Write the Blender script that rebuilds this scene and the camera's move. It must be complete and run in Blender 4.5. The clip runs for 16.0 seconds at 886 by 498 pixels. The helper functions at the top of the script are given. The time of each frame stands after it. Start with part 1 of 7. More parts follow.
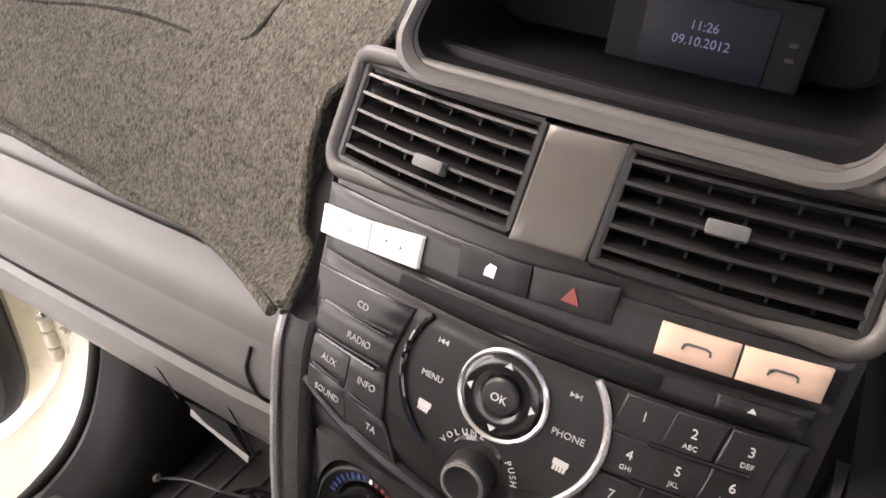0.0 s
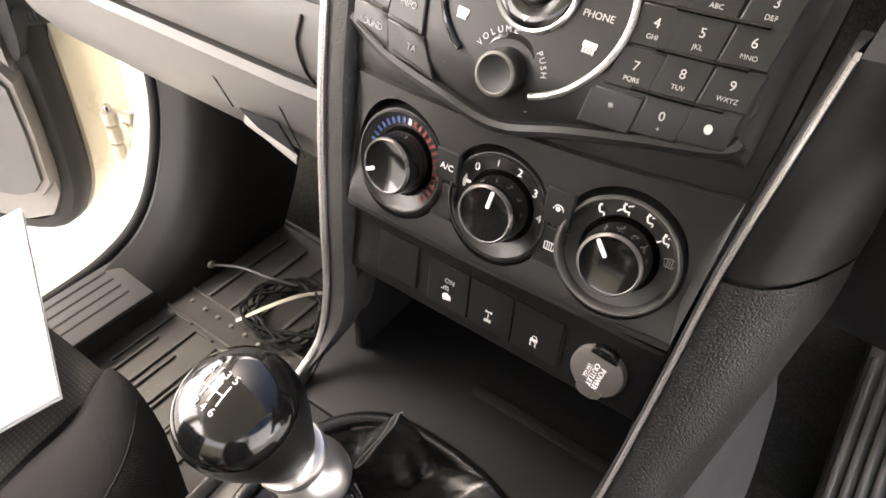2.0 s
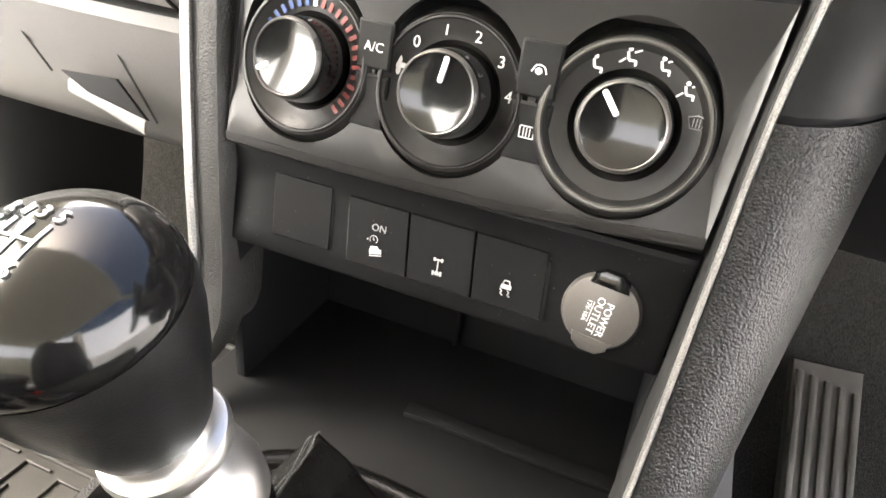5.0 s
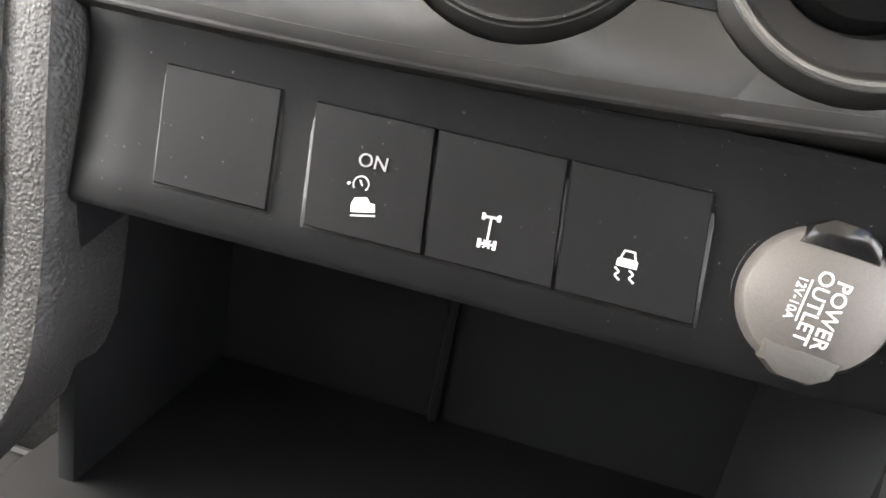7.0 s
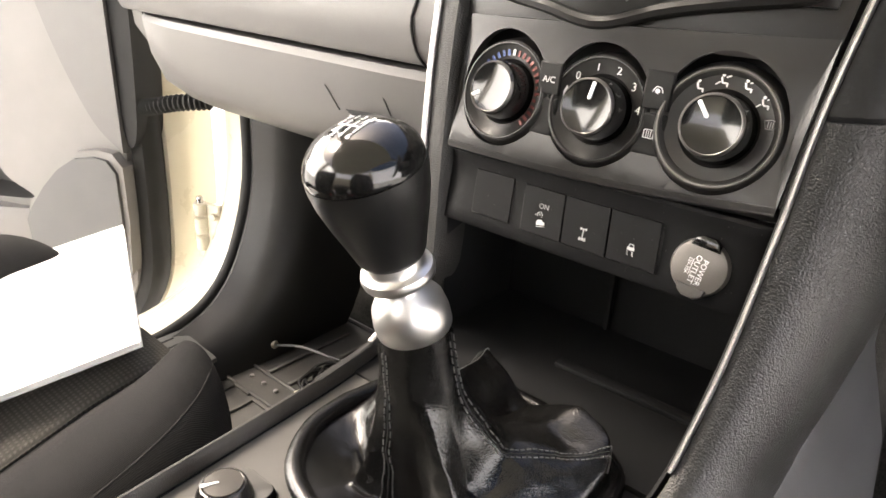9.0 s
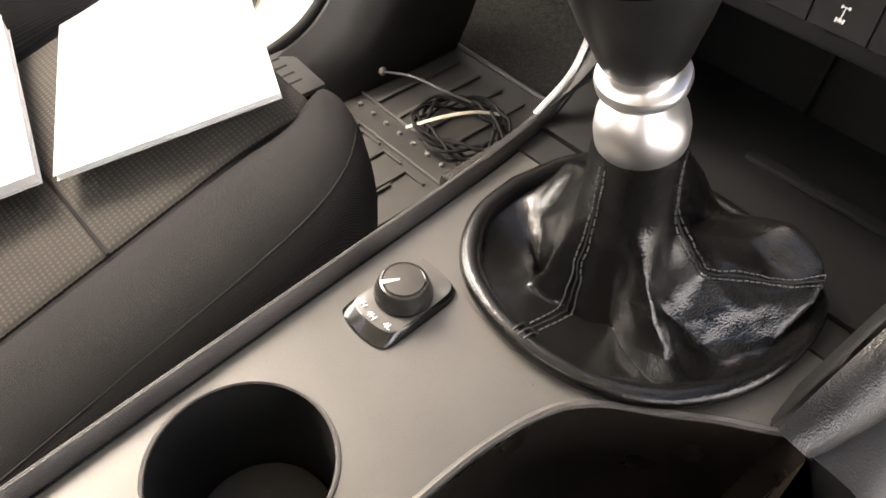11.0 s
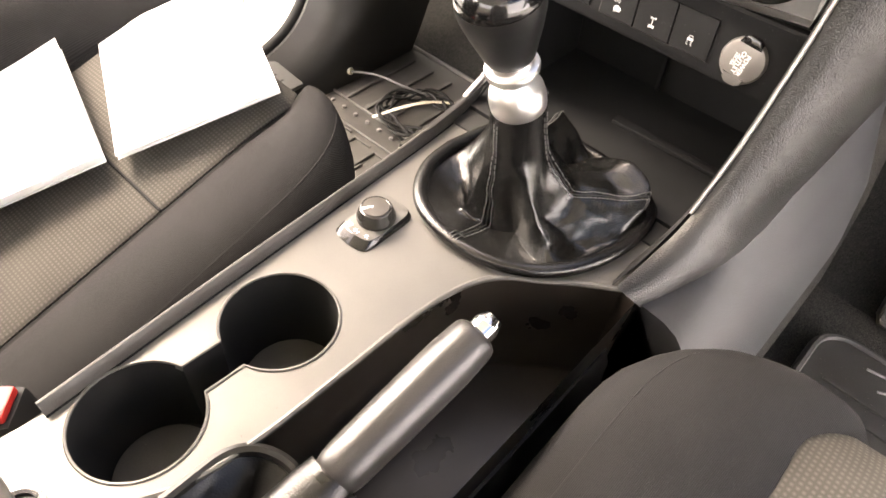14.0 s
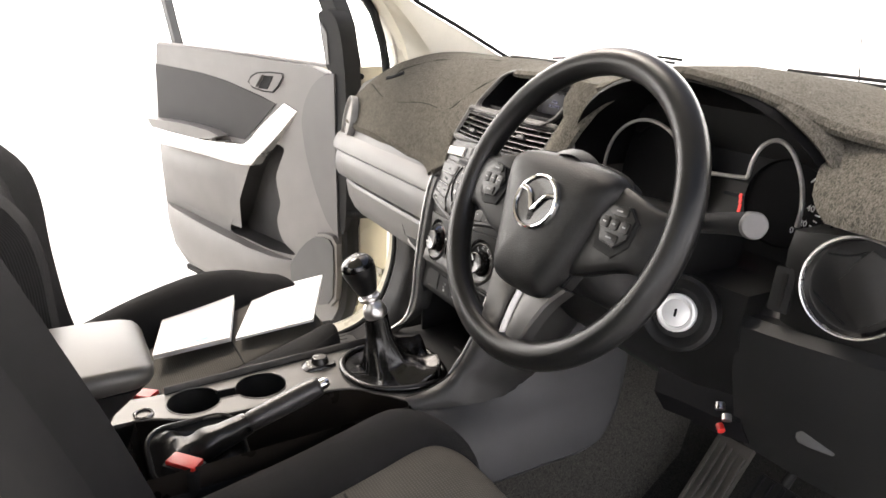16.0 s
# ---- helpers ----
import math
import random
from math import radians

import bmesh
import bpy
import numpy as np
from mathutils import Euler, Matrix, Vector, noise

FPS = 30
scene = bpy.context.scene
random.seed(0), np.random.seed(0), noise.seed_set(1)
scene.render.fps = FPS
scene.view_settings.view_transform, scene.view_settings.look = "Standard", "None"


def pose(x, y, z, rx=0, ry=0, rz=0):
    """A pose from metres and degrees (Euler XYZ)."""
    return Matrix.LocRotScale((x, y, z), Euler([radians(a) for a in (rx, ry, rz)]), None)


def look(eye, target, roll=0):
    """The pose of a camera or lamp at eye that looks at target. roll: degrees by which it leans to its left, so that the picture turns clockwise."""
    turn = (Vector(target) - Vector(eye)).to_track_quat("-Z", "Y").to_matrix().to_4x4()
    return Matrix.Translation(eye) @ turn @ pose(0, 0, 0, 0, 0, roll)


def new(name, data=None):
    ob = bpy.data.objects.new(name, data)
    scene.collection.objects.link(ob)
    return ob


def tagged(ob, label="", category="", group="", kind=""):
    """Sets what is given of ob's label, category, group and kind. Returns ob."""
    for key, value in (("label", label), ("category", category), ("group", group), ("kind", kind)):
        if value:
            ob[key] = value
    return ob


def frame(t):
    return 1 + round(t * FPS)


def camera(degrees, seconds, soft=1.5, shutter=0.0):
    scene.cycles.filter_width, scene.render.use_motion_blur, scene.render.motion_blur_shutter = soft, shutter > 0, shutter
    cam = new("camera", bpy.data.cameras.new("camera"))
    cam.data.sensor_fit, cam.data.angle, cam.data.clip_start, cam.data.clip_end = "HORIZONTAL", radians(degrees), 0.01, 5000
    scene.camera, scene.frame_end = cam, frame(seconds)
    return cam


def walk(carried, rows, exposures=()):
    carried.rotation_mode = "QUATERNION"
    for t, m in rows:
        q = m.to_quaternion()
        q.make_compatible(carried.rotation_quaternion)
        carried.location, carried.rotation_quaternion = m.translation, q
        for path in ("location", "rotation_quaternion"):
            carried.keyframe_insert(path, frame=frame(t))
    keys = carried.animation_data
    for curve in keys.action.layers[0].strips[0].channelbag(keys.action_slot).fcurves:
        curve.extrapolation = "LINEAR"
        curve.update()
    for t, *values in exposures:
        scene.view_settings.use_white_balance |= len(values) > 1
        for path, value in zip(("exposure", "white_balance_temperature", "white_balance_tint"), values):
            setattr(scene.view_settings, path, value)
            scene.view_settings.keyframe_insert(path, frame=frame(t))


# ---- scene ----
cam = camera(65.06, 16.0, soft=1.6)
PATH = [
    (0, pose(0.0742, -0.1718, 0.8317, 54.51, -2.39, 30.65)),
    (0.5, pose(0.0868, -0.1877, 0.8041, 51.28, -2.43, 32.64)),
    (1, pose(0.0949, -0.2119, 0.7580, 49.71, -2.30, 33.96)),
    (1.5, pose(0.1125, -0.2275, 0.7272, 48.43, -2.21, 35.12)),
    (2, pose(0.1439, -0.2602, 0.7225, 47.77, -2.18, 35.55)),
    (2.5, pose(0.1757, -0.3074, 0.7109, 48.26, -2.31, 35.13)),
    (3, pose(0.2054, -0.3491, 0.6995, 50.78, -2.25, 34.15)),
    (3.2, pose(0.2100, -0.3559, 0.7020, 52.03, -2.36, 33.72)),
    (5.5, pose(0.0503, -0.1980, 0.5110, 63.24, -8.51, 17.74)),
    (6, pose(0.0222, -0.1592, 0.4638, 68.02, -10.75, 13.43)),
    (6.5, pose(0.0239, -0.1601, 0.4481, 70.53, -11.01, 12.59)),
    (7, pose(0.0216, -0.1577, 0.4518, 70.67, -10.95, 12.36)),
    (7.5, pose(0.0198, -0.1585, 0.4513, 71.49, -10.97, 12.12)),
    (8, pose(0.0527, -0.2019, 0.4739, 71.00, -9.18, 19.20)),
    (8.5, pose(0.1083, -0.2744, 0.5409, 64.10, -2.58, 29.32)),
    (9, pose(0.1927, -0.3703, 0.5666, 66.23, -2.97, 40.04)),
    (9.5, pose(0.2908, -0.4334, 0.6318, 63.04, -1.57, 50.90)),
    (11.8, pose(0.0044, -0.3172, 0.5012, 36.42, -5.71, 44.31)),
    (12, pose(0.0013, -0.3113, 0.4822, 37.31, -4.55, 43.32)),
    (12.5, pose(-0.0153, -0.3180, 0.4540, 36.14, -4.33, 41.51)),
    (13, pose(-0.0161, -0.3163, 0.4527, 35.52, -4.29, 40.98)),
    (13.5, pose(0.0317, -0.3675, 0.5232, 34.90, -5.26, 40.77)),
    (14, pose(0.2076, -0.4701, 0.6736, 41.72, -3.35, 43.11)),
    (14.5, pose(0.5100, -0.5580, 0.8133, 51.25, -1.81, 47.34)),
    (14.8, pose(0.6611, -0.5911, 0.8557, 56.32, -1.86, 49.79)),
    (15, pose(0.7490, -0.6014, 0.8771, 59.92, -1.76, 51.67)),
    (15.2, pose(0.8132, -0.5983, 0.8774, 63.48, -1.33, 53.65)),
    (15.5, pose(0.8804, -0.6001, 0.8855, 67.26, -1.62, 56.57)),
    (16, pose(0.9619, -0.5765, 0.8728, 70.99, -1.47, 60.37)),
]
EXPOSURES = [(0, 0.75, 6850, 18), (1.5, 0.95, 6900, 17), (2.2, 1.65, 7100, 15), (3.2, 2.05, 7200, 15), (5.3, 2.1, 6800, 9), (6, 2.15, 6600, 9), (7.5, 2.25, 6500, 10), (8, 2.45, 6650, 10), (9, 1.45, 7100, 12), (9.7, 1.0, 7200, 12),
             (11.8, 1.85, 7150, 14), (13, 1.85, 7150, 14), (13.5, 2.2, 7400, 16), (14, 2.4, 7600, 16), (14.5, 2.15, 7400, 15), (15, 1.45, 6950, 12), (15.5, 0.82, 6850, 12), (16, 0.5, 6800, 12)]
walk(cam, PATH, EXPOSURES)

# ---- daylight ----
world = bpy.data.worlds.new("sky")
scene.world = world
world.use_nodes = True
wn = world.node_tree
sky = wn.nodes.new("ShaderNodeTexSky")
sky.sky_type = "NISHITA"
sky.sun_disc = False
sky.air_density, sky.dust_density = 0.8, 5.0
sky.sun_elevation, sky.sun_rotation = radians(48), radians(-97)
wn.links.new(sky.outputs[0], wn.nodes["Background"].inputs[0])
wn.nodes["Background"].inputs[1].default_value = 0.15
sun = new("sun", bpy.data.lights.new("sun", "SUN"))
sun.data.energy, sun.data.angle, sun.data.color = 1.6, radians(20), (1.0, 0.96, 0.9)
sun.matrix_basis = look((-4.8, -0.6, 5.4), (0, 0, 0))

# ---- materials ----
def mat(name, color, rough=0.5, metal=0.0, grain=0.0, gscale=900.0, bump=0.0, stain=0.0, spec=0.5, coat=0.0, emit=0.0, rvar=0.0):
    """A surface with fine grain (bump and tone) and broad stains."""
    m = bpy.data.materials.new(name)
    m.use_nodes = True
    nt = m.node_tree
    b = nt.nodes["Principled BSDF"]
    b.inputs["Base Color"].default_value = (*color, 1)
    b.inputs["Roughness"].default_value = rough
    b.inputs["Metallic"].default_value = metal
    b.inputs["Specular IOR Level"].default_value = spec
    b.inputs["Coat Weight"].default_value = coat
    if emit:
        b.inputs["Emission Color"].default_value = (*color, 1)
        b.inputs["Emission Strength"].default_value = emit
    if grain or bump or stain or rvar:
        co = nt.nodes.new("ShaderNodeTexCoord")
        n1 = nt.nodes.new("ShaderNodeTexNoise")
        n1.inputs["Scale"].default_value, n1.inputs["Detail"].default_value = gscale, 3
        n2 = nt.nodes.new("ShaderNodeTexNoise")
        n2.inputs["Scale"].default_value, n2.inputs["Detail"].default_value = 14, 5
        for n in (n1, n2):
            nt.links.new(co.outputs["Object"], n.inputs["Vector"])
        def ranged(src, lo, hi):
            r = nt.nodes.new("ShaderNodeMapRange")
            r.inputs["From Min"].default_value, r.inputs["From Max"].default_value = 0.3, 0.7
            r.inputs["To Min"].default_value, r.inputs["To Max"].default_value = lo, hi
            nt.links.new(src, r.inputs["Value"])
            return r.outputs[0]
        mul = nt.nodes.new("ShaderNodeMath")
        mul.operation = "MULTIPLY"
        nt.links.new(ranged(n1.outputs["Fac"], 1 - grain, 1 + grain), mul.inputs[0])
        nt.links.new(ranged(n2.outputs["Fac"], 1 - stain, 1 + stain), mul.inputs[1])
        mix = nt.nodes.new("ShaderNodeVectorMath")
        mix.operation = "SCALE"
        mix.inputs[0].default_value = color
        nt.links.new(mul.outputs[0], mix.inputs["Scale"])
        nt.links.new(mix.outputs[0], b.inputs["Base Color"])
        if rvar:
            nt.links.new(ranged(n2.outputs["Fac"], rough - rvar, rough + rvar), b.inputs["Roughness"])
        if bump:
            bp = nt.nodes.new("ShaderNodeBump")
            bp.inputs["Strength"].default_value, bp.inputs["Distance"].default_value = 1.0, bump
            nt.links.new(n1.outputs["Fac"], bp.inputs["Height"])
            nt.links.new(bp.outputs[0], b.inputs["Normal"])
    return m


def leather_mat(name, color, rough, scale, depth, spec=0.5):
    """Pebbled hide or moulded grain: small rounded cells."""
    m = mat(name, color, rough, grain=0.12, gscale=60, stain=0.15, spec=spec)
    nt = m.node_tree
    co = nt.nodes.new("ShaderNodeTexCoord")
    v = nt.nodes.new("ShaderNodeTexVoronoi")
    v.feature = "SMOOTH_F1"
    v.inputs["Scale"].default_value = scale
    nt.links.new(co.outputs["Object"], v.inputs["Vector"])
    bp = nt.nodes.new("ShaderNodeBump")
    bp.invert = True
    bp.inputs["Strength"].default_value, bp.inputs["Distance"].default_value = 1.0, depth
    nt.links.new(v.outputs["Distance"], bp.inputs["Height"])
    nt.links.new(bp.outputs[0], nt.nodes["Principled BSDF"].inputs["Normal"])
    return m


def weave_mat(name, color, dark, rib, rough=0.9, depth=0.0006, rot=0.0, cross=0.0):
    """Woven cloth: ribs along one way, or a net where cross is given too."""
    m = mat(name, color, rough, spec=0.15)
    nt = m.node_tree
    b = nt.nodes["Principled BSDF"]
    co = nt.nodes.new("ShaderNodeTexCoord")
    mp = nt.nodes.new("ShaderNodeMapping")
    mp.inputs["Rotation"].default_value = (0, 0, rot)
    nt.links.new(co.outputs["Object"], mp.inputs["Vector"])
    def wave(axis, scale):
        w = nt.nodes.new("ShaderNodeTexWave")
        w.bands_direction = axis
        w.inputs["Scale"].default_value = scale
        w.inputs["Distortion"].default_value = 0.6
        w.inputs["Detail Scale"].default_value = 3
        nt.links.new(mp.outputs[0], w.inputs["Vector"])
        return w.outputs["Fac"]
    f = wave("X", rib)
    if cross:
        mx = nt.nodes.new("ShaderNodeMath")
        mx.operation = "MULTIPLY"
        nt.links.new(f, mx.inputs[0])
        nt.links.new(wave("Y", cross), mx.inputs[1])
        f = mx.outputs[0]
    no = nt.nodes.new("ShaderNodeTexNoise")
    no.inputs["Scale"].default_value = 25
    nt.links.new(co.outputs["Object"], no.inputs["Vector"])
    ad = nt.nodes.new("ShaderNodeMath")
    ad.operation = "MULTIPLY_ADD"
    ad.inputs[1].default_value = 0.75
    nt.links.new(f, ad.inputs[0])
    sc = nt.nodes.new("ShaderNodeMath")
    sc.operation = "MULTIPLY"
    sc.inputs[1].default_value = 0.35
    nt.links.new(no.outputs["Fac"], sc.inputs[0])
    nt.links.new(sc.outputs[0], ad.inputs[2])
    cm = nt.nodes.new("ShaderNodeMix")
    cm.data_type = "RGBA"
    cm.inputs["A"].default_value = (*dark, 1)
    cm.inputs["B"].default_value = (*color, 1)
    nt.links.new(ad.outputs[0], cm.inputs["Factor"])
    nt.links.new(cm.outputs["Result"], b.inputs["Base Color"])
    bp = nt.nodes.new("ShaderNodeBump")
    bp.inputs["Strength"].default_value, bp.inputs["Distance"].default_value = 1.0, depth
    nt.links.new(f, bp.inputs["Height"])
    nt.links.new(bp.outputs[0], b.inputs["Normal"])
    return m


def felt_mat(name, color, light):
    """Matted carpet: strands of two tones, with a deep nap."""
    m = mat(name, color, 1.0, spec=0.05)
    nt = m.node_tree
    b = nt.nodes["Principled BSDF"]
    co = nt.nodes.new("ShaderNodeTexCoord")
    a = nt.nodes.new("ShaderNodeTexNoise")
    a.inputs["Scale"].default_value, a.inputs["Detail"].default_value, a.inputs["Distortion"].default_value = 760, 5, 0.8
    c = nt.nodes.new("ShaderNodeTexNoise")
    c.inputs["Scale"].default_value, c.inputs["Detail"].default_value = 110, 4
    for n in (a, c):
        nt.links.new(co.outputs["Object"], n.inputs["Vector"])
    st = nt.nodes.new("ShaderNodeMapping")
    st.inputs["Scale"].default_value = (1.0, 0.45, 0.45)
    nt.links.new(co.outputs["Object"], st.inputs["Vector"])
    nt.links.new(st.outputs[0], a.inputs["Vector"])
    mx = nt.nodes.new("ShaderNodeMath")
    mx.operation = "MULTIPLY_ADD"
    mx.inputs[1].default_value = 0.22
    nt.links.new(c.outputs["Fac"], mx.inputs[0])
    nt.links.new(a.outputs["Fac"], mx.inputs[2])
    r = nt.nodes.new("ShaderNodeMapRange")
    r.inputs["From Min"].default_value, r.inputs["From Max"].default_value = 0.42, 0.80
    nt.links.new(mx.outputs[0], r.inputs["Value"])
    cm = nt.nodes.new("ShaderNodeMix")
    cm.data_type = "RGBA"
    cm.inputs["A"].default_value = (*color, 1)
    cm.inputs["B"].default_value = (*light, 1)
    nt.links.new(r.outputs[0], cm.inputs["Factor"])
    nt.links.new(cm.outputs["Result"], b.inputs["Base Color"])
    bp = nt.nodes.new("ShaderNodeBump")
    bp.inputs["Strength"].default_value, bp.inputs["Distance"].default_value = 1.0, 0.002
    nt.links.new(mx.outputs[0], bp.inputs["Height"])
    nt.links.new(bp.outputs[0], b.inputs["Normal"])
    return m


BLACK = mat("black_plastic", (0.0085, 0.0085, 0.0085), 0.44, grain=0.15, gscale=1500, bump=0.00008, stain=0.12, spec=0.32, rvar=0.06)
SATIN = mat("satin_black_plastic", (0.011, 0.0106, 0.0102), 0.34, grain=0.08, gscale=1800, bump=0.00004, stain=0.1, spec=0.36, rvar=0.06)
GLOSS = mat("gloss_black_plastic", (0.006, 0.006, 0.006), 0.14, stain=0.1, coat=0.3, rvar=0.03)
MATT = mat("matt_black_plastic", (0.011, 0.011, 0.011), 0.7, grain=0.1, stain=0.15, spec=0.3)
DEEP = mat("dark_void_plastic", (0.007, 0.007, 0.008), 0.6, stain=0.1, spec=0.15)
SOFT = leather_mat("grained_soft_plastic", (0.014, 0.014, 0.014), 0.38, 1000, 0.00045, spec=0.55)
STRIPM = mat("grained_silver_strip", (0.40, 0.39, 0.375), 0.36, metal=0.8, grain=0.35, gscale=1400, bump=0.0001, stain=0.08, rvar=0.06)
PADM = leather_mat("airbag_pad_plastic", (0.010, 0.010, 0.010), 0.42, 700, 0.0002, spec=0.3)
LOCKM = mat("bright_lock_metal", (0.8, 0.8, 0.79), 0.35, metal=0.2, stain=0.04)
SPOKEM = mat("satin_spoke_trim", (0.055, 0.053, 0.051), 0.30, metal=0.4, stain=0.05)
FOOTM = mat("footrest_rubber", (0.085, 0.079, 0.070), 0.4, grain=0.15, gscale=900, bump=0.0001, stain=0.25, rvar=0.1)
HIDE = leather_mat("black_leather", (0.0065, 0.0063, 0.0061), 0.22, 1000, 0.00018, spec=0.5)
WHEELM = leather_mat("wheel_rubber", (0.008, 0.008, 0.008), 0.31, 1400, 0.00005, spec=0.34)
BRONZE = mat("bronze_grey_plastic", (0.106, 0.102, 0.094), 0.4, metal=0.25, grain=0.1, gscale=2200, bump=0.00004, stain=0.12, rvar=0.05)
GREY = mat("grey_plastic", (0.112, 0.108, 0.104), 0.42, grain=0.08, gscale=1500, bump=0.0001, stain=0.07, rvar=0.05)
LIGHTGREY = mat("light_grey_plastic", (0.25, 0.24, 0.23), 0.5, grain=0.06, gscale=1500, bump=0.0001, stain=0.06)
DARKGREY = mat("dark_grey_plastic", (0.07, 0.07, 0.069), 0.5, grain=0.1, gscale=1500, bump=0.0001, stain=0.08)
SILVER = mat("silver_trim", (0.62, 0.61, 0.59), 0.28, metal=0.85, grain=0.04, gscale=2500, stain=0.05, rvar=0.05)
CHROME = mat("chrome", (0.8, 0.8, 0.8), 0.08, metal=1.0, stain=0.03)
WHITE = mat("white_print", (0.8, 0.8, 0.8), 0.5, stain=0.05)
LEGEND = mat("pale_legend_print", (0.42, 0.41, 0.40), 0.5, stain=0.06)
PRINTM = mat("switch_symbol_print", (0.6, 0.6, 0.59), 0.5, stain=0.06)
GREYPRINT = mat("grey_print", (0.3, 0.3, 0.3), 0.5, stain=0.05)
REDPRINT = mat("red_print", (0.17, 0.028, 0.024), 0.5, stain=0.05)
BLUEPRINT = mat("blue_print", (0.035, 0.07, 0.22), 0.5, stain=0.05)
CREAM = mat("cream_paint", (0.62, 0.58, 0.47), 0.3, stain=0.05, coat=0.3, rvar=0.05)
CARPAINT = mat("white_car_paint", (0.8, 0.79, 0.76), 0.2, stain=0.04, coat=0.5)
HEADLINER = mat("pillar_cloth", (0.64, 0.605, 0.52), 0.9, grain=0.08, gscale=1200, stain=0.04)
CARPET = felt_mat("dark_carpet", (0.023, 0.0226, 0.0212), (0.080, 0.0765, 0.069))
# floor carpet's tones, darkened for the shade under the dashboard
LINING = felt_mat("shaded_firewall_carpet", (0.013, 0.013, 0.0128), (0.048, 0.0465, 0.043))
TUNNEL = mat("grey_tunnel_lining", (0.034, 0.035, 0.038), 0.5, grain=0.12, gscale=700, bump=0.0002, stain=0.1)
SEAMFELT = felt_mat("dark_felt_binding", (0.016, 0.015, 0.013), (0.075, 0.070, 0.060))
FELT = felt_mat("dash_mat_felt", (0.040, 0.037, 0.031), (0.168, 0.156, 0.131))
RUBBER = mat("rubber_mat", (0.075, 0.072, 0.067), 0.55, grain=0.12, gscale=1200, bump=0.0001, stain=0.25, rvar=0.1)
CLOTH = weave_mat("black_ribbed_cloth", (0.027, 0.0262, 0.0266), (0.0080, 0.0078, 0.0080), 300, depth=0.0002)
NET = weave_mat("grey_net_cloth", (0.132, 0.125, 0.111), (0.060, 0.057, 0.051), 85, depth=0.0003, cross=85)
VINYL = mat("armrest_vinyl", (0.060, 0.057, 0.052), 0.38, grain=0.06, gscale=900, bump=0.0001, stain=0.08)
PAPER = mat("white_paper", (0.85, 0.85, 0.84), 0.6, stain=0.03)
CYAN = mat("cyan_print", (0.25, 0.6, 0.75), 0.6, stain=0.05)
RED = mat("red_plastic", (0.5, 0.018, 0.014), 0.4, stain=0.05)
STEEL = mat("steel", (0.55, 0.54, 0.52), 0.3, metal=1.0, stain=0.1, rvar=0.08)
SCREEN = mat("display_glass", (0.008, 0.008, 0.014), 0.4, stain=0.05, spec=0.15)
CONCRETE = mat("pale_concrete", (0.6, 0.59, 0.57), 0.8, grain=0.1, gscale=60, stain=0.1)
ORANGE = mat("orange_lit_button", (0.50, 0.35, 0.265), 0.35, stain=0.06)
PALE = mat("pale_lit_button", (0.75, 0.72, 0.68), 0.35, stain=0.06)
SATINMETAL = mat("satin_aluminium", (0.80, 0.79, 0.77), 0.36, metal=1.0, stain=0.04, rvar=0.04)
RAIL = leather_mat("grained_rail_plastic", (0.060, 0.056, 0.052), 0.42, 1300, 0.0003)
SWITCHM = mat("dull_switch_plastic", (0.006, 0.006, 0.0064), 0.5, grain=0.2, gscale=2500, bump=0.00003, stain=0.2, spec=0.16, rvar=0.08)
HEATERM = mat("satin_heater_plastic", (0.016, 0.0153, 0.0145), 0.38, grain=0.06, gscale=2200, stain=0.08, spec=0.6, rvar=0.05)
DOORM = mat("door_trim_plastic", (0.165, 0.157, 0.15), 0.5, grain=0.06, gscale=1500, bump=0.0001, stain=0.06)


def dust(m, scale, level, tone):
    """Scattered pale specks and short scratches over a surface."""
    nt = m.node_tree
    b = nt.nodes["Principled BSDF"]
    old = b.inputs["Base Color"].links[0].from_socket
    co = nt.nodes.new("ShaderNodeTexCoord")
    v = nt.nodes.new("ShaderNodeTexNoise")
    v.inputs["Scale"].default_value, v.inputs["Detail"].default_value = scale, 2
    nt.links.new(co.outputs["Object"], v.inputs["Vector"])
    r = nt.nodes.new("ShaderNodeMapRange")
    r.inputs["From Min"].default_value, r.inputs["From Max"].default_value = level, level + 0.03
    nt.links.new(v.outputs["Fac"], r.inputs["Value"])
    mx = nt.nodes.new("ShaderNodeMix")
    mx.data_type = "RGBA"
    nt.links.new(r.outputs[0], mx.inputs["Factor"])
    nt.links.new(old, mx.inputs["A"])
    mx.inputs["B"].default_value = (*tone, 1)
    nt.links.new(mx.outputs["Result"], b.inputs["Base Color"])


dust(SWITCHM, 700, 0.735, (0.10, 0.10, 0.10))
dust(BRONZE, 420, 0.75, (0.05, 0.046, 0.04))
dust(RUBBER, 300, 0.72, (0.16, 0.15, 0.13))
dust(SATIN, 650, 0.76, (0.10, 0.10, 0.10))
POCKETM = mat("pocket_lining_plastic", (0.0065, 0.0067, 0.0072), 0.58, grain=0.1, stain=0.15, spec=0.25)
CHEEKM = leather_mat("coarse_grained_plastic", (0.028, 0.027, 0.026), 0.45, 1000, 0.0003, spec=0.35)
SURROUNDM = mat("taupe_surround_plastic", (0.062, 0.058, 0.054), 0.46, grain=0.08, gscale=1800, bump=0.00005, stain=0.08, spec=0.35, rvar=0.05)
# near black, to carry the shade in the display recess and under the hood
RECESSM = mat("recess_shade_plastic", (0.0035, 0.0035, 0.0038), 0.7, grain=0.1, stain=0.1, spec=0.08)
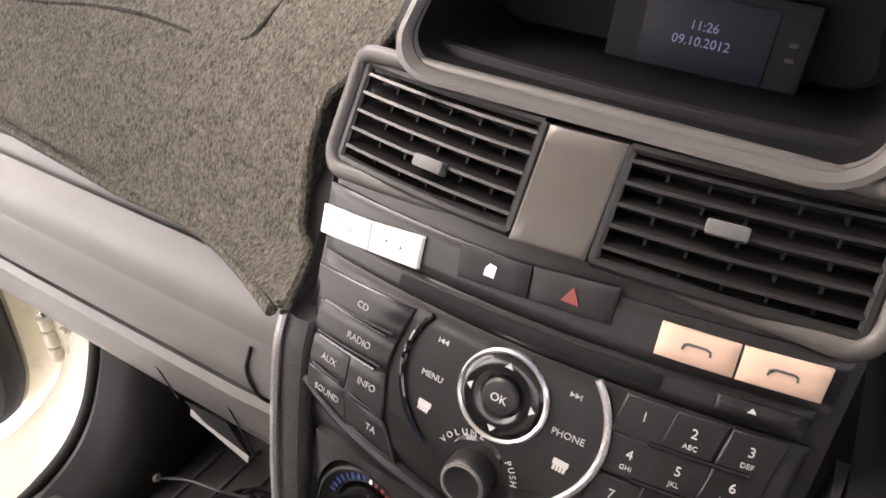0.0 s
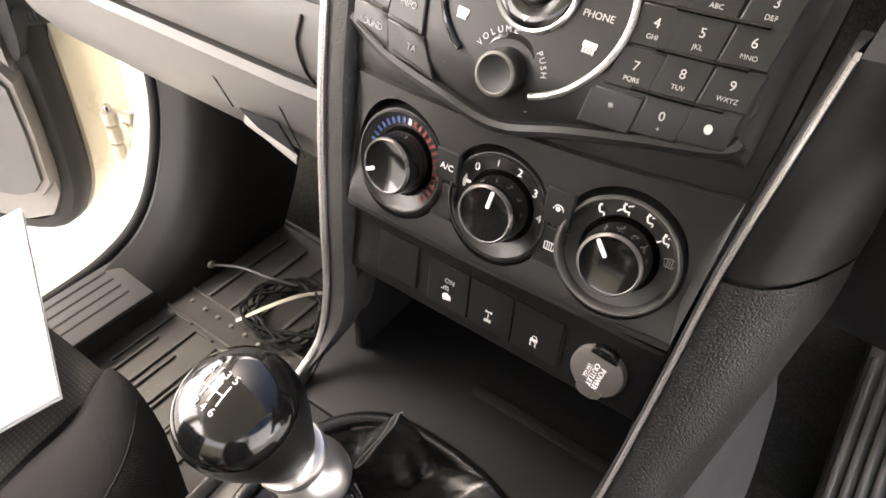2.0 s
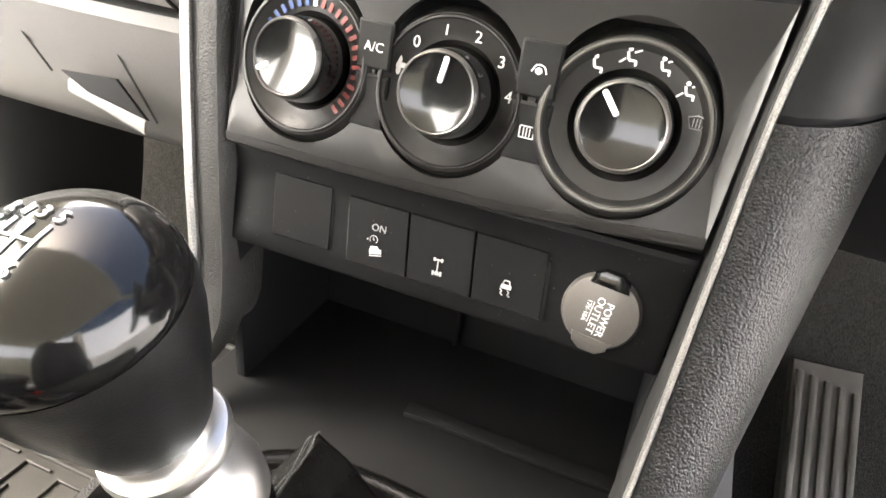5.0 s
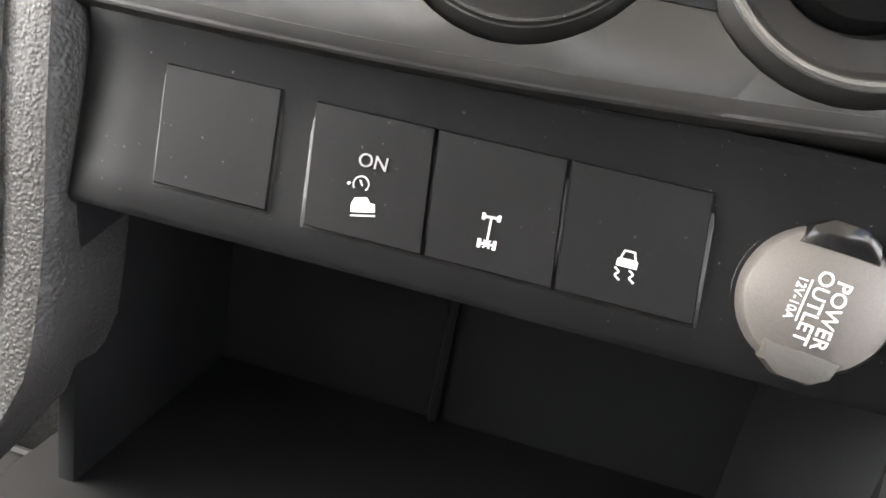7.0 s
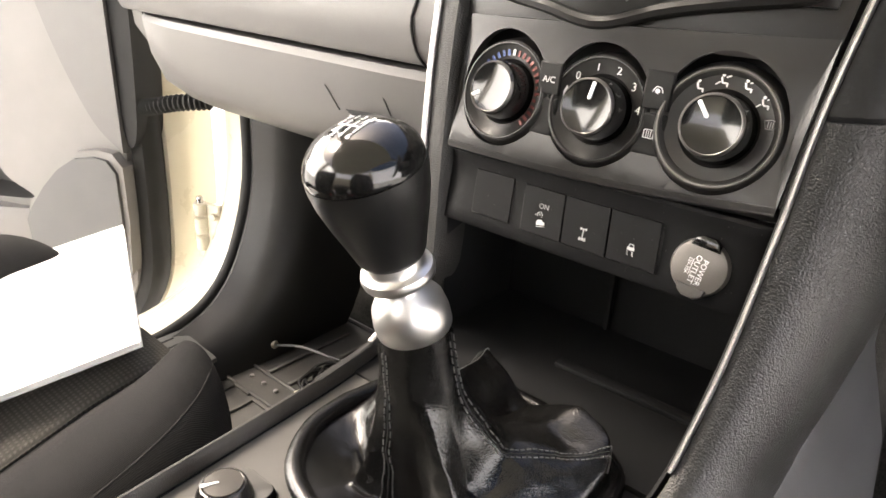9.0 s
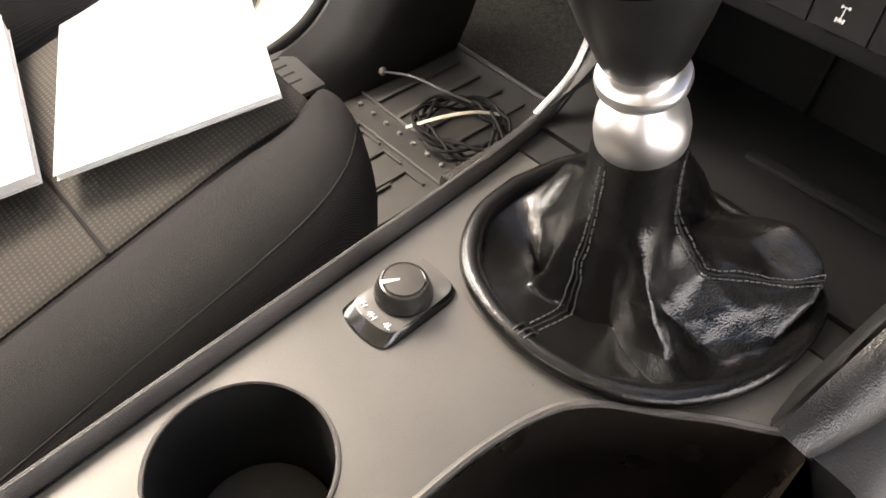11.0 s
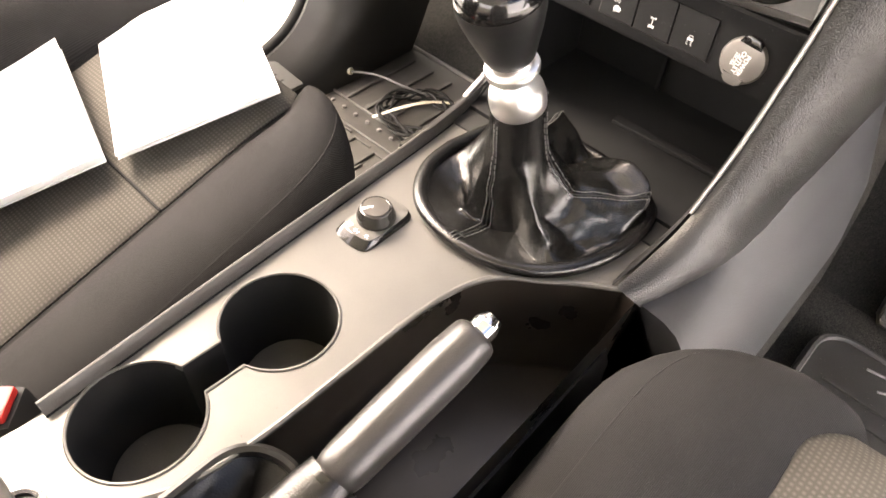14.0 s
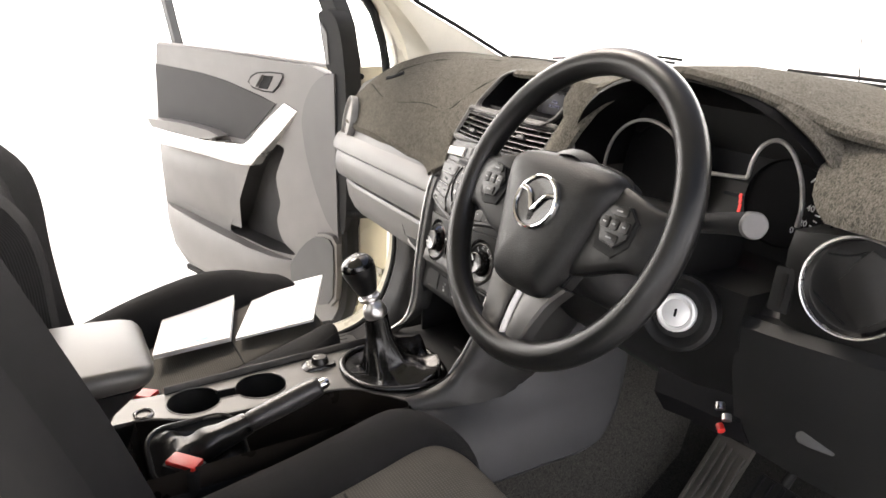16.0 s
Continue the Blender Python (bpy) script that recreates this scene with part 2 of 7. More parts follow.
DIVIDERM = mat("dark_bronze_plastic", (0.060, 0.054, 0.047), 0.36, metal=0.25, grain=0.06, gscale=2200, bump=0.00003, stain=0.08, rvar=0.05)
GREYRING = mat("grey_knob_ring", (0.10, 0.095, 0.09), 0.3, metal=0.5, stain=0.06, rvar=0.04)
GLOSSKNOB = mat("dark_knob_plastic", (0.018, 0.017, 0.016), 0.24, grain=0.05, gscale=2200, stain=0.08, rvar=0.05)
KICKM = mat("kick_panel_plastic", (0.013, 0.0128, 0.0125), 0.40, grain=0.08, gscale=1500, bump=0.00006, stain=0.1, rvar=0.05)
KNEEM = mat("knee_panel_plastic", (0.013, 0.013, 0.013), 0.55, grain=0.1, gscale=1500, bump=0.0001, stain=0.08, spec=0.25)
WELLM = mat("well_lining_plastic", (0.018, 0.0145, 0.0118), 0.34, grain=0.1, stain=0.25, spec=0.35, rvar=0.1)

# ---- building helpers ----
def thing(name, label, category, group="", kind="", at=(0, 0, 0)):
    e = new(name)
    e.empty_display_size = 0.02
    e.matrix_basis = Matrix.Translation(at)
    return tagged(e, label, category, group, kind)


def part(name, bm, material, parent=None, label=""):
    """Links a bmesh, built in world places, as one mesh object under a thing or a part."""
    me = bpy.data.meshes.new(name)
    bmesh.ops.recalc_face_normals(bm, faces=bm.faces)
    bm.to_mesh(me)
    bm.free()
    for p in me.polygons:
        p.use_smooth = True
    me.set_sharp_from_angle(angle=radians(38))
    me.materials.append(material)
    ob = new(name, me)
    if parent is not None:
        ob.parent = parent
        ob.matrix_parent_inverse = parent.matrix_basis.inverted()
    if label:
        ob["label"] = label
    return ob


def bevel(bm, w, seg=2, angle=28):
    es = [e for e in bm.edges if len(e.link_faces) == 2 and e.calc_face_angle(0) > radians(angle)]
    if es and w > 0:
        bmesh.ops.bevel(bm, geom=es, offset=w, segments=seg, profile=0.6, affect="EDGES", clamp_overlap=True)
    return bm


def box(sx, sy, sz, m=None, w=0.0, seg=2):
    """A box about the origin with softened edges, then placed by m."""
    bm = bmesh.new()
    bmesh.ops.create_cube(bm, size=1, matrix=Matrix.Diagonal((sx, sy, sz, 1)))
    bevel(bm, w, seg)
    if m is not None:
        bm.transform(m)
    return bm


def loft(rings, closed=True, caps=True, loop=False):
    """Skin over rings of equal point count."""
    bm = bmesh.new()
    vs = [[bm.verts.new(p) for p in r] for r in rings]
    n = len(rings[0])
    pairs = list(zip(vs, vs[1:])) + ([(vs[-1], vs[0])] if loop else [])
    for a, b in pairs:
        for i in range(n if closed else n - 1):
            j = (i + 1) % n
            bm.faces.new((a[i], a[j], b[j], b[i]))
    if caps and closed and not loop:
        bm.faces.new(vs[0])
        bm.faces.new(vs[-1])
    return bm


def revolve(profile, m=None, n=32, squash=1.0):
    """Turn a profile of (radius, height) about local z. Ends with radius 0 close to a point."""
    bm = bmesh.new()
    rings = []
    for r, z in profile:
        if r <= 1e-6:
            rings.append([bm.verts.new((0, 0, z))])
        else:
            rings.append([bm.verts.new((r * math.cos(2 * math.pi * i / n), squash * r * math.sin(2 * math.pi * i / n), z)) for i in range(n)])
    for a, b in zip(rings, rings[1:]):
        for i in range(n):
            j = (i + 1) % n
            if len(a) == 1 and len(b) == 1:
                continue
            if len(a) == 1:
                bm.faces.new((a[0], b[i], b[j]))
            elif len(b) == 1:
                bm.faces.new((a[i], a[j], b[0]))
            else:
                bm.faces.new((a[i], a[j], b[j], b[i]))
    if m is not None:
        bm.transform(m)
    return bm


def prism(outline, h, m=None, w=0.0, seg=2):
    """A flat outline (x, y) raised from 0 to h along local z."""
    bm = bmesh.new()
    lo = [bm.verts.new((x, y, 0)) for x, y in outline]
    hi = [bm.verts.new((x, y, h)) for x, y in outline]
    n = len(lo)
    for i in range(n):
        bm.faces.new((lo[i], lo[(i + 1) % n], hi[(i + 1) % n], hi[i]))
    bm.faces.new(lo[::-1])
    top = bm.faces.new(hi)
    if w:
        bmesh.ops.bevel(bm, geom=list(top.edges), offset=w, segments=seg, profile=0.6, affect="EDGES", clamp_overlap=True)
    if m is not None:
        bm.transform(m)
    return bm


def smooth_path(pts, n):
    """Points evenly along a Catmull-Rom curve."""
    p = [Vector(q) for q in pts]
    p = [2 * p[0] - p[1]] + p + [2 * p[-1] - p[-2]]
    out = []
    segs = len(p) - 3
    for k in range(n):
        u = k / (n - 1) * segs
        i = min(int(u), segs - 1)
        t = u - i
        a, b, c, d = p[i:i + 4]
        out.append(0.5 * ((2 * b) + (c - a) * t + (2 * a - 5 * b + 4 * c - d) * t * t + (3 * b - a - 3 * c + d) * t ** 3))
    return out


def tube(pts, r, n=10, count=None, caps=True, flat=1.0, loop=False):
    """A round bar along points; r may be a list of radii."""
    path = smooth_path(pts, count) if count else [Vector(q) for q in pts]
    k = len(path)
    rings = []
    up = Vector((0.12, 0.23, 0.96)).normalized()
    for i, q in enumerate(path):
        a, b = (path[i - 1], path[(i + 1) % k]) if loop else (path[max(i - 1, 0)], path[min(i + 1, k - 1)])
        t = (b - a).normalized()
        s = t.cross(up).normalized()
        v = s.cross(t)
        rr = r if not isinstance(r, (list, tuple)) else float(np.interp(i / (k - 1), np.linspace(0, 1, len(r)), r))
        rings.append([q + rr * (math.cos(2 * math.pi * j / n) * s + flat * math.sin(2 * math.pi * j / n) * v) for j in range(n)])
    return loft(rings, caps=caps, loop=loop)


def rounded(w, h, r, n=5, cx=0.0, cy=0.0):
    """Outline of a rectangle with round corners."""
    out = []
    for qx, qy, a0 in ((1, 1, 0), (-1, 1, 90), (-1, -1, 180), (1, -1, 270)):
        for i in range(n + 1):
            a = radians(a0 + 90 * i / n)
            out.append((cx + qx * (w / 2 - r) + r * math.cos(a), cy + qy * (h / 2 - r) + r * math.sin(a)))
    return out


def ellipse(rx, ry, n=32, cx=0.0, cy=0.0):
    return [(cx + rx * math.cos(2 * math.pi * i / n), cy + ry * math.sin(2 * math.pi * i / n)) for i in range(n)]


def join(*bms):
    """One bmesh out of several."""
    out = bms[0]
    for b in bms[1:]:
        me = bpy.data.meshes.new("tmp")
        b.to_mesh(me)
        out.from_mesh(me)
        b.free()
        bpy.data.meshes.remove(me)
    return out


def lettering(text, size, m, depth=0.0002, align="CENTER"):
    """Raised letters on the plane of m: local x runs along the line, z stands out."""
    cu = bpy.data.curves.new("letters", "FONT")
    cu.body, cu.size, cu.extrude, cu.align_x, cu.align_y = text, size, depth, align, "CENTER"
    cu.resolution_u = 3
    ob = bpy.data.objects.new("letters", cu)
    scene.collection.objects.link(ob)
    dg = bpy.context.evaluated_depsgraph_get()
    me = bpy.data.meshes.new_from_object(ob.evaluated_get(dg))
    bpy.data.objects.remove(ob)
    bpy.data.curves.remove(cu)
    bm = bmesh.new()
    bm.from_mesh(me)
    bpy.data.meshes.remove(me)
    bm.transform(m)
    return bm


# the face of the centre stack: y over (x, z)
ZK = (0.30, 0.39, 0.425, 0.436, 0.446, 0.47, 0.51, 0.535, 0.56, 0.65, 0.70)
YK = (-0.03, -0.005, 0.004, 0.0015, 0.001, 0.0085, 0.0125, 0.0125, 0.020, 0.063, 0.098)


def face_y(x, z):
    return float(np.interp(z, ZK, YK) + np.interp(z, (0.43, 0.46, 0.54, 0.70), (0, 0.3, 0.8, 0.8)) * x * x)


def on_face(x, z, out=0.0, turn=0.0):
    """The pose of a spot on the stack's face: local z stands out of it, local y runs up it."""
    e = 0.004
    gx = (face_y(x + e, z) - face_y(x - e, z)) / (2 * e)
    gz = (face_y(x, z + e) - face_y(x, z - e)) / (2 * e)
    n = Vector((gx, -1, gz)).normalized()
    ax = Vector((1, gx, 0)).normalized()
    ay = n.cross(ax)
    m = Matrix((ax, ay, n)).transposed().to_4x4()
    m.translation = Vector((x, face_y(x, z), z)) + out * n
    return m @ pose(0, 0, 0, 0, 0, turn)


def patch(corners, base, height, nu=8, nv=4, edge=0.0012, drop=0.0012):
    """A plate that follows the stack's face between four (x, z) corners, counter-clockwise from bottom left, with softened rim."""
    (ax, az), (bx, bz), (cx, cz), (dx, dz) = corners
    w = max(math.hypot(bx - ax, bz - az), 1e-4)
    h = max(math.hypot(dx - ax, dz - az), 1e-4)
    us = [0, 0, min(edge / w, 0.3)] + [i / nu for i in range(1, nu)] + [1 - min(edge / w, 0.3), 1, 1]
    vs = [0, 0, min(edge / h, 0.3)] + [i / nv for i in range(1, nv)] + [1 - min(edge / h, 0.3), 1, 1]
    us[3:-3] = [u for u in us[3:-3] if us[2] < u < us[-3]]
    vs[3:-3] = [v for v in vs[3:-3] if vs[2] < v < vs[-3]]
    bm = bmesh.new()
    grid = []
    for j, v in enumerate(vs):
        row = []
        for i, u in enumerate(us):
            x = (1 - v) * ((1 - u) * ax + u * bx) + v * ((1 - u) * dx + u * cx)
            z = (1 - v) * ((1 - u) * az + u * bz) + v * ((1 - u) * dz + u * cz)
            rim = i in (0, len(us) - 1) or j in (0, len(vs) - 1)
            near = i in (1, len(us) - 2) or j in (1, len(vs) - 2)
            off = base if rim else base + height - (drop if near else 0)
            row.append(bm.verts.new(on_face(x, z, off).translation))
        grid.append(row)
    for r0, r1 in zip(grid, grid[1:]):
        for i in range(len(us) - 1):
            bm.faces.new((r0[i], r0[i + 1], r1[i + 1], r1[i]))
    return bm

# ---- centre stack ----
def rails(side):
    """The bright edge that runs down the stack and back along the console; side -1 passenger, 1 driver."""
    if side > 0:
        return [(0.133, 0.045, 0.60), (0.128, 0.026, 0.56), (0.121, 0.011, 0.499), (0.118, -0.004, 0.44), (0.114, -0.03, 0.37), (0.109, -0.062, 0.318),
                (0.104, -0.10, 0.296), (0.10, -0.14, 0.289)]
    return [(-0.1355, 0.036, 0.584), (-0.135, 0.026, 0.56), (-0.1305, 0.010, 0.495), (-0.1245, -0.003, 0.42), (-0.1205, -0.011, 0.36), (-0.1185, -0.026, 0.318),
            (-0.117, -0.060, 0.300), (-0.111, -0.12, 0.297), (-0.104, -0.24, 0.297), (-0.097, -0.36, 0.297), (-0.090, -0.47, 0.297)]


stack = thing("centre_stack", "black moulded centre stack of the dashboard with silver edge strips", "dashboard", at=(0, 0.02, 0.44))
bm = bmesh.new()
zs = [0.520, 0.527, 0.535, 0.56, 0.59, 0.62, 0.65, 0.66]
grid = []
for z in zs:
    half = float(np.interp(z, (0.43, 0.5, 0.56, 0.66), (0.116, 0.119, 0.124, 0.127)))
    grid.append([bm.verts.new(on_face(-0.003 + half * k / 12, z, -0.003).translation) for k in range(-12, 13)])
for a, b in zip(grid, grid[1:]):
    for i in range(24):
        bm.faces.new((a[i], a[i + 1], b[i + 1], b[i]))
ext = bmesh.ops.extrude_face_region(bm, geom=list(bm.faces))
bmesh.ops.translate(bm, vec=(0, 0.03, 0), verts=[v for v in ext["geom"] if isinstance(v, bmesh.types.BMVert)])
part("bezel", bm, SATIN, stack)

for side in (-1, 1):
    c = rails(side)
    lead_in = smooth_path(c[:6] if side > 0 else c[:7], 48)
    wk = 0.6 if side > 0 else 1.0
    part("edge_strip", loft([[q + Vector((-side * 0.0022 * wk, -0.0022, 0)), q + Vector((-side * 0.0008 * wk, -0.0038, 0)), q + Vector((side * 0.0014 * wk, -0.0038, 0)), q + Vector((side * 0.0024 * wk, -0.0020, 0)), q + Vector((side * 0.0020 * wk, 0.006, 0)), q + Vector((-side * 0.0020 * wk, 0.006, 0))] for q in lead_in]), STRIPM, stack, "thin silver edge strip")
    # grained band inside the strip, and the cheek that closes the pocket
    path = smooth_path(c[:8], 40)
    rings = []
    for q in path:
        s = -side
        k = 1.0 if side > 0 else float(np.interp(q.z, (0.298, 0.312, 0.34), (0.12, 0.45, 1.0)))
        a, b = (0.0020, 0.0032) if side > 0 else (0.0165 * k, 0.0195 * k)
        rings.append([q + Vector((s * 0.0015, 0.0006, 0)), q + Vector((s * a * 0.5, -0.0014, 0.0)), q + Vector((s * a, -0.0008, 0.0)), q + Vector((s * b, 0.003, 0)), q + Vector((s * (b + 0.0005), 0.03 * k, 0)),
                      q + Vector((-s * 0.002, 0.03 * k, 0))])
    part("cheek", loft(rings), MATT if side > 0 else CHEEKM, stack)

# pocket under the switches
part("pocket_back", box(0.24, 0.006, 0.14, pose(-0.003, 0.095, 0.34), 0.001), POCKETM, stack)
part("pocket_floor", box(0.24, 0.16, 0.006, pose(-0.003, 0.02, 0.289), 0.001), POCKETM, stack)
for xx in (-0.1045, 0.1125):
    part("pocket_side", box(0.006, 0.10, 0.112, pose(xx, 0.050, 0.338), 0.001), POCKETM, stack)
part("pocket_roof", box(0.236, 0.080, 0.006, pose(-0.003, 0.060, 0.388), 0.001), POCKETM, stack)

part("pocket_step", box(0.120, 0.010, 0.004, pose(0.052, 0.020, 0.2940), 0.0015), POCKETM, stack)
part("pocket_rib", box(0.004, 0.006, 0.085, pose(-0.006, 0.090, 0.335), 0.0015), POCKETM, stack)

# ---- switch panel ----
switches = thing("switch_panel", "black plastic switch panel with rocker buttons above the pocket", "switch panel", at=(0, 0, 0.4))
part("panel", patch([(-0.104, 0.3865), (0.1105, 0.3865), (0.1135, 0.4385), (-0.105, 0.4365)], -0.015, 0.0128, 12, 5, 0.002, 0.0015), SWITCHM, switches)
part("blank_seat", patch([(-0.0796, 0.3952), (-0.0466, 0.3952), (-0.0492, 0.4262), (-0.0826, 0.4262)], -0.004, 0.0021, 4, 3, 0.0006, 0.0004), SATIN, switches)
part("blank_cover", patch([(-0.0786, 0.3962), (-0.0475, 0.3962), (-0.0500, 0.4252), (-0.0815, 0.4252)], -0.003, 0.0022, 3, 3, 0.0003, 0.0006), SWITCHM, switches, "blank matt switch cover")
part("switch_seat", patch([(-0.0385, 0.3942), (0.0595, 0.3942), (0.0565, 0.4258), (-0.0420, 0.4258)], -0.004, 0.0021, 8, 3, 0.0006, 0.0004), SATIN, switches)
SWX = [(-0.0374, -0.0409), (-0.0062, -0.0098), (0.0257, 0.0222), (0.0585, 0.0554)]
for i in range(3):
    (bl, tl), (br, tr) = SWX[i], SWX[i + 1]
    b = part("switch", patch([(bl + 0.0004, 0.3953), (br - 0.0004, 0.3953), (tr - 0.0004, 0.4245), (tl + 0.0004, 0.4245)], -0.003, 0.0030, 3, 3, 0.0003, 0.0006), SWITCHM, switches)
    cx = (bl + br + tl + tr) / 4
    if i == 0:
        part("legend", lettering("ON", 0.0048, on_face(cx + 0.0005, 0.4135, 0.0002)), GREYPRINT, b)
        g = on_face(cx + 0.0004, 0.4032, 0.0, 12)
        bm = join(prism([(-0.0030, -0.0016), (0.0030, -0.0016), (0.0030, 0.0004), (0.0018, 0.0006), (0.0010, 0.0020), (-0.0020, 0.0020), (-0.0028, 0.0006), (-0.0030, 0.0003)], 0.0003, g), prism(rounded(0.0062, 0.0004, 0.0001, 1), 0.0003, g @ pose(0, -0.0024, 0)))
        h = on_face(cx - 0.0012, 0.4080, 0.0002)
        ring = join(tube([h @ Vector((0.0019 * math.cos(radians(a)), 0.0019 * math.sin(radians(a)), 0)) for a in range(-40, 221, 20)], 0.00022, 5), prism(rounded(0.0004, 0.0016, 0.0001, 1), 0.0003, h @ pose(0, 0.0003, 0, 0, 0, 35)), prism(ellipse(0.0004, 0.0004, 8), 0.0003, h @ pose(-0.0030, -0.0004, 0)))
        part("symbol", join(bm, ring), PRINTM, b)
    elif i == 1:
        f = on_face(cx, 0.4045, 0.0, 3) @ Matrix.Diagonal((0.80, 0.80, 1, 1))
        bits = [prism(rounded(0.0006, 0.0085, 0.0001, 1), 0.0003, f), prism(rounded(0.0046, 0.0007, 0.0001, 1), 0.0003, f @ pose(0, 0.0042, 0)),
                prism(rounded(0.0011, 0.0020, 0.0002, 1), 0.0003, f @ pose(-0.0023, 0.0042, 0)), prism(rounded(0.0011, 0.0020, 0.0002, 1), 0.0003, f @ pose(0.0023, 0.0042, 0)),
                prism(rounded(0.0046, 0.0007, 0.0001, 1), 0.0003, f @ pose(0, -0.0038, 0)), prism(rounded(0.0011, 0.0028, 0.0002, 1), 0.0003, f @ pose(-0.0023, -0.0038, 0)),
                prism(rounded(0.0011, 0.0028, 0.0002, 1), 0.0003, f @ pose(0.0023, -0.0038, 0)),
                prism(rounded(0.0006, 0.0030, 0.0001, 1), 0.0003, f @ pose(0, -0.0038, 0, 0, 0, 40)), prism(rounded(0.0006, 0.0030, 0.0001, 1), 0.0003, f @ pose(0, -0.0038, 0, 0, 0, -40))]
        part("symbol", join(*bits), PRINTM, b)
    else:
        f = on_face(cx, 0.4048, 0.0) @ Matrix.Diagonal((0.82, 0.82, 1, 1))
        bits = [prism([(-0.0029, -0.0014), (0.0029, -0.0014), (0.0029, 0.0005), (0.0024, 0.001), (-0.0024, 0.001), (-0.0029, 0.0005)], 0.0003, f @ pose(0, 0.0006, 0)),
                prism([(-0.0023, 0), (-0.0018, 0), (-0.0012, 0.0019), (0.0012, 0.0019), (0.0018, 0), (0.0023, 0), (0.0016, 0.0024), (-0.0016, 0.0024)], 0.0003, f @ pose(0, 0.0016, 0))]
        for s in (-1, 1):
            w = tube([(s * 0.002 - 0.0010, -0.0008, 0), (s * 0.002 + 0.0003, -0.0018, 0), (s * 0.002 - 0.0004, -0.0030, 0), (s * 0.002 + 0.0011, -0.0041, 0)], 0.00032, 5, 12)
            w.transform(f @ pose(0, -0.0006, 0.0002))
            bits.append(w)
        part("symbol", join(*bits), PRINTM, b)

# power outlet with its lid
outlet = thing("power_outlet", "round power outlet with a satin grey lid and printed letters", "power outlet", at=(0.081, 0, 0.407))
f = on_face(0.0820, 0.4070, -0.004) @ Matrix.Scale(0.91, 4)
part("collar", revolve([(0.0205, -0.001), (0.0205, 0.0012), (0.0196, 0.002), (0.0188, 0.0005), (0.0188, -0.002)], f), GLOSS, outlet)
part("lid", revolve([(0.0185, -0.001), (0.0185, 0.004), (0.0172, 0.006), (0.012, 0.0072), (0, 0.0078)], f, 40), mat("outlet_lid", (0.15, 0.14, 0.13), 0.34, metal=0.6, grain=0.06, gscale=2000, stain=0.1, rvar=0.06), outlet)
for s in (-1, 1):
    part("tab", prism([(-0.0095, 0), (0.0095, 0), (0.0082, 0.005), (0.004, 0.0078), (-0.004, 0.0078), (-0.0082, 0.005)], 0.0085, f @ pose(0, 0, -0.0005, 0, 0, -5) @ pose(0, s * 0.0122, 0, 0, 0, 0 if s > 0 else 180), 0.002), GLOSS if s > 0 else VINYL, outlet)
g = f @ pose(-0.0006, -0.0008, 0.0077, 0, 0, -97)
part("lettering", join(lettering("POWER", 0.0050, g @ pose(0.0014, 0.0034, 0)), lettering("OUTLET", 0.0050, g @ pose(0.0008, -0.0010, 0)), prism(rounded(0.0105, 0.0004, 0.0001, 1), 0.0002, g @ pose(0, -0.0036, 0)),
                       lettering("12V-10A", 0.0030, g @ pose(0, -0.0056, 0))), WHITE, outlet, "pale printed letters")

# ---- climate panel ----
climate = thing("climate_panel", "satin black heater panel with three round dials", "heater controls", at=(0, 0, 0.48))
KX = [(-0.0690, 0.4795), (0.0, 0.4800), (0.0715, 0.4825)]
RADII = [0.0320, 0.0315, 0.0330]


def face_sheet(outline, holes, out, thick):
    """A sheet over the stack's face with openings through it, from (x, z) outlines."""
    bm = bmesh.new()
    edges = []
    for ring in [outline] + holes:
        vs = [bm.verts.new((x, z, 0)) for x, z in ring]
        edges += [bm.edges.new((vs[i], vs[(i + 1) % len(vs)])) for i in range(len(vs))]
    bmesh.ops.triangle_fill(bm, edges=edges, use_beauty=True, normal=(0, 0, 1))
    bmesh.ops.subdivide_edges(bm, edges=[e for e in bm.edges if e.calc_length() > 0.012 and len(e.link_faces) == 2], cuts=2)
    bmesh.ops.triangulate(bm, faces=bm.faces)
    top = {v: on_face(v.co.x, v.co.y, out).translation for v in bm.verts}
    ext = bmesh.ops.extrude_face_region(bm, geom=list(bm.faces))
    for v in ext["geom"]:
        if isinstance(v, bmesh.types.BMVert):
            v.co = on_face(v.co.x, v.co.y, out - thick).translation
    for v, p in top.items():
        v.co = p
    return bm


out_l = [(-0.1060 + 0.2185 * u, 0.4375 - 0.003 * math.sin(math.pi * u) + 0.0085 * u) for u in np.linspace(0, 1, 15)]
out_u = [(0.118 - 0.2235 * u, 0.5335 - 0.009 * u) for u in np.linspace(0, 1, 13)]
DIALS = []
for (x, z), r in zip(KX, RADII):
    f = on_face(x, 0.4855, 0.0)
    f.translation = Vector((x, 0.0105 + 0.3 * x * x, z))
    DIALS.append(f @ pose(0, 0, 0, -9, 0, 0))
holes = [[(x + (r + 0.0022) * math.cos(radians(t)), z + (r + 0.0022) * math.sin(radians(t)) + (0.0055 * math.sin(radians(t)) if t < 180 else 0.0)) for t in range(0, 360, 9)] for (x, z), r in zip(KX, RADII)]
part("faceplate", face_sheet(out_l + out_u, holes, 0.0015, 0.006), HEATERM, climate)
part("backing", face_sheet([(-0.104, 0.440), (0.110, 0.446), (0.114, 0.532), (-0.104, 0.5245)], [], -0.014, 0.003), DEEP, climate)
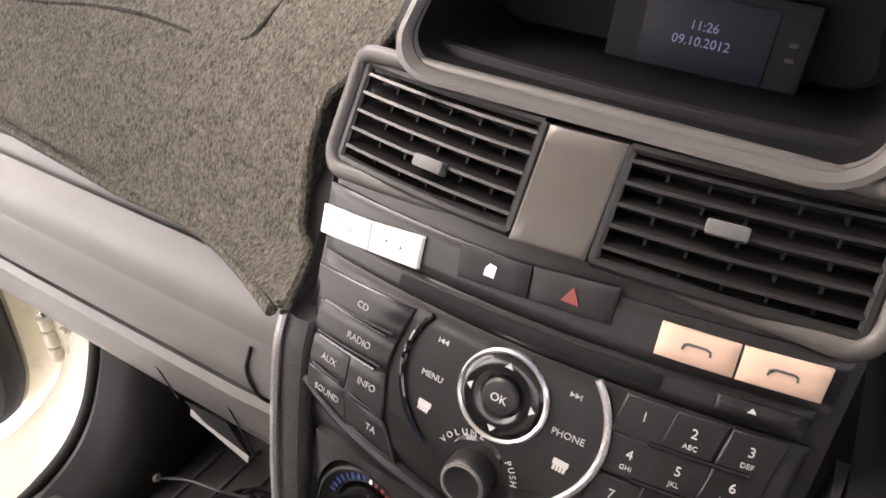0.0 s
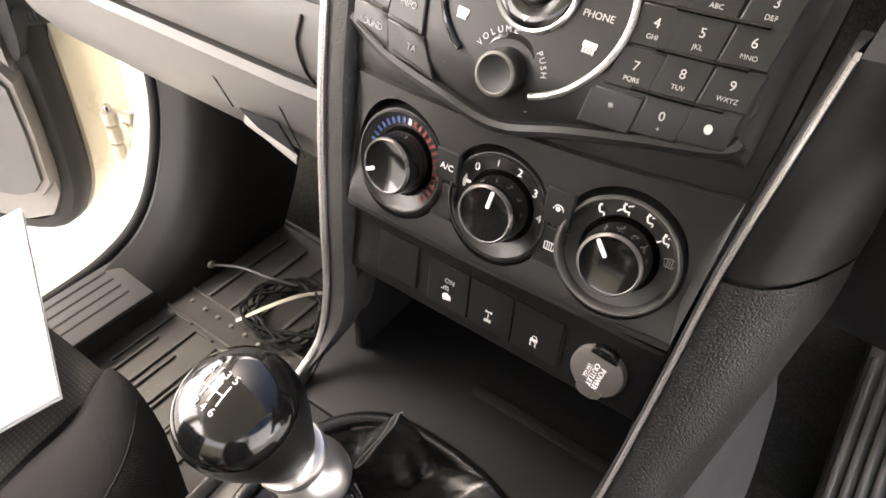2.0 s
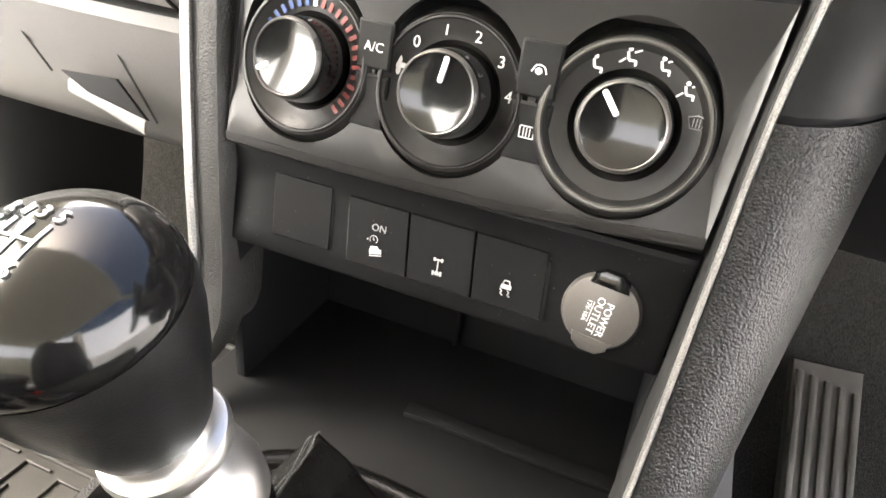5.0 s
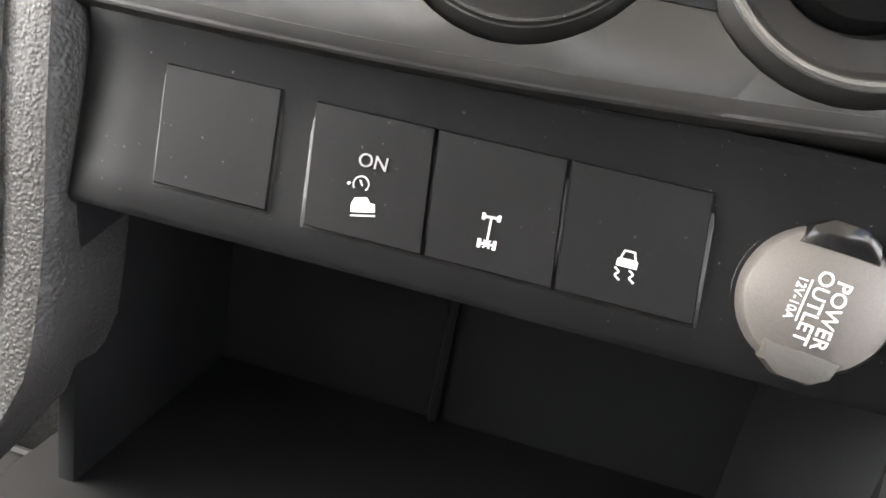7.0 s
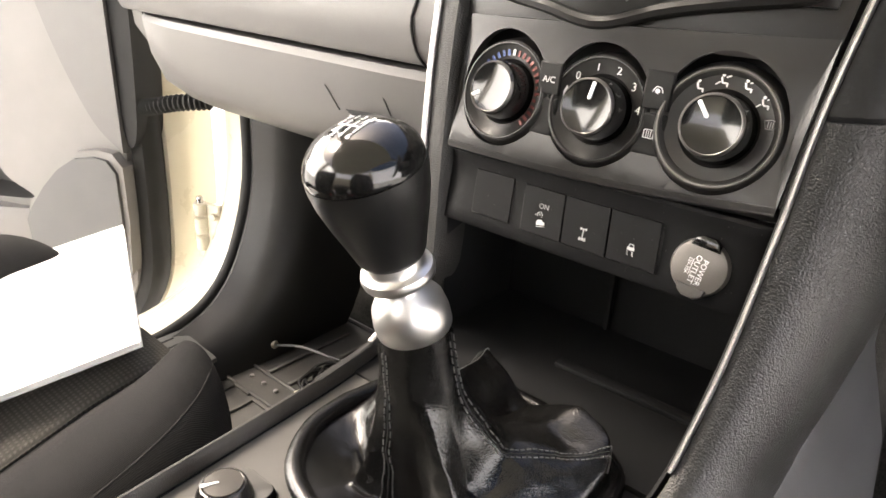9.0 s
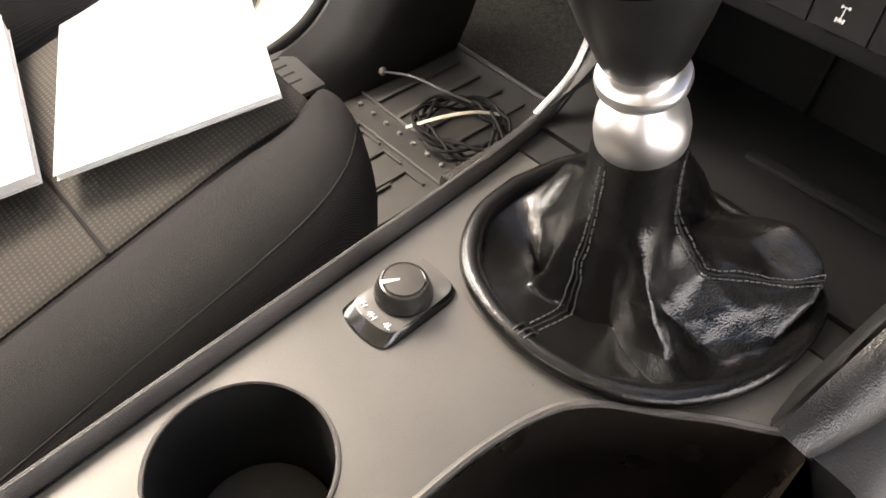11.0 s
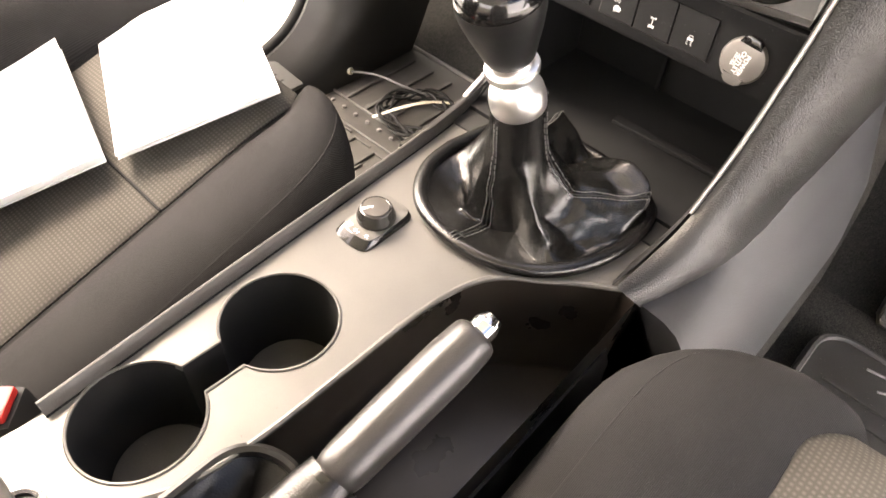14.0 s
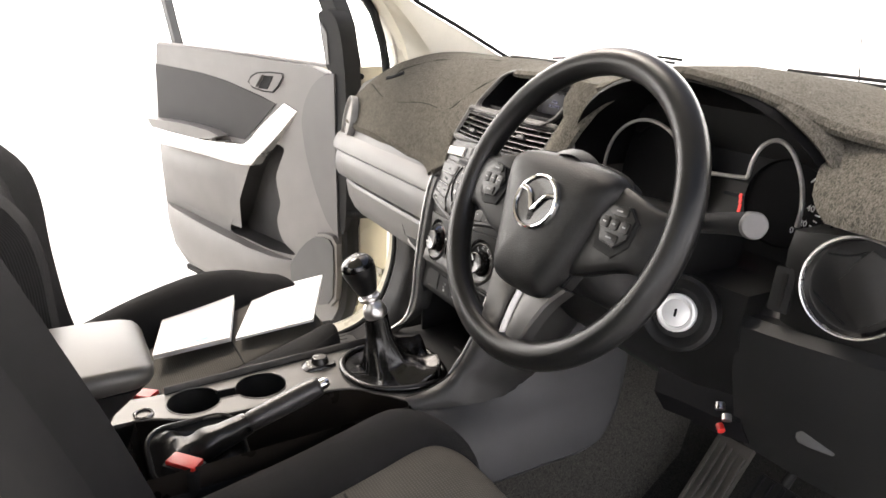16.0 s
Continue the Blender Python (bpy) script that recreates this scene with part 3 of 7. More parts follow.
# the lower edge rolls under to the switch panel
rings = []
for x, z in out_l:
    f = on_face(x, z, 0.0)
    rings.append([f @ Vector((0, dy, dz)) for dy, dz in ((0.004, 0.0016), (0.0015, 0.0017), (-0.0008, 0.0010), (-0.0022, -0.0010), (-0.0036, -0.0050), (-0.0044, -0.0130), (0.002, -0.0130), (0.004, -0.004))])
part("lower_roll", loft(rings), HEATERM, climate)
for k, f in enumerate(DIALS):
    r = RADII[k] - 0.001
    part("dial_cup", revolve([(r + 0.0058, -0.018), (r + 0.0050, -0.006), (r + 0.0030, 0.0004), (r + 0.0012, 0.0032), (r - 0.0002, 0.0036), (r - 0.0014, 0.0030), (r - 0.0034, 0.0004), (0.0215, -0.0014), (0.0205, -0.0030), (0.0190, -0.0060), (0, -0.0060)], f, 64), HEATERM, climate, "raised round dial with a bevelled lip")
    part("dial_rim", revolve([(r + 0.0008, 0.0034), (r + 0.0002, 0.0041), (r - 0.0006, 0.0041), (r - 0.0012, 0.0032)], f, 64), BRONZE if k == 2 else SATIN, climate)
    knob = part("knob", revolve([(0.0196, -0.006), (0.0192, 0.0), (0.0176, 0.0120), (0.0170, 0.0148), (0.0156, 0.0162), (0.0146, 0.0158), (0, 0.0152)], f, 48), GLOSS, climate, "glossy black dial knob")
    part("knob_ring", revolve([(0.0171, 0.0144), (0.0168, 0.0156), (0.0158, 0.0164), (0.0152, 0.0160)], f, 48), GREYRING, knob)
    ang = (118, -8, 38)[k]
    part("pointer", prism(rounded(0.0023, 0.0105 if k else 0.0065, 0.0009, 3), 0.0012, f @ pose(0, 0, 0.0152, 0, 0, ang) @ pose(0, 0.0095 if k else 0.0122, 0), 0.0003), WHITE, knob, "white pointer mark")
    if k == 0:
        for i in range(23):
            a = 78 - i * 9.6
            mcol = BLUEPRINT if i < 8 else (WHITE if i == 8 else REDPRINT)
            part("tick", prism(rounded(0.0019, 0.0048, 0.0002, 1), 0.0006, f @ pose(0, 0, -0.0006, 0, 0, a) @ pose(0, 0.0258, 0.0002, 4, 0, 0)), mcol, climate)
    if k == 1:
        for i, ch in enumerate("01234"):
            a = 46 - i * 32
            part("numeral", lettering(ch, 0.0068, f @ pose(0, 0, -0.0003, 0, 0, a) @ pose(0, 0.0252, 0.0006, 4, 0, -a)), WHITE, climate)
        part("fan_symbol", join(*[prism(ellipse(0.0022, 0.0011, 10), 0.0004, f @ pose(-0.0243, 0.0070, -0.0002, 0, 0, 90 * q) @ pose(0.0019, 0, 0)) for q in range(4)]), WHITE, climate)
    if k == 2:
        for i in range(5):
            a = 36 - i * 28
            g = f @ pose(0, 0, -0.0004, 0, 0, a) @ pose(0, 0.0264, 0.0006, 4, 0, -a)
            bits = [prism(ellipse(0.0009, 0.0009, 10), 0.0004, g @ pose(-0.0004, 0.0021, 0)), prism(rounded(0.0010, 0.0032, 0.0004, 2), 0.0004, g @ pose(-0.0008, -0.0004, 0, 0, 0, 15)),
                    prism(rounded(0.0030, 0.0009, 0.0003, 1), 0.0004, g @ pose(0.0010, -0.0020, 0)), prism(rounded(0.0009, 0.0022, 0.0003, 1), 0.0004, g @ pose(0.0024, -0.0028, 0))]
            if i in (1, 3):
                bits.append(prism(rounded(0.0030, 0.0007, 0.0002, 1), 0.0004, g @ pose(-0.0026, -0.0024, 0, 0, 0, 40)))
            if i in (1, 2, 3):
                bits.append(prism(rounded(0.0030, 0.0007, 0.0002, 1), 0.0004, g @ pose(0.0024, 0.0016, 0, 0, 0, 25)))
            if i == 4:
                bits = [tube([g @ Vector(q) for q in ((-0.0034, 0.0018, 0.0003), (-0.002, -0.0022, 0.0003), (0.002, -0.0022, 0.0003), (0.0034, 0.0018, 0.0003), (0.0, 0.0027, 0.0003))], 0.0003, 5, loop=True)] + [prism(rounded(0.0004, 0.0034, 0.0001, 1), 0.0004, g @ pose(0.0012 * q, 0, 0)) for q in (-1, 0, 1)]
            part("air_symbol", join(*bits), WHITE if i < 4 else GREYPRINT, climate)
# push buttons between the dials
for x0, x1, z0, z1, txt in ((-0.0425, -0.0265, 0.4835, 0.503, "A/C"), (-0.0425, -0.0265, 0.459, 0.4815, ""), (0.0275, 0.0440, 0.4865, 0.508, ""), (0.0275, 0.0440, 0.461, 0.4845, "")):
    key = part("push_button", patch([(x0, z0), (x1, z0), (x1, z1), (x0, z1)], 0.0006, 0.0022, 3, 3, 0.001, 0.0008), MATT, climate)
    cx, cz = (x0 + x1) / 2, (z0 + z1) / 2
    if txt:
        part("legend", lettering(txt, 0.0056, on_face(cx, 0.4925, 0.0029)), WHITE, key)
    elif cx < 0:
        pass
    elif cz > 0.48:
        part("symbol", join(tube([on_face(cx - 0.0028, cz - 0.001, 0.0029).translation, on_face(cx - 0.001, cz + 0.0018, 0.0029).translation, on_face(cx + 0.002, cz + 0.0014, 0.0029).translation, on_face(cx + 0.0032, cz - 0.0012, 0.0029).translation], 0.0003, 5, 10),
                            prism(ellipse(0.0014, 0.0014, 10), 0.0003, on_face(cx, cz - 0.0004, 0.0028))), WHITE, key)
    else:
        g = on_face(cx, cz, 0.0029)
        part("symbol", join(*[prism(rounded(0.0004, 0.0036, 0.0001, 1), 0.0003, g @ pose(0.0013 * q, 0, 0)) for q in (-1, 0, 1)], prism(rounded(0.0058, 0.0005, 0.0001, 1), 0.0003, g @ pose(0, 0.0023, 0)),
                            prism(rounded(0.0058, 0.0005, 0.0001, 1), 0.0003, g @ pose(0, -0.0023, 0)), prism(rounded(0.0005, 0.0046, 0.0001, 1), 0.0003, g @ pose(-0.0029, 0, 0)), prism(rounded(0.0005, 0.0046, 0.0001, 1), 0.0003, g @ pose(0.0029, 0, 0))), WHITE, key)

# ---- radio ----
radio = thing("car_radio", "black car radio fascia with round selector and number keys", "car radio", at=(0, 0.03, 0.58))
part("faceplate", patch([(-0.118, 0.5475), (0.112, 0.5475), (0.116, 0.6165), (-0.124, 0.6165)], -0.004, 0.006, 20, 8, 0.003, 0.002), SATIN, radio)
# lower edge bows down in the middle
low = [(-0.119, 0.552), (-0.085, 0.541), (-0.045, 0.535), (-0.008, 0.529), (0.030, 0.5395), (0.065, 0.5465), (0.1, 0.552), (0.1065, 0.558)]
part("lower_lip", tube([on_face(x, z, 0.000).translation for x, z in low], 0.0042, 8, 40), SATIN, radio)
part("lower_skirt", loft([[on_face(x, z + dz, o).translation for dz, o in ((0.0, -0.002), (0.012, 0.003), (0.026, 0.002), (0.026, -0.004), (0.0, -0.004))] for x, z in [(p.x, p.z) for p in smooth_path([(x, 0, z) for x, z in low], 24)]]), SATIN, radio)
def key(name, c, h=0.0026, material=SATIN, base=0.0015, nu=4, nv=3):
    mx, mz = sum(q[0] for q in c) / 4, sum(q[1] for q in c) / 4
    c = [(x + math.copysign(0.0006, x - mx), z + math.copysign(0.0005, z - mz)) for x, z in c]
    return part(name, patch(c, base, h, nu, nv, 0.0007, 0.0006), material, radio)
# left block: CD, RADIO, AUX, INFO, SOUND, TA
LK = [("CD", [(-0.1165, 0.5945), (-0.0640, 0.5965), (-0.0595, 0.6125), (-0.1225, 0.6090)], (-0.088, 0.6025)),
      ("RADIO", [(-0.1150, 0.5785), (-0.0665, 0.5795), (-0.0645, 0.5955), (-0.1163, 0.5935)], (-0.0855, 0.5865)),
      ("AUX", [(-0.1140, 0.5625), (-0.0878, 0.5615), (-0.0885, 0.5775), (-0.1148, 0.5775)], (-0.101, 0.5695)),
      ("SOUND", [(-0.1125, 0.5500), (-0.0825, 0.5435), (-0.0872, 0.5605), (-0.1138, 0.5615)], (-0.098, 0.5535)),
      ("INFO", [(-0.0868, 0.5600), (-0.0615, 0.5585), (-0.0660, 0.5785), (-0.0875, 0.5775)], (-0.0745, 0.5692)),
      ("TA", [(-0.0818, 0.5440), (-0.0490, 0.5400), (-0.0605, 0.5572), (-0.0862, 0.5588)], (-0.0665, 0.5505))]
for txt, c, (x, z) in LK:
    k = key("key", c)
    part("legend", lettering(txt, 0.0052, on_face(x, z, 0.0043)), GREYPRINT, k)
    (ax, az), (bx, bz) = c[0], c[1]
    part("ridge", tube([on_face(ax + 0.003, az + 0.0012, 0.0042).translation, on_face((ax + bx) / 2, (az + bz) / 2 + 0.0012, 0.0046).translation, on_face(bx - 0.003, bz + 0.0012, 0.0042).translation], 0.0007, 6, 8), SATIN, k)
# round selector field
cx, cz = -0.0105, 0.5910
def arc(r, a0, a1, n, sx=1.0):
    return [(cx + sx * r * math.cos(radians(a0 + (a1 - a0) * i / (n - 1))), cz + 0.80 * r * math.sin(radians(a0 + (a1 - a0) * i / (n - 1)))) for i in range(n)]
part("arc_trim", tube([on_face(x, z, 0.0042).translation for x, z in arc(0.0545, 37, -70, 30)], 0.0018, 8), STRIPM, radio, "bright silver arc")
part("arc_groove", tube([on_face(x, z, 0.003).translation for x, z in arc(0.0475, 143, 236, 26)], 0.0017, 8), GLOSS, radio)
for txt, x, z, s in (("MENU", -0.0412, 0.5886, 0.0044), ("PHONE", 0.0280, 0.5900, 0.0046)):
    part("legend", lettering(txt, s, on_face(x, z, 0.0024)), LEGEND, radio)
for x, z, d in ((-0.0397, 0.6053, -1), (0.0255, 0.6072, 1)):
    g = on_face(x, z, 0.0022)
    part("skip_symbol", join(*[prism([(-0.001 * d, -0.0013), (0.0012 * d, 0), (-0.001 * d, 0.0013)], 0.0003, g @ pose(q * 0.0024 * d, 0, 0)) for q in (-0.5, 0.5)], prism(rounded(0.0005, 0.0026, 0.0001, 1), 0.0003, g @ pose(0.0029 * d, 0, 0))), LEGEND, radio)
for x, z in ((-0.0412, 0.5746), (0.0286, 0.5775)):
    g = on_face(x, z, 0.0022, -4)
    part("mode_symbol", join(prism(rounded(0.0072, 0.0030, 0.0006, 2), 0.0004, g @ pose(0, 0.0008, 0)), *[prism(rounded(0.0012, 0.0028, 0.0003, 1), 0.0004, g @ pose(q * 0.0016, -0.0018, 0)) for q in (-1.5, -0.5, 0.5, 1.5)]), LEGEND, radio)
f = on_face(-0.0050, 0.5950, 0.0)
part("selector_ring", revolve([(0.0222, 0.000), (0.0222, 0.004), (0.0212, 0.0052), (0.0200, 0.0045), (0.0196, 0.003)], f, 48), SILVER, radio, "silver ring round the selector")
sel = part("selector", revolve([(0.0200, 0.002), (0.0196, 0.0045), (0.0165, 0.0058), (0.0100, 0.0042), (0.0098, 0.003)], f, 48), GLOSS, radio)
for a in (0, 90, 180, 270):
    part("arrow", prism([(-0.0021, -0.0011), (0.0021, -0.0011), (0.0, 0.0017)], 0.0004, f @ pose(0, 0, 0.0052, 0, 0, a) @ pose(0, 0.0155, 0.0003)), LEGEND, sel)
okb = part("ok_button", revolve([(0.0092, 0.002), (0.0090, 0.0062), (0.0078, 0.0075), (0, 0.0082)], f, 36), SATIN, radio)
part("legend", lettering("OK", 0.0056, f @ pose(0, 0, 0.0081)), LEGEND, okb)
f = on_face(-0.0085, 0.5565, -0.002)
part("volume_seat", revolve([(0.0195, -0.002), (0.0190, 0.002), (0.0165, 0.003), (0.0150, 0.001), (0, 0.001)], f, 40), GLOSS, radio)
vol = part("volume_knob", revolve([(0.0125, 0.0), (0.0120, 0.011), (0.0112, 0.0145), (0.0100, 0.0155), (0.0088, 0.0150), (0, 0.0147)], f, 40), SATIN, radio, "round volume knob")
part("knob_ring", revolve([(0.0112, 0.0142), (0.0108, 0.0154), (0.0095, 0.0158), (0.0090, 0.0152)], f, 40), BRONZE, vol)
for txt, a0, st in (("VOLUME", 152, -12.5), ("PUSH POWER", 42, -9.5)):
    bits = []
    for i, ch in enumerate(txt):
        if ch == " ":
            continue
        a = a0 + st * i
        bits.append(lettering(ch, 0.0044, f @ pose(0, 0, 0.0035, 0, 0, a - 90) @ pose(0, 0.0205, 0.0)))
    part("legend", join(*bits), LEGEND, radio)
# number keys
KX3 = [[0.0550, 0.0750, 0.0968], [0.0544, 0.0740, 0.0950], [0.0525, 0.0728, 0.0938], [0.0478, 0.0712, 0.0915]]
KZ = [(0.608, 0.608, 0.608), (0.5915, 0.592, 0.5927), (0.5738, 0.5755, 0.5758), (0.5556, 0.558, 0.5598)]
SUB = [["", "ABC", "DEF"], ["GHI", "JKL", "MNO"], ["PQRS", "TUV", "WXYZ"], ["", "+", ""]]
for j in range(4):
    for i in range(3):
        x, z = KX3[j][i], KZ[j][i]
        hw = 0.0098 + (0.002 if j == 3 and i == 0 else 0)
        sk = 0.0012
        k = key("number_key", [(x - hw - sk, z - 0.0078), (x + hw - sk, z - 0.0072), (x + hw + sk, z + 0.0082), (x - hw + sk, z + 0.0078)])
        ch = ("123", "456", "789", "*0#")[j][i]
        if ch == "#":
            part("legend", prism(ellipse(0.0019, 0.0022, 12), 0.0003, on_face(x, z, 0.0042)), LEGEND, k)
        else:
            part("legend", lettering(ch, 0.0060, on_face(x, z + 0.0016, 0.0042)), LEGEND, k)
        if SUB[j][i]:
            part("legend", lettering(SUB[j][i], 0.0031, on_face(x, z - 0.0038, 0.0042)), LEGEND, k)
# disc slot and eject key
part("slot_ledge", patch([(-0.125, 0.6155), (0.112, 0.6180), (0.1135, 0.6300), (-0.127, 0.6265)], -0.004, 0.0045, 16, 3, 0.002, 0.0015), SATIN, radio)
part("disc_slot", patch([(-0.073, 0.6185), (0.0565, 0.6210), (0.0570, 0.6268), (-0.0725, 0.6245)], 0.0004, 0.0012, 12, 2, 0.0004, 0.0002), DEEP, radio)
ej = part("eject_key", patch([(0.0785, 0.6208), (0.1085, 0.6208), (0.1080, 0.6272), (0.0778, 0.6272)], 0.0004, 0.0032, 4, 2, 0.001, 0.0008), SATIN, radio)
part("legend", prism([(-0.0018, -0.0010), (0.0018, -0.0010), (0, 0.0014)], 0.0003, on_face(0.0915, 0.6245, 0.0036)), LEGEND, ej)
# dark finger bars between the rows of keys
for z, x0, x1 in ((0.6006, 0.060, 0.0985), (0.5842, 0.058, 0.0970), (0.5672, 0.054, 0.0945)):
    part("finger_bar", tube([on_face(x, z + 0.012 * (x - 0.075), 0.0044).translation for x in np.linspace(x0, x1, 5)], 0.0011, 6), GLOSS, radio, "thin raised bar between the keys")
for z, x0, x1 in ((0.5952, -0.112, -0.070), (0.5782, -0.110, -0.072)):
    part("finger_bar", tube([on_face(x, z, 0.0044).translation for x in np.linspace(x0, x1, 5)], 0.0011, 6), GLOSS, radio, "thin raised bar between the keys")

# ---- switch strip over the radio ----
strip = thing("hazard_switch_strip", "strip of switches with red hazard triangle and pale call keys", "switch strip", at=(0, 0.06, 0.64))
part("plate", patch([(-0.130, 0.6275), (0.1175, 0.6300), (0.1195, 0.6515), (-0.1315, 0.6470)], -0.005, 0.006, 16, 4, 0.002, 0.0015), SATIN, strip)
for c in ([(-0.1275, 0.6235), (-0.0945, 0.6268), (-0.0958, 0.6398), (-0.1286, 0.6368)], [(-0.0935, 0.6270), (-0.0640, 0.6295), (-0.0648, 0.6440), (-0.0950, 0.6400)]):
    k = part("pale_key", patch(c, 0.0008, 0.0035, 4, 3, 0.0009, 0.0007), PALE, strip, "pale grey key")
    x, z = sum(p[0] for p in c) / 4, sum(p[1] for p in c) / 4
    part("mark", join(*[prism([(-0.0008, -0.0012), (0.0009, 0.0002), (-0.0006, 0.0013)], 0.0002, on_face(x + s * 0.0045, z, 0.0043)) for s in (-1, 1)]), DARKGREY, k)
for c in ([(0.0497, 0.6342), (0.0802, 0.6342), (0.0797, 0.6467), (0.0490, 0.6467)], [(0.0812, 0.6342), (0.1122, 0.6342), (0.1126, 0.6470), (0.0808, 0.6467)]):
    k = part("call_key", patch(c, 0.0008, 0.0035, 4, 3, 0.0009, 0.0007), ORANGE, strip, "peach coloured call key with handset mark")
    x, z = sum(p[0] for p in c) / 4, sum(p[1] for p in c) / 4
    part("mark", tube([on_face(x + dx, z + dz, 0.0044).translation for dx, dz in ((-0.0055, -0.0012), (-0.005, 0.0006), (-0.0035, 0.0012), (0.0035, 0.0012), (0.005, 0.0006), (0.0055, -0.0012))], 0.00055, 6), DARKGREY, k)
for c, kind in (([(-0.0430, 0.6342), (-0.0078, 0.6366), (-0.0094, 0.6498), (-0.0452, 0.6478)], 0), ([(-0.0066, 0.6368), (0.0298, 0.6385), (0.0296, 0.6528), (-0.0084, 0.6500)], 1)):
    k = part("switch_key", patch(c, 0.0006, 0.0026, 4, 3, 0.0012, 0.0009), MATT, strip)
    x, z = sum(p[0] for p in c) / 4, sum(p[1] for p in c) / 4
    if kind:
        bm = join(prism([(-0.0042, -0.0034), (0.0042, -0.0034), (0, 0.0042)], 0.0003, on_face(x, z, 0.0032)))
        part("hazard_triangle", bm, REDPRINT, k, "red hazard triangle")
    else:
        part("lock_symbol", prism([(-0.0026, -0.0028), (0.0026, -0.0028), (0.0026, 0.0026), (-0.0008, 0.0032), (-0.0026, 0.0008)], 0.0003, on_face(x - 0.001, z, 0.0032)), WHITE, k)

# ---- centre air vents ----
def vent(x0, x1, slats, tab_x, tab_z, name="air_vent"):
    t = thing(name, "rectangular black air vent with tilted slats and sliding tab", "air vent", group="centre air vents", at=((x0 + x1) / 2, 0.09, 0.68))
    z0, z1 = 0.6585, 0.7005
    part("duct", patch([(x0, z0), (x1, z0), (x1, z1), (x0, z1)], -0.016, 0.004, 8, 3, 0.001, 0.001), DEEP, t)
    for zz in (z0, z1):
        part("frame_bar", tube([on_face(x, zz, 0.0).translation for x in np.linspace(x0, x1, 9)], 0.0028, 8), SATIN, t)
    for xx in (x0, x1):
        part("frame_bar", tube([on_face(xx, z, 0.0).translation for z in np.linspace(z0, z1, 5)], 0.0028, 8), SATIN, t)
    for i in range(slats):
        z = z0 + (i + 0.75) * (z1 - z0) / (slats + 0.4)
        rings = []
        for x in np.linspace(x0 + 0.002, x1 - 0.002, 7):
            a = on_face(x, z, 0.001).translation
            rings.append([a + Vector((0, 0, 0.0011)), a + Vector((0, -0.0012, 0)), a + Vector((0, 0, -0.0011)), a + Vector((0, 0.014, -0.0022)), a + Vector((0, 0.014, 0.0002))])
        part("slat", loft(rings), SATIN, t)
    for i in range(1, 6):
        x = x0 + i * (x1 - x0) / 6
        part("vane", loft([[on_face(x + dx, z, o).translation for dx, o in ((-0.0007, -0.006), (0.0007, -0.006), (0.0007, -0.014), (-0.0007, -0.014))] for z in np.linspace(z0 + 0.003, z1 - 0.003, 4)]), MATT, t)
    g = on_face(tab_x, tab_z, 0.0005)
    part("slider_tab", box(0.017, 0.0065, 0.008, g @ pose(0, 0, 0.002), 0.0016), DARKGREY, t, "grey sliding tab")
    return t
vent(-0.130, -0.026, 5, -0.074, 0.671)
vent(0.0135, 0.118, 5, 0.060, 0.681)
part("vent_divider", patch([(-0.0240, 0.6560), (0.0112, 0.6575), (0.0122, 0.7015), (-0.0232, 0.7005)], -0.006, 0.0095, 6, 5, 0.0012, 0.001), DIVIDERM, stack, "flat bronze-grey panel between the vents")
part("vent_surround", tube([on_face(x, z, 0.001).translation for x, z in rounded(0.2600, 0.0525, 0.010, 6, -0.0060, 0.6800)], 0.0046, 10, loop=True), SURROUNDM, stack, "grey frame round the vents")
part("backing", patch([(-0.136, 0.640), (0.123, 0.640), (0.125, 0.712), (-0.137, 0.712)], -0.03, 0.006, 10, 5), DEEP, stack)

# ---- display binnacle ----
binnacle = thing("display_binnacle", "dark hooded display recess showing clock and date", "display", at=(0, 0.16, 0.72))
def opening(grow, back=0.0):
    """The rounded mouth of the recess, which leans back from the vents to the mat."""
    return [Vector((x, 0.106 + 0.74 * v - 0.035 * max(0, abs(x) - 0.06), 0.7085 + 0.66 * v)) + Vector((0, back, 0)) for x, v in rounded(0.212 + 2 * grow, 0.092 + 2 * grow, 0.022 + grow, 7, -0.003, 0.046)]


mouth = opening(0.0)
deep = [Vector((q.x * 0.97, 0.206, max(q.z - 0.002, 0.7035))) for q in mouth]
part("recess", loft([mouth, [a.lerp(b, 0.3) for a, b in zip(mouth, deep)], [a.lerp(b, 0.9) for a, b in zip(mouth, deep)], deep, [Vector((q.x * 0.9, 0.208, (q.z - 0.74) * 0.85 + 0.74)) for q in deep]], caps=False), RECESSM, binnacle, "deep matt recess, painted near black for its shade")
part("back_panel", prism(rounded(0.225, 0.066, 0.01, 4), 0.004, pose(-0.003, 0.212, 0.732, 86, 0, 0)), DEEP, binnacle)
rim = [opening(-0.0005, 0.004), opening(0.0005, -0.0025), opening(0.003, -0.005), opening(0.0065, -0.0035), opening(0.0085, 0.002), opening(0.0085, 0.012)]
part("frame", loft(rim, caps=False), SURROUNDM, binnacle, "smooth grey frame with rounded corners")
# black sheet standing for the shadowed gap between frame and mat
part("surround", loft([[Vector((q.x, q.y, min(q.z, 0.772))) for q in opening(g, b)] for g, b in ((0.008, 0.006), (0.022, 0.022), (0.034, 0.052))], caps=False), DEEP, binnacle)
scr = pose(0.0165, 0.190, 0.7215, 80, 0, 0)
disp = part("display", box(0.096, 0.050, 0.010, scr, 0.003), DEEP, binnacle)
part("screen", box(0.062, 0.040, 0.001, scr @ pose(0, 0, 0.0054), 0.0003), SCREEN, disp, "dim violet display glass")
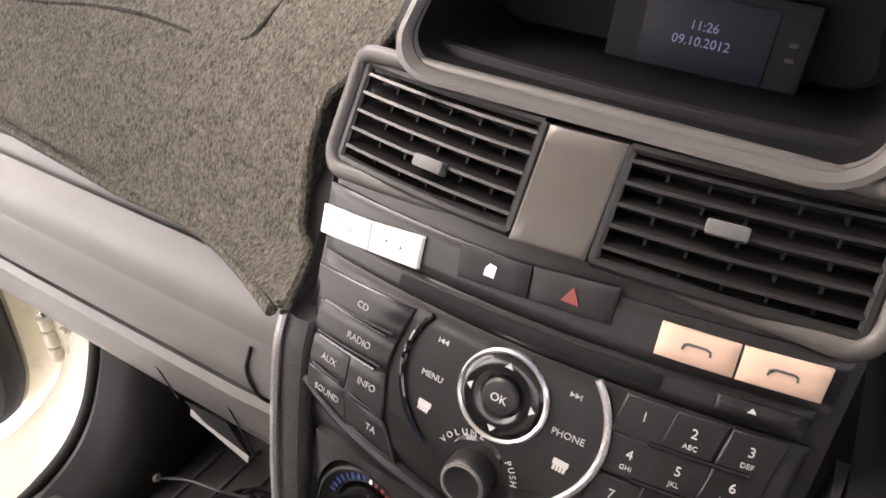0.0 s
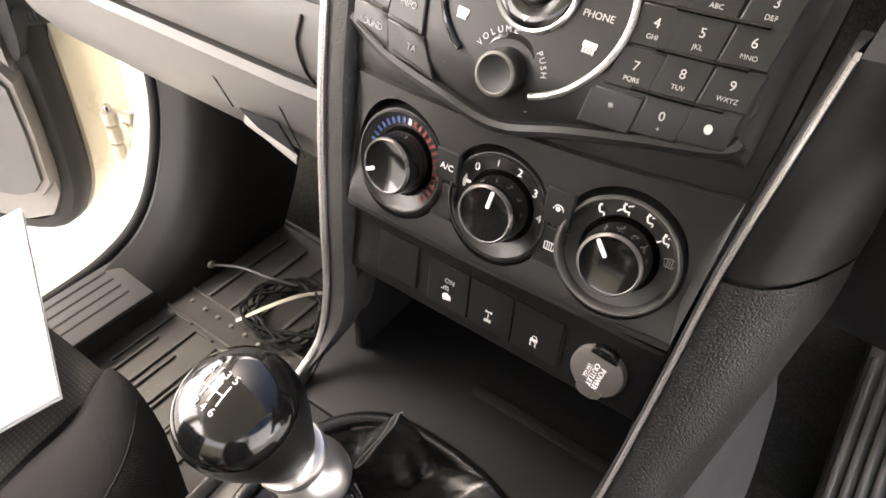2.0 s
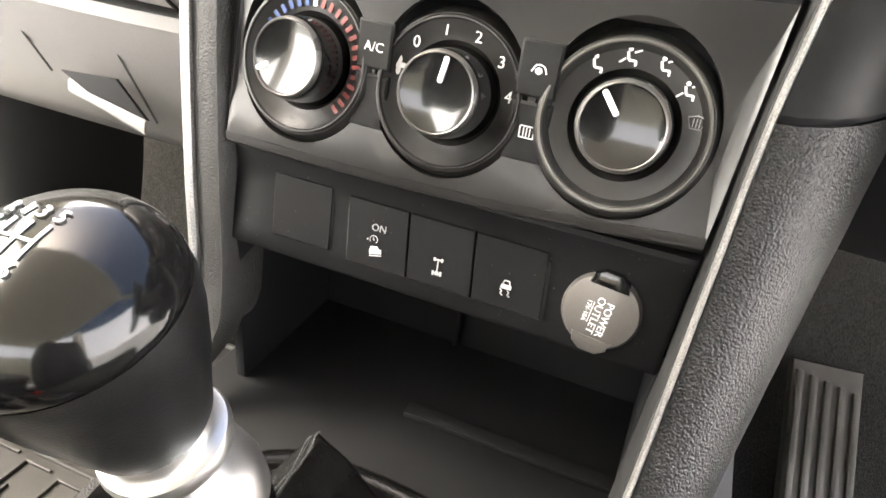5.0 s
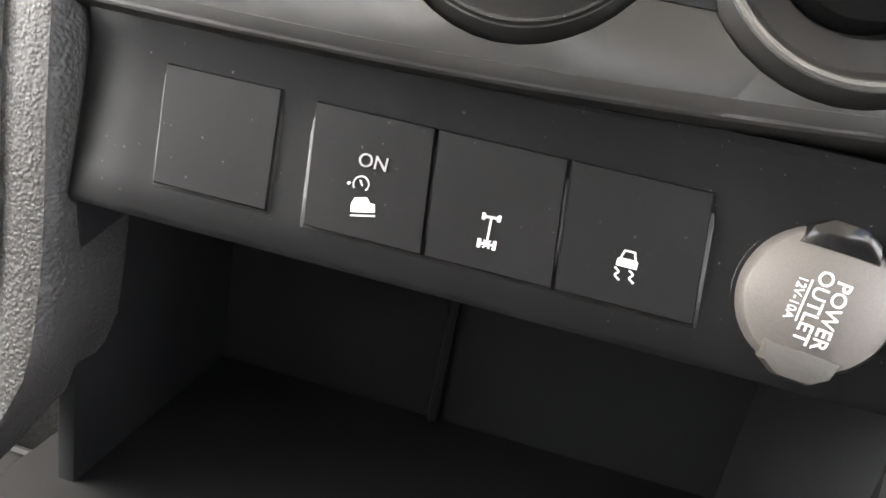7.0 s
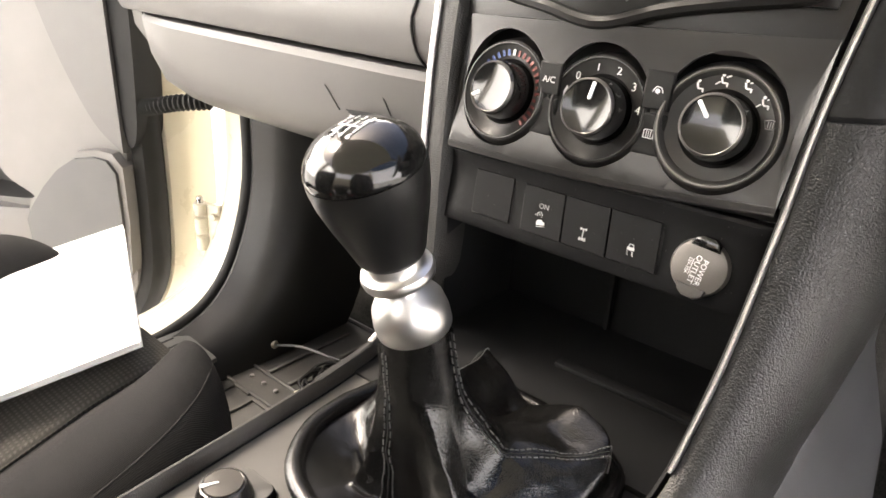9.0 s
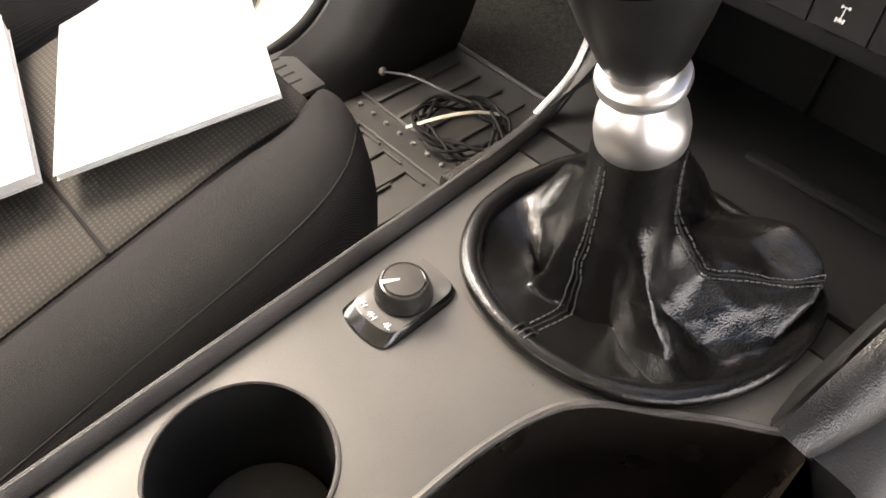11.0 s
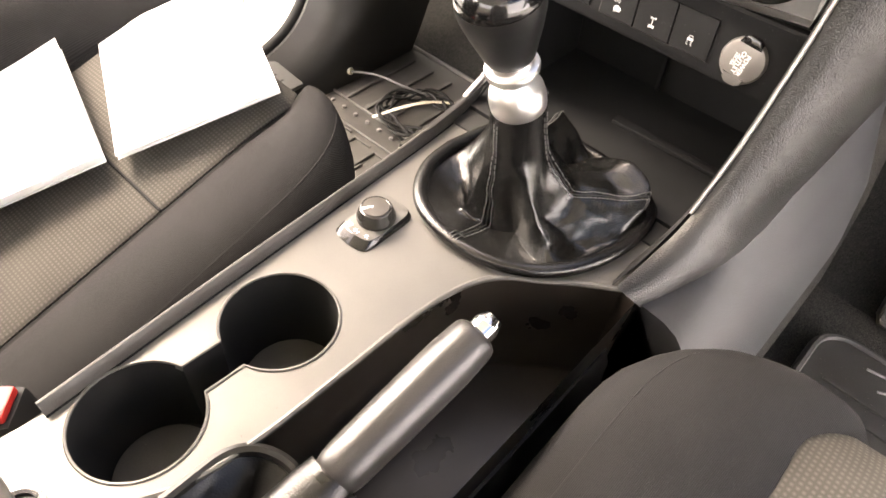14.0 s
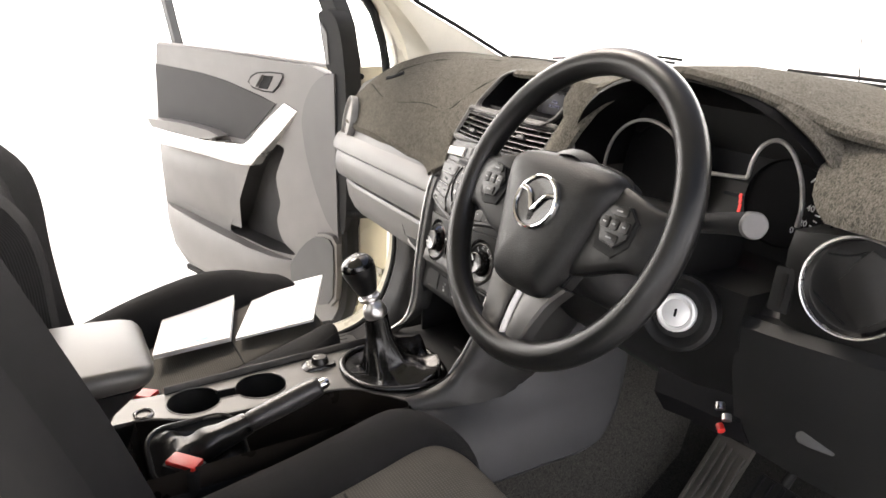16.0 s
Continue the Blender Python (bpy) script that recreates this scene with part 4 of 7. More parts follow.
part("display_key", join(*[box(0.004, 0.0022, 0.001, scr @ pose(0.040, 0.006 - 0.007 * q, 0.0054)) for q in (0, 1)]), SATIN, disp)
LITE = mat("display_glow", (0.16, 0.165, 0.30), 0.5, emit=0.03)
part("clock_text", join(lettering("11:26", 0.0064, scr @ pose(-0.001, 0.0065, 0.0061)), lettering("09.10.2012", 0.0064, scr @ pose(-0.001, -0.0010, 0.0061))), LITE, disp, "dim glowing time and date")

# ---- centre console ----
console = thing("centre_console", "satin bronze-grey centre console with cup holders and handbrake well", "console", at=(0, -0.3, 0))
CZ = 0.286
CUPS = [(-0.0455, -0.328, 0.0405), (-0.0465, -0.433, 0.0405)]
# outline of the top plate, with the well for the handbrake cut out of its driver side
out_l = [(p.x + 0.002, p.y) for p in smooth_path(rails(-1)[6:], 16)]
right = [(-0.030, -0.555), (-0.030, -0.52), (-0.020, -0.49), (0.006, -0.44), (0.014, -0.39), (0.015, -0.33), (0.015, -0.27), (0.018, -0.235), (0.026, -0.205), (0.040, -0.186), (0.058, -0.172), (0.078, -0.155), (0.096, -0.142), (0.105, -0.135), (0.106, -0.07)]


def plate_with_holes(outline, holes, z, thick):
    """A flat plate with openings that go through it."""
    bm = bmesh.new()
    edges = []
    for ring in [outline] + holes:
        vs = [bm.verts.new((x, y, z)) for x, y in ring]
        edges += [bm.edges.new((vs[i], vs[(i + 1) % len(vs)])) for i in range(len(vs))]
    bmesh.ops.triangle_fill(bm, edges=edges, use_beauty=True, normal=(0, 0, 1))
    ext = bmesh.ops.extrude_face_region(bm, geom=list(bm.faces))
    bmesh.ops.translate(bm, vec=(0, 0, -thick), verts=[v for v in ext["geom"] if isinstance(v, bmesh.types.BMVert)])
    return bm


def cup_outline():
    """Two round wells joined by a channel, as one outline."""
    (x0, y0, r0), (x1, y1, r1) = CUPS
    h = 0.013
    a = math.degrees(math.asin(h / r0))
    out = [(x0 + r0 * math.cos(radians(t)), y0 + r0 * math.sin(radians(t))) for t in np.linspace(-90 + a, 270 - a, 40)]
    out += [(x1 + r1 * math.cos(radians(t)), y1 + r1 * math.sin(radians(t))) for t in np.linspace(90 + a, 450 - a, 40)]
    return out


def boot_outline(grow=0.0, n=48):
    """The egg-shaped collar of the gear lever's boot."""
    pts = [(-0.084, -0.115), (-0.080, -0.148), (-0.062, -0.176), (-0.036, -0.190), (-0.004, -0.194), (0.030, -0.186), (0.058, -0.166), (0.076, -0.135), (0.084, -0.095), (0.078, -0.058),
           (0.048, -0.040), (0.0, -0.034), (-0.045, -0.040), (-0.074, -0.070)]
    p = [Vector((x, y, 0)) for x, y in pts]
    loop = smooth_path(p + p[:1], n + 1)[:-1]
    c = Vector((-0.002, -0.112, 0))
    return [((q.x - c.x) * (1 + grow) + c.x, (q.y - c.y) * (1 + grow) + c.y) for q in loop]


top_out = [(-0.118, -0.052)] + out_l + [(-0.097, -0.555)] + right
boot_hole = [(x, y) for x, y in boot_outline(-0.04)]
bm = plate_with_holes(top_out, [cup_outline(), boot_hole], CZ, 0.006)
part("top_plate", bm, BRONZE, console, "satin bronze-grey top plate")
# wells
def well(outline, z0, z1, thick=0.002):
    bm = bmesh.new()
    n = len(outline)
    cxm, cym = sum(p[0] for p in outline) / n, sum(p[1] for p in outline) / n
    a = [bm.verts.new((x, y, z1)) for x, y in outline]
    b = [bm.verts.new((cxm + (x - cxm) * 0.94, cym + (y - cym) * 0.97, z0)) for x, y in outline]
    for i in range(n):
        bm.faces.new((a[i], b[i], b[(i + 1) % n], a[(i + 1) % n]))
    bm.faces.new(b)
    return bm
part("cup_well", well(cup_outline(), 0.205, CZ - 0.001), MATT, console, "black double cup holder")
for x, y, r in CUPS:
    part("cup_base", revolve([(r * 0.9, 0.0), (r * 0.9, 0.003), (r * 0.84, 0.004), (0, 0.004)], pose(x, y, 0.2062)), RUBBER, console)
rim = cup_outline()
part("cup_rim", tube([(x, y, CZ + 0.0002) for x, y in rim], 0.0012, 6, loop=True), BRONZE, console)
# inner groove line beside the bright rail, grained rail body
rp = smooth_path(rails(-1)[5:], 40)
part("rail", loft([[q + Vector((dx, 0, dz * min(1.0, 0.12 + i / 14))) for dx, dz in ((-0.0015, -0.030), (-0.0014, -0.0035), (-0.0008, -0.0010), (0.0006, 0.0002), (0.0018, 0.0000), (0.0032, -0.0018), (0.0042, -0.0055), (0.0047, -0.0110), (0.0047, -0.020))] for i, q in enumerate(rp)]), RAIL, console)
part("rail_groove", tube([q + Vector((0.0054, 0, -0.0109)) for q in rp], 0.0008, 6), DEEP, console)
# sides and body
part("side_panel", loft([[(x0, y, 0.0), (x0 + 0.004, y, 0.15), (x1, y, 0.270), (x1 + 0.006, y, 0.280), (x1 + 0.012, y, 0.276), (x1 + 0.012, y, 0.0)] for x0, x1, y in
     ((-0.107, -0.096, -0.58), (-0.114, -0.103, -0.40), (-0.124, -0.113, -0.24), (-0.135, -0.124, -0.10), (-0.146, -0.137, -0.02), (-0.148, -0.139, 0.06))]), DARKGREY, console)
# driver-side wall of the well
wr = [(0.125, -0.60), (0.123, -0.50), (0.121, -0.40), (0.120, -0.30), (0.119, -0.22), (0.117, -0.16)]
part("side_panel", loft([[(x + 0.012, y, 0.0), (x + 0.006, y, 0.235), (x + 0.001, y, 0.2475), (x - 0.005, y, 0.2475), (x - 0.009, y, 0.238), (x - 0.010, y, 0.0)] for x, y in wr]), BLACK, console)
well_out = [(x, y) for x, y in right[1:14]] + [(0.118, -0.14), (0.119, -0.20), (0.121, -0.40), (0.123, -0.56)]
part("handbrake_well", well(well_out, 0.175, CZ - 0.002), WELLM, console)
part("rear_body", box(0.22, 0.26, 0.27, pose(0.0, -0.69, 0.135), 0.01), BLACK, console)
# well lip
part("well_lip", tube([(x, y, CZ - 0.001) for x, y in right[1:14]], 0.0024, 8, 60), BRONZE, console)
# front shelf between boot and pocket
part("front_shelf", box(0.215, 0.10, 0.006, pose(-0.007, -0.035, CZ - 0.001), 0.001), MATT, console)

# bolsters either side of the pocket that sweep into the console
def bolster(u0, u1, n):
    """The driver's side of the stack, turning from the silver strip round into the tunnel's side."""
    sec = []
    mids = smooth_path(rails(1)[:8], 141)
    keys = (0, 0.286, 0.43, 0.57, 0.714, 0.857, 1)
    for u in np.linspace(u0, u1, n):
        q = mids[int(round(u * 140))]
        dx = float(np.interp(u, keys, (0.078, 0.068, 0.062, 0.053, 0.043, 0.045, 0.026)))
        dy = float(np.interp(u, keys, (0.190, 0.180, 0.170, 0.150, 0.115, 0.100, 0.030)))
        dz = float(np.interp(u, keys, (0.0, 0.0, 0.0, -0.004, -0.028, -0.040, -0.040)))
        bulge = float(np.interp(u, (0, 0.3, 0.7, 1), (0.003, 0.007, 0.010, 0.003)))
        ring = [q + Vector((0.0015, 0.0005, 0))]
        for t in range(8, 91, 9):
            sn, cs = math.sin(radians(t)), math.cos(radians(t))
            ring.append(q + Vector((dx * sn, dy * (1 - cs) - bulge * math.sin(radians(2 * t)), dz * (1 - cs) + 0.4 * bulge * math.sin(radians(2 * t)))))
        ring += [q + Vector((dx * 0.9, dy + 0.01, dz - 0.004)), q + Vector((0.004, dy * 0.7 + 0.01, dz))]
        sec.append(ring)
    return loft(sec)
part("bolster", bolster(0.293, 1.0, 46), SOFT, console, "grained soft bolster beside the pocket")
part("stack_wing", bolster(0.0, 0.283, 18), BLACK, stack, "smooth black panel that runs to the steering column")
gap = bolster(0.272, 0.300, 3)
gap.transform(Matrix.Translation((-0.0010, 0.0016, 0)))
part("seam_gap", gap, DEEP, console)

# tunnel under console
part("tunnel_lining", loft([[(-0.150, y, 0.0), (-0.142, y, 0.20), (-0.132, y, 0.275), (0.118, y, 0.275), (0.165, y, 0.20), (0.205, y, 0.0)] for y in (-0.13, 0.05, 0.25, 0.5)]), CARPET, console, "carpeted tunnel side")
# smooth grey side panel above the carpet
rings = []
for y, k, top in ((-0.13, 1.0, 0.276), (-0.06, 1.0, 0.28), (0.02, 1.0, 0.33), (0.06, 1.0, 0.42), (0.12, 1.0, 0.45), (0.20, 1.0, 0.45), (0.24, 0.96, 0.45), (0.258, 0.85, 0.45), (0.266, 0.65, 0.45)):
    m = 0.22
    u = (top - 0.276) / 0.17
    sec = [(0.118 + 0.012 * u, top), (0.140 + 0.008 * u, 0.270 + (top - 0.27) * 0.6), (0.152 + 0.006 * u, 0.268), (0.172 - 0.006 * (1 - k), m + (0.246 - m) * k), (0.190 - 0.012 * (1 - k), m + (0.205 - m) * k), (0.200 - 0.02 * (1 - k), m + (0.158 - m) * k), (0.194 - 0.02 * (1 - k), m + (0.148 - m) * k), (0.11, m + (0.145 - m) * k)]
    rings.append([(x, y * (float(np.interp(z, (0.145, 0.17, 0.24, 0.30), (0.70, 0.78, 1.0, 1.12))) if y > 0 else 1.0), z) for x, z in sec])
part("tunnel_panel", loft([list(r) for r in zip(*[smooth_path(c, 20) for c in zip(*rings)])]), TUNNEL, console, "smooth grey side panel")

# twelve-volt socket at the rear of the console
sock = thing("accessory_socket", "round socket with pale ring in the console top", "power socket", at=(-0.04, -0.507, CZ))
f = pose(-0.040, -0.507, CZ)
part("ring", revolve([(0.0150, -0.002), (0.0148, 0.003), (0.0128, 0.0042), (0.0108, 0.003), (0.0104, -0.004)], f), SILVER, sock)
part("bore", revolve([(0.0108, 0.002), (0.0104, -0.002), (0.0, -0.002)], f @ pose(0, 0, 0.001)), DEEP, sock)

# four-wheel-drive selector
sel4 = thing("drive_selector", "small rotary drive selector marked 2H 4H 4L", "selector knob", at=(-0.067, -0.215, CZ))
base_o = [(-0.0825, -0.205), (-0.0815, -0.198), (-0.077, -0.194), (-0.057, -0.194), (-0.052, -0.197), (-0.050, -0.204), (-0.0495, -0.225), (-0.0495, -0.240), (-0.0520, -0.2462), (-0.060, -0.2490), (-0.070, -0.2495), (-0.0790, -0.2475), (-0.0825, -0.243), (-0.0830, -0.230)]
c4 = (-0.0663, -0.2195)
ring4 = [Vector((x, y, 0)) for x, y in base_o]
base_o = [(q.x, q.y) for q in smooth_path(ring4 + ring4[:1], 57)[:-1]]


def base_ring(sx, sy, dy, z):
    return [((x - c4[0]) * sx + c4[0], (y - c4[1]) * sy + dy + c4[1], CZ + z) for x, y in base_o]


part("base_skirt", loft([base_ring(1.02, 1.02, 0, -0.0006), base_ring(1.02, 1.02, 0, 0.0012), base_ring(0.99, 0.985, 0.0002, 0.0022), base_ring(0.905, 0.87, 0.0021, 0.0052), base_ring(0.885, 0.85, 0.0021, 0.0056)]), GLOSS, sel4, "glossy black bevelled rim")
part("base", prism([((x - c4[0]) * 0.885, (y - c4[1]) * 0.845 + 0.0021) for x, y in base_o], 0.0016, pose(c4[0], c4[1], CZ + 0.0044), 0.0004), BRONZE, sel4, "bronze-grey marked plate")
f = pose(-0.0668, -0.2190, CZ + 0.0055)
kn = part("knob", revolve([(0.0150, 0.0), (0.0154, 0.0012), (0.0151, 0.0032), (0.0141, 0.0062), (0.0131, 0.0080), (0.0128, 0.0098), (0.0121, 0.0110), (0.0110, 0.0114), (0.0104, 0.0110), (0.005, 0.0112), (0, 0.0112)], f, 48), GLOSSKNOB, sel4, "dark satin knob")
part("cap", revolve([(0.0103, 0.0108), (0.0101, 0.0119), (0.005, 0.0124), (0, 0.0125)], f, 40), DIVIDERM, kn, "bronze-grey cap")
part("pointer", prism([(-0.0112, -0.0010), (-0.0020, -0.0004), (-0.0020, 0.0005), (-0.0112, 0.0013)], 0.0008, f @ pose(0, 0, 0.0120, 0, 0, 62)), WHITE, kn)
for txt, x, y, a in (("2H", -0.0752, -0.2386, -16), ("4H", -0.0662, -0.2404, -4), ("4L", -0.0562, -0.2386, 10)):
    part("legend", lettering(txt, 0.0047, pose(x, y, CZ + 0.0070, 0, 0, a)), WHITE, sel4)

# ---- gear lever ----
gear = thing("gear_lever", "manual gear lever with glossy black knob, chrome collar and leather boot", "gear lever", at=(-0.008, -0.13, CZ))
ringp = boot_outline(0.0, 64)
part("boot_collar", tube([(x, y, CZ + 0.0055) for x, y in ringp], 0.0062, 12, loop=True, flat=0.9), HIDE, gear, "padded leather collar")
# the boot: a narrow sleeve that breaks into stiff creases over its collar
LEVER = pose(-0.012, -0.149, 0.422, 18.5, -4, 0)
neck = LEVER @ Vector((0, 0, -0.034))
# folds of the leather round the lever: bearing, how far out the fold reaches, and its height near the collar, half way and by the sleeve
FOLDS = [(-95, 0.45, 0.282, 0.279, 0.304), (-62, 0.40, 0.283, 0.286, 0.313), (-36, 1.22, 0.287, 0.296, 0.324), (-10, 0.95, 0.286, 0.291, 0.302), (14, 1.10, 0.295, 0.304, 0.310),
         (33, 1.20, 0.314, 0.311, 0.317), (50, 1.10, 0.321, 0.315, 0.317), (76, 0.92, 0.304, 0.305, 0.317), (108, 1.05, 0.326, 0.328, 0.333), (134, 0.78, 0.300, 0.299, 0.311),
         (160, 1.06, 0.306, 0.317, 0.329), (190, 0.88, 0.289, 0.294, 0.313), (216, 0.58, 0.280, 0.271, 0.299), (241, 0.72, 0.288, 0.301, 0.323)]
bo = boot_outline(-0.055, 180)
bo_ang = sorted((math.atan2(y + 0.112, x + 0.002), math.hypot(x + 0.002, y + 0.112)) for x, y in bo)
STEPS = (0.0, 0.16, 0.40, 0.64, 0.82, 1.0)


def fold_at(deg):
    """Reach and three heights of the leather at a bearing, with a crisp turn on each fold."""
    d = (deg + 95) % 360 - 95
    n = len(FOLDS)
    i = max(k for k in range(n) if FOLDS[k][0] <= d + 1e-9)
    p0, p1, p2, p3 = FOLDS[i - 1], FOLDS[i], FOLDS[(i + 1) % n], FOLDS[(i + 2) % n]
    u = (d - p1[0]) / ((p2[0] - p1[0]) % 360)
    out = []
    for k in range(1, 5):
        soft = 0.5 * (2 * p1[k] + (p2[k] - p0[k]) * u + (2 * p0[k] - 5 * p1[k] + 4 * p2[k] - p3[k]) * u * u + (3 * p1[k] - p0[k] - 3 * p2[k] + p3[k]) * u ** 3)
        out.append(0.2 * soft + 0.8 * (p1[k] + (p2[k] - p1[k]) * u))
    return out


def boot_column(deg):
    """The leather's run from the collar up to the sleeve at one bearing."""
    reach, z1, z2, z3 = fold_at(deg)
    a = math.remainder(radians(deg), 2 * math.pi)
    way = Vector((math.cos(a), math.sin(a), 0))
    big = float(np.interp(a, [q[0] for q in bo_ang], [q[1] for q in bo_ang]))
    c0 = Vector((-0.002, -0.112, 0))
    cn = Vector((neck.x, neck.y, 0))
    run = [c0 + way * big + Vector((0, 0, CZ + 0.004))]
    for f, g, z in ((0.86, 0.06, z1), (0.58, 0.22, z2), (0.27, 0.55, z3)):
        rad = 0.0200 + (big - 0.0200) * min(1.0, f * reach)
        run.append(c0.lerp(cn, g) + way * rad + Vector((0, 0, z)))
    run.append(c0.lerp(cn, 0.80) + way * 0.0225 + Vector((0, 0, 0.351)))
    run.append(LEVER @ Vector((0.0196 * way.x, 0.0196 * way.y, -0.034)))
    return run


def along(run, u):
    i = max(k for k in range(5) if STEPS[k] <= u)
    t = (u - STEPS[i]) / (STEPS[i + 1] - STEPS[i])
    p = [2 * run[0] - run[1]] + run + [2 * run[-1] - run[-2]]
    a, b, c, d = p[i:i + 4]
    soft = 0.5 * (2 * b + (c - a) * t + (2 * a - 5 * b + 4 * c - d) * t * t + (3 * b - a - 3 * c + d) * t ** 3)
    return soft * 0.45 + b.lerp(c, t) * 0.55


def boot_point(deg, u, lift=0.0):
    """A spot on the boot at a bearing round the lever and a height from collar (0) to neck (1)."""
    p = along(boot_column(deg), u)
    w = noise.noise_vector(p * 55.0) * 0.0022 + noise.noise_vector(p * 150.0) * 0.0008
    p = p + w * math.sin(math.pi * u) ** 0.7
    c = Vector((neck.x, neck.y, p.z - 0.02))
    return p + (p - c).normalized() * lift


N = 196
cols = [boot_column(360 * i / N) for i in range(N)]
rings = []
for k in range(41):
    u = k / 40
    ring = []
    for c in cols:
        p = along(c, u)
        w = noise.noise_vector(p * 55.0) * 0.0022 + noise.noise_vector(p * 150.0) * 0.0008
        ring.append(p + w * math.sin(math.pi * u) ** 0.7)
    rings.append(ring)
part("boot", loft(rings, caps=False), HIDE, gear, "creased black leather boot")
# stitched seams
for a0, a1 in ((-97, -100), (34, 20), (108, 118)):
    part("seam", tube([boot_point(a0 + (a1 - a0) * u, u, 0.0002) for u in np.linspace(0.03, 0.98, 40)], 0.0005, 5), MATT, gear)
    for off in (-0.0024, 0.0024):
        bits = []
        for k in range(42):
            ends = []
            for u in (0.04 + k * 0.0222, 0.04 + k * 0.0222 + 0.0150):
                p = boot_point(a0 + (a1 - a0) * u, u)
                rr = max(0.014, math.hypot(p.x + 0.006, p.y + 0.125))
                ends.append(boot_point(a0 + (a1 - a0) * u + math.degrees(off / rr), u, 0.0005))
            bits.append(tube(ends, 0.00042, 5))
        part("stitching", join(*bits), DARKGREY, gear, "row of dark stitches")
for k in (-1, 0, 1):
    c = Vector((-0.0105 + 0.0035 * k, -0.1925, CZ + 0.0055))
    part("collar_stitch", tube([c + Vector((0.0005 * q, 0.0062 * math.cos(q * 0.55) * -1, 0.0062 * math.sin(q * 0.55))) for q in range(0, 6)], 0.0006, 5), BLACK, gear)
part("sleeve_collar", revolve([(0.0178, -0.038), (0.0197, -0.0355), (0.0199, -0.028), (0.0186, -0.0205), (0.0150, -0.0145), (0.0105, -0.0110), (0.0092, -0.009), (0.0092, -0.001)], LEVER, 48), SATINMETAL, gear, "satin metal collar")
part("lift_ring", revolve([(0.0092, -0.0040), (0.0165, -0.0042), (0.0182, -0.0026), (0.0186, -0.0002), (0.0178, 0.0022), (0.0150, 0.0036), (0.0142, 0.0050), (0.0142, 0.0115)], LEVER, 48), SATINMETAL, gear, "satin metal lift ring")
part("knob", revolve([(0.0135, 0.0095), (0.0158, 0.0100), (0.0172, 0.0125), (0.0196, 0.0210), (0.0236, 0.0340), (0.0266, 0.0460), (0.0277, 0.0540), (0.0276, 0.0580)], LEVER, 56), leather_mat("knob_leather", (0.010, 0.010, 0.010), 0.34, 1500, 0.00005, spec=0.4), gear, "black grip of the gear knob")
part("knob_cap", revolve([(0.0272, 0.0575)] + [(0.0275 * math.cos(radians(a)) ** 0.85, 0.0584 + 0.0186 * math.sin(radians(a))) for a in np.linspace(0, 88, 18)] + [(0, 0.0771)], LEVER, 56), GLOSS, gear, "glossy black cap with shift pattern")


def cap_z(x, y):
    c = min(1.0, math.hypot(x, y) / 0.0275) ** (1 / 0.85)
    return 0.0584 + 0.0186 * math.sqrt(max(0.0, 1 - c * c))


def on_cap(x, y):
    return LEVER @ Vector((x, y, cap_z(x, y) + 0.0003))


bits = [tube([on_cap(x, y) for y in np.linspace(-0.0046, 0.0046, 7)], 0.0004, 5) for x in (-0.0046, 0.0, 0.0046)] + [tube([on_cap(x, 0) for x in np.linspace(-0.0088, 0.0046, 9)], 0.0004, 5), tube([on_cap(-0.0088, y) for y in np.linspace(0, 0.0046, 5)], 0.0004, 5)]
for ch, x, y in (("R", -0.0088, 0.0074), ("1", -0.0046, 0.0074), ("3", 0.0, 0.0074), ("5", 0.0046, 0.0074), ("2", -0.0046, -0.0074), ("4", 0.0, -0.0074), ("6", 0.0046, -0.0074)):
    e = 0.0005
    tx = math.degrees(math.atan((cap_z(x, y + e) - cap_z(x, y - e)) / (2 * e)))
    ty = -math.degrees(math.atan((cap_z(x + e, y) - cap_z(x - e, y)) / (2 * e)))
    bits.append(lettering(ch, 0.0050, LEVER @ pose(x, y, cap_z(x, y) + 0.0005, tx, ty, 0)))
part("shift_pattern", join(*bits), WHITE, gear, "white printed shift pattern")

# ---- handbrake ----
BOOTM = leather_mat("dull_boot_leather", (0.006, 0.0058, 0.0056), 0.30, 900, 0.00016, spec=0.4)
hb = thing("handbrake", "handbrake lever with silver button and crumpled leather boot", "handbrake", at=(0.06, -0.4, 0.24))
A, B = Vector((0.060, -0.475, 0.262)), Vector((0.076, -0.262, 0.336))
d = (B - A).normalized()
part("grip", tube([A + d * 0.100, A + d * 0.112, A + d * 0.15, A + d * 0.19, A + d * 0.214, A + d * 0.219], [0.0125, 0.0155, 0.0162, 0.0165, 0.0150, 0.0110], n=20, count=24), leather_mat("handbrake_grip", (0.030, 0.028, 0.027), 0.28, 1300, 0.00008), hb)
part("button", tube([A + d * 0.216, A + d * 0.226, A + d * 0.232], [0.0088, 0.0088, 0.0060], n=20, count=8), CHROME, hb, "silver release button")
part("grip_ring", tube([A + d * 0.098, A + d * 0.103], [0.0165, 0.0165], n=20, count=3), HIDE, hb)
hb_rim = [Vector((x, y, 0.2835 - 0.30 * max(0.0, x - 0.012))) for x, y in rounded(0.106, 0.128, 0.034, 12, 0.060, -0.450)]
S0, side = A + d * 0.018, Vector((1, 0, 0))
up = side.cross(d)
rings = []
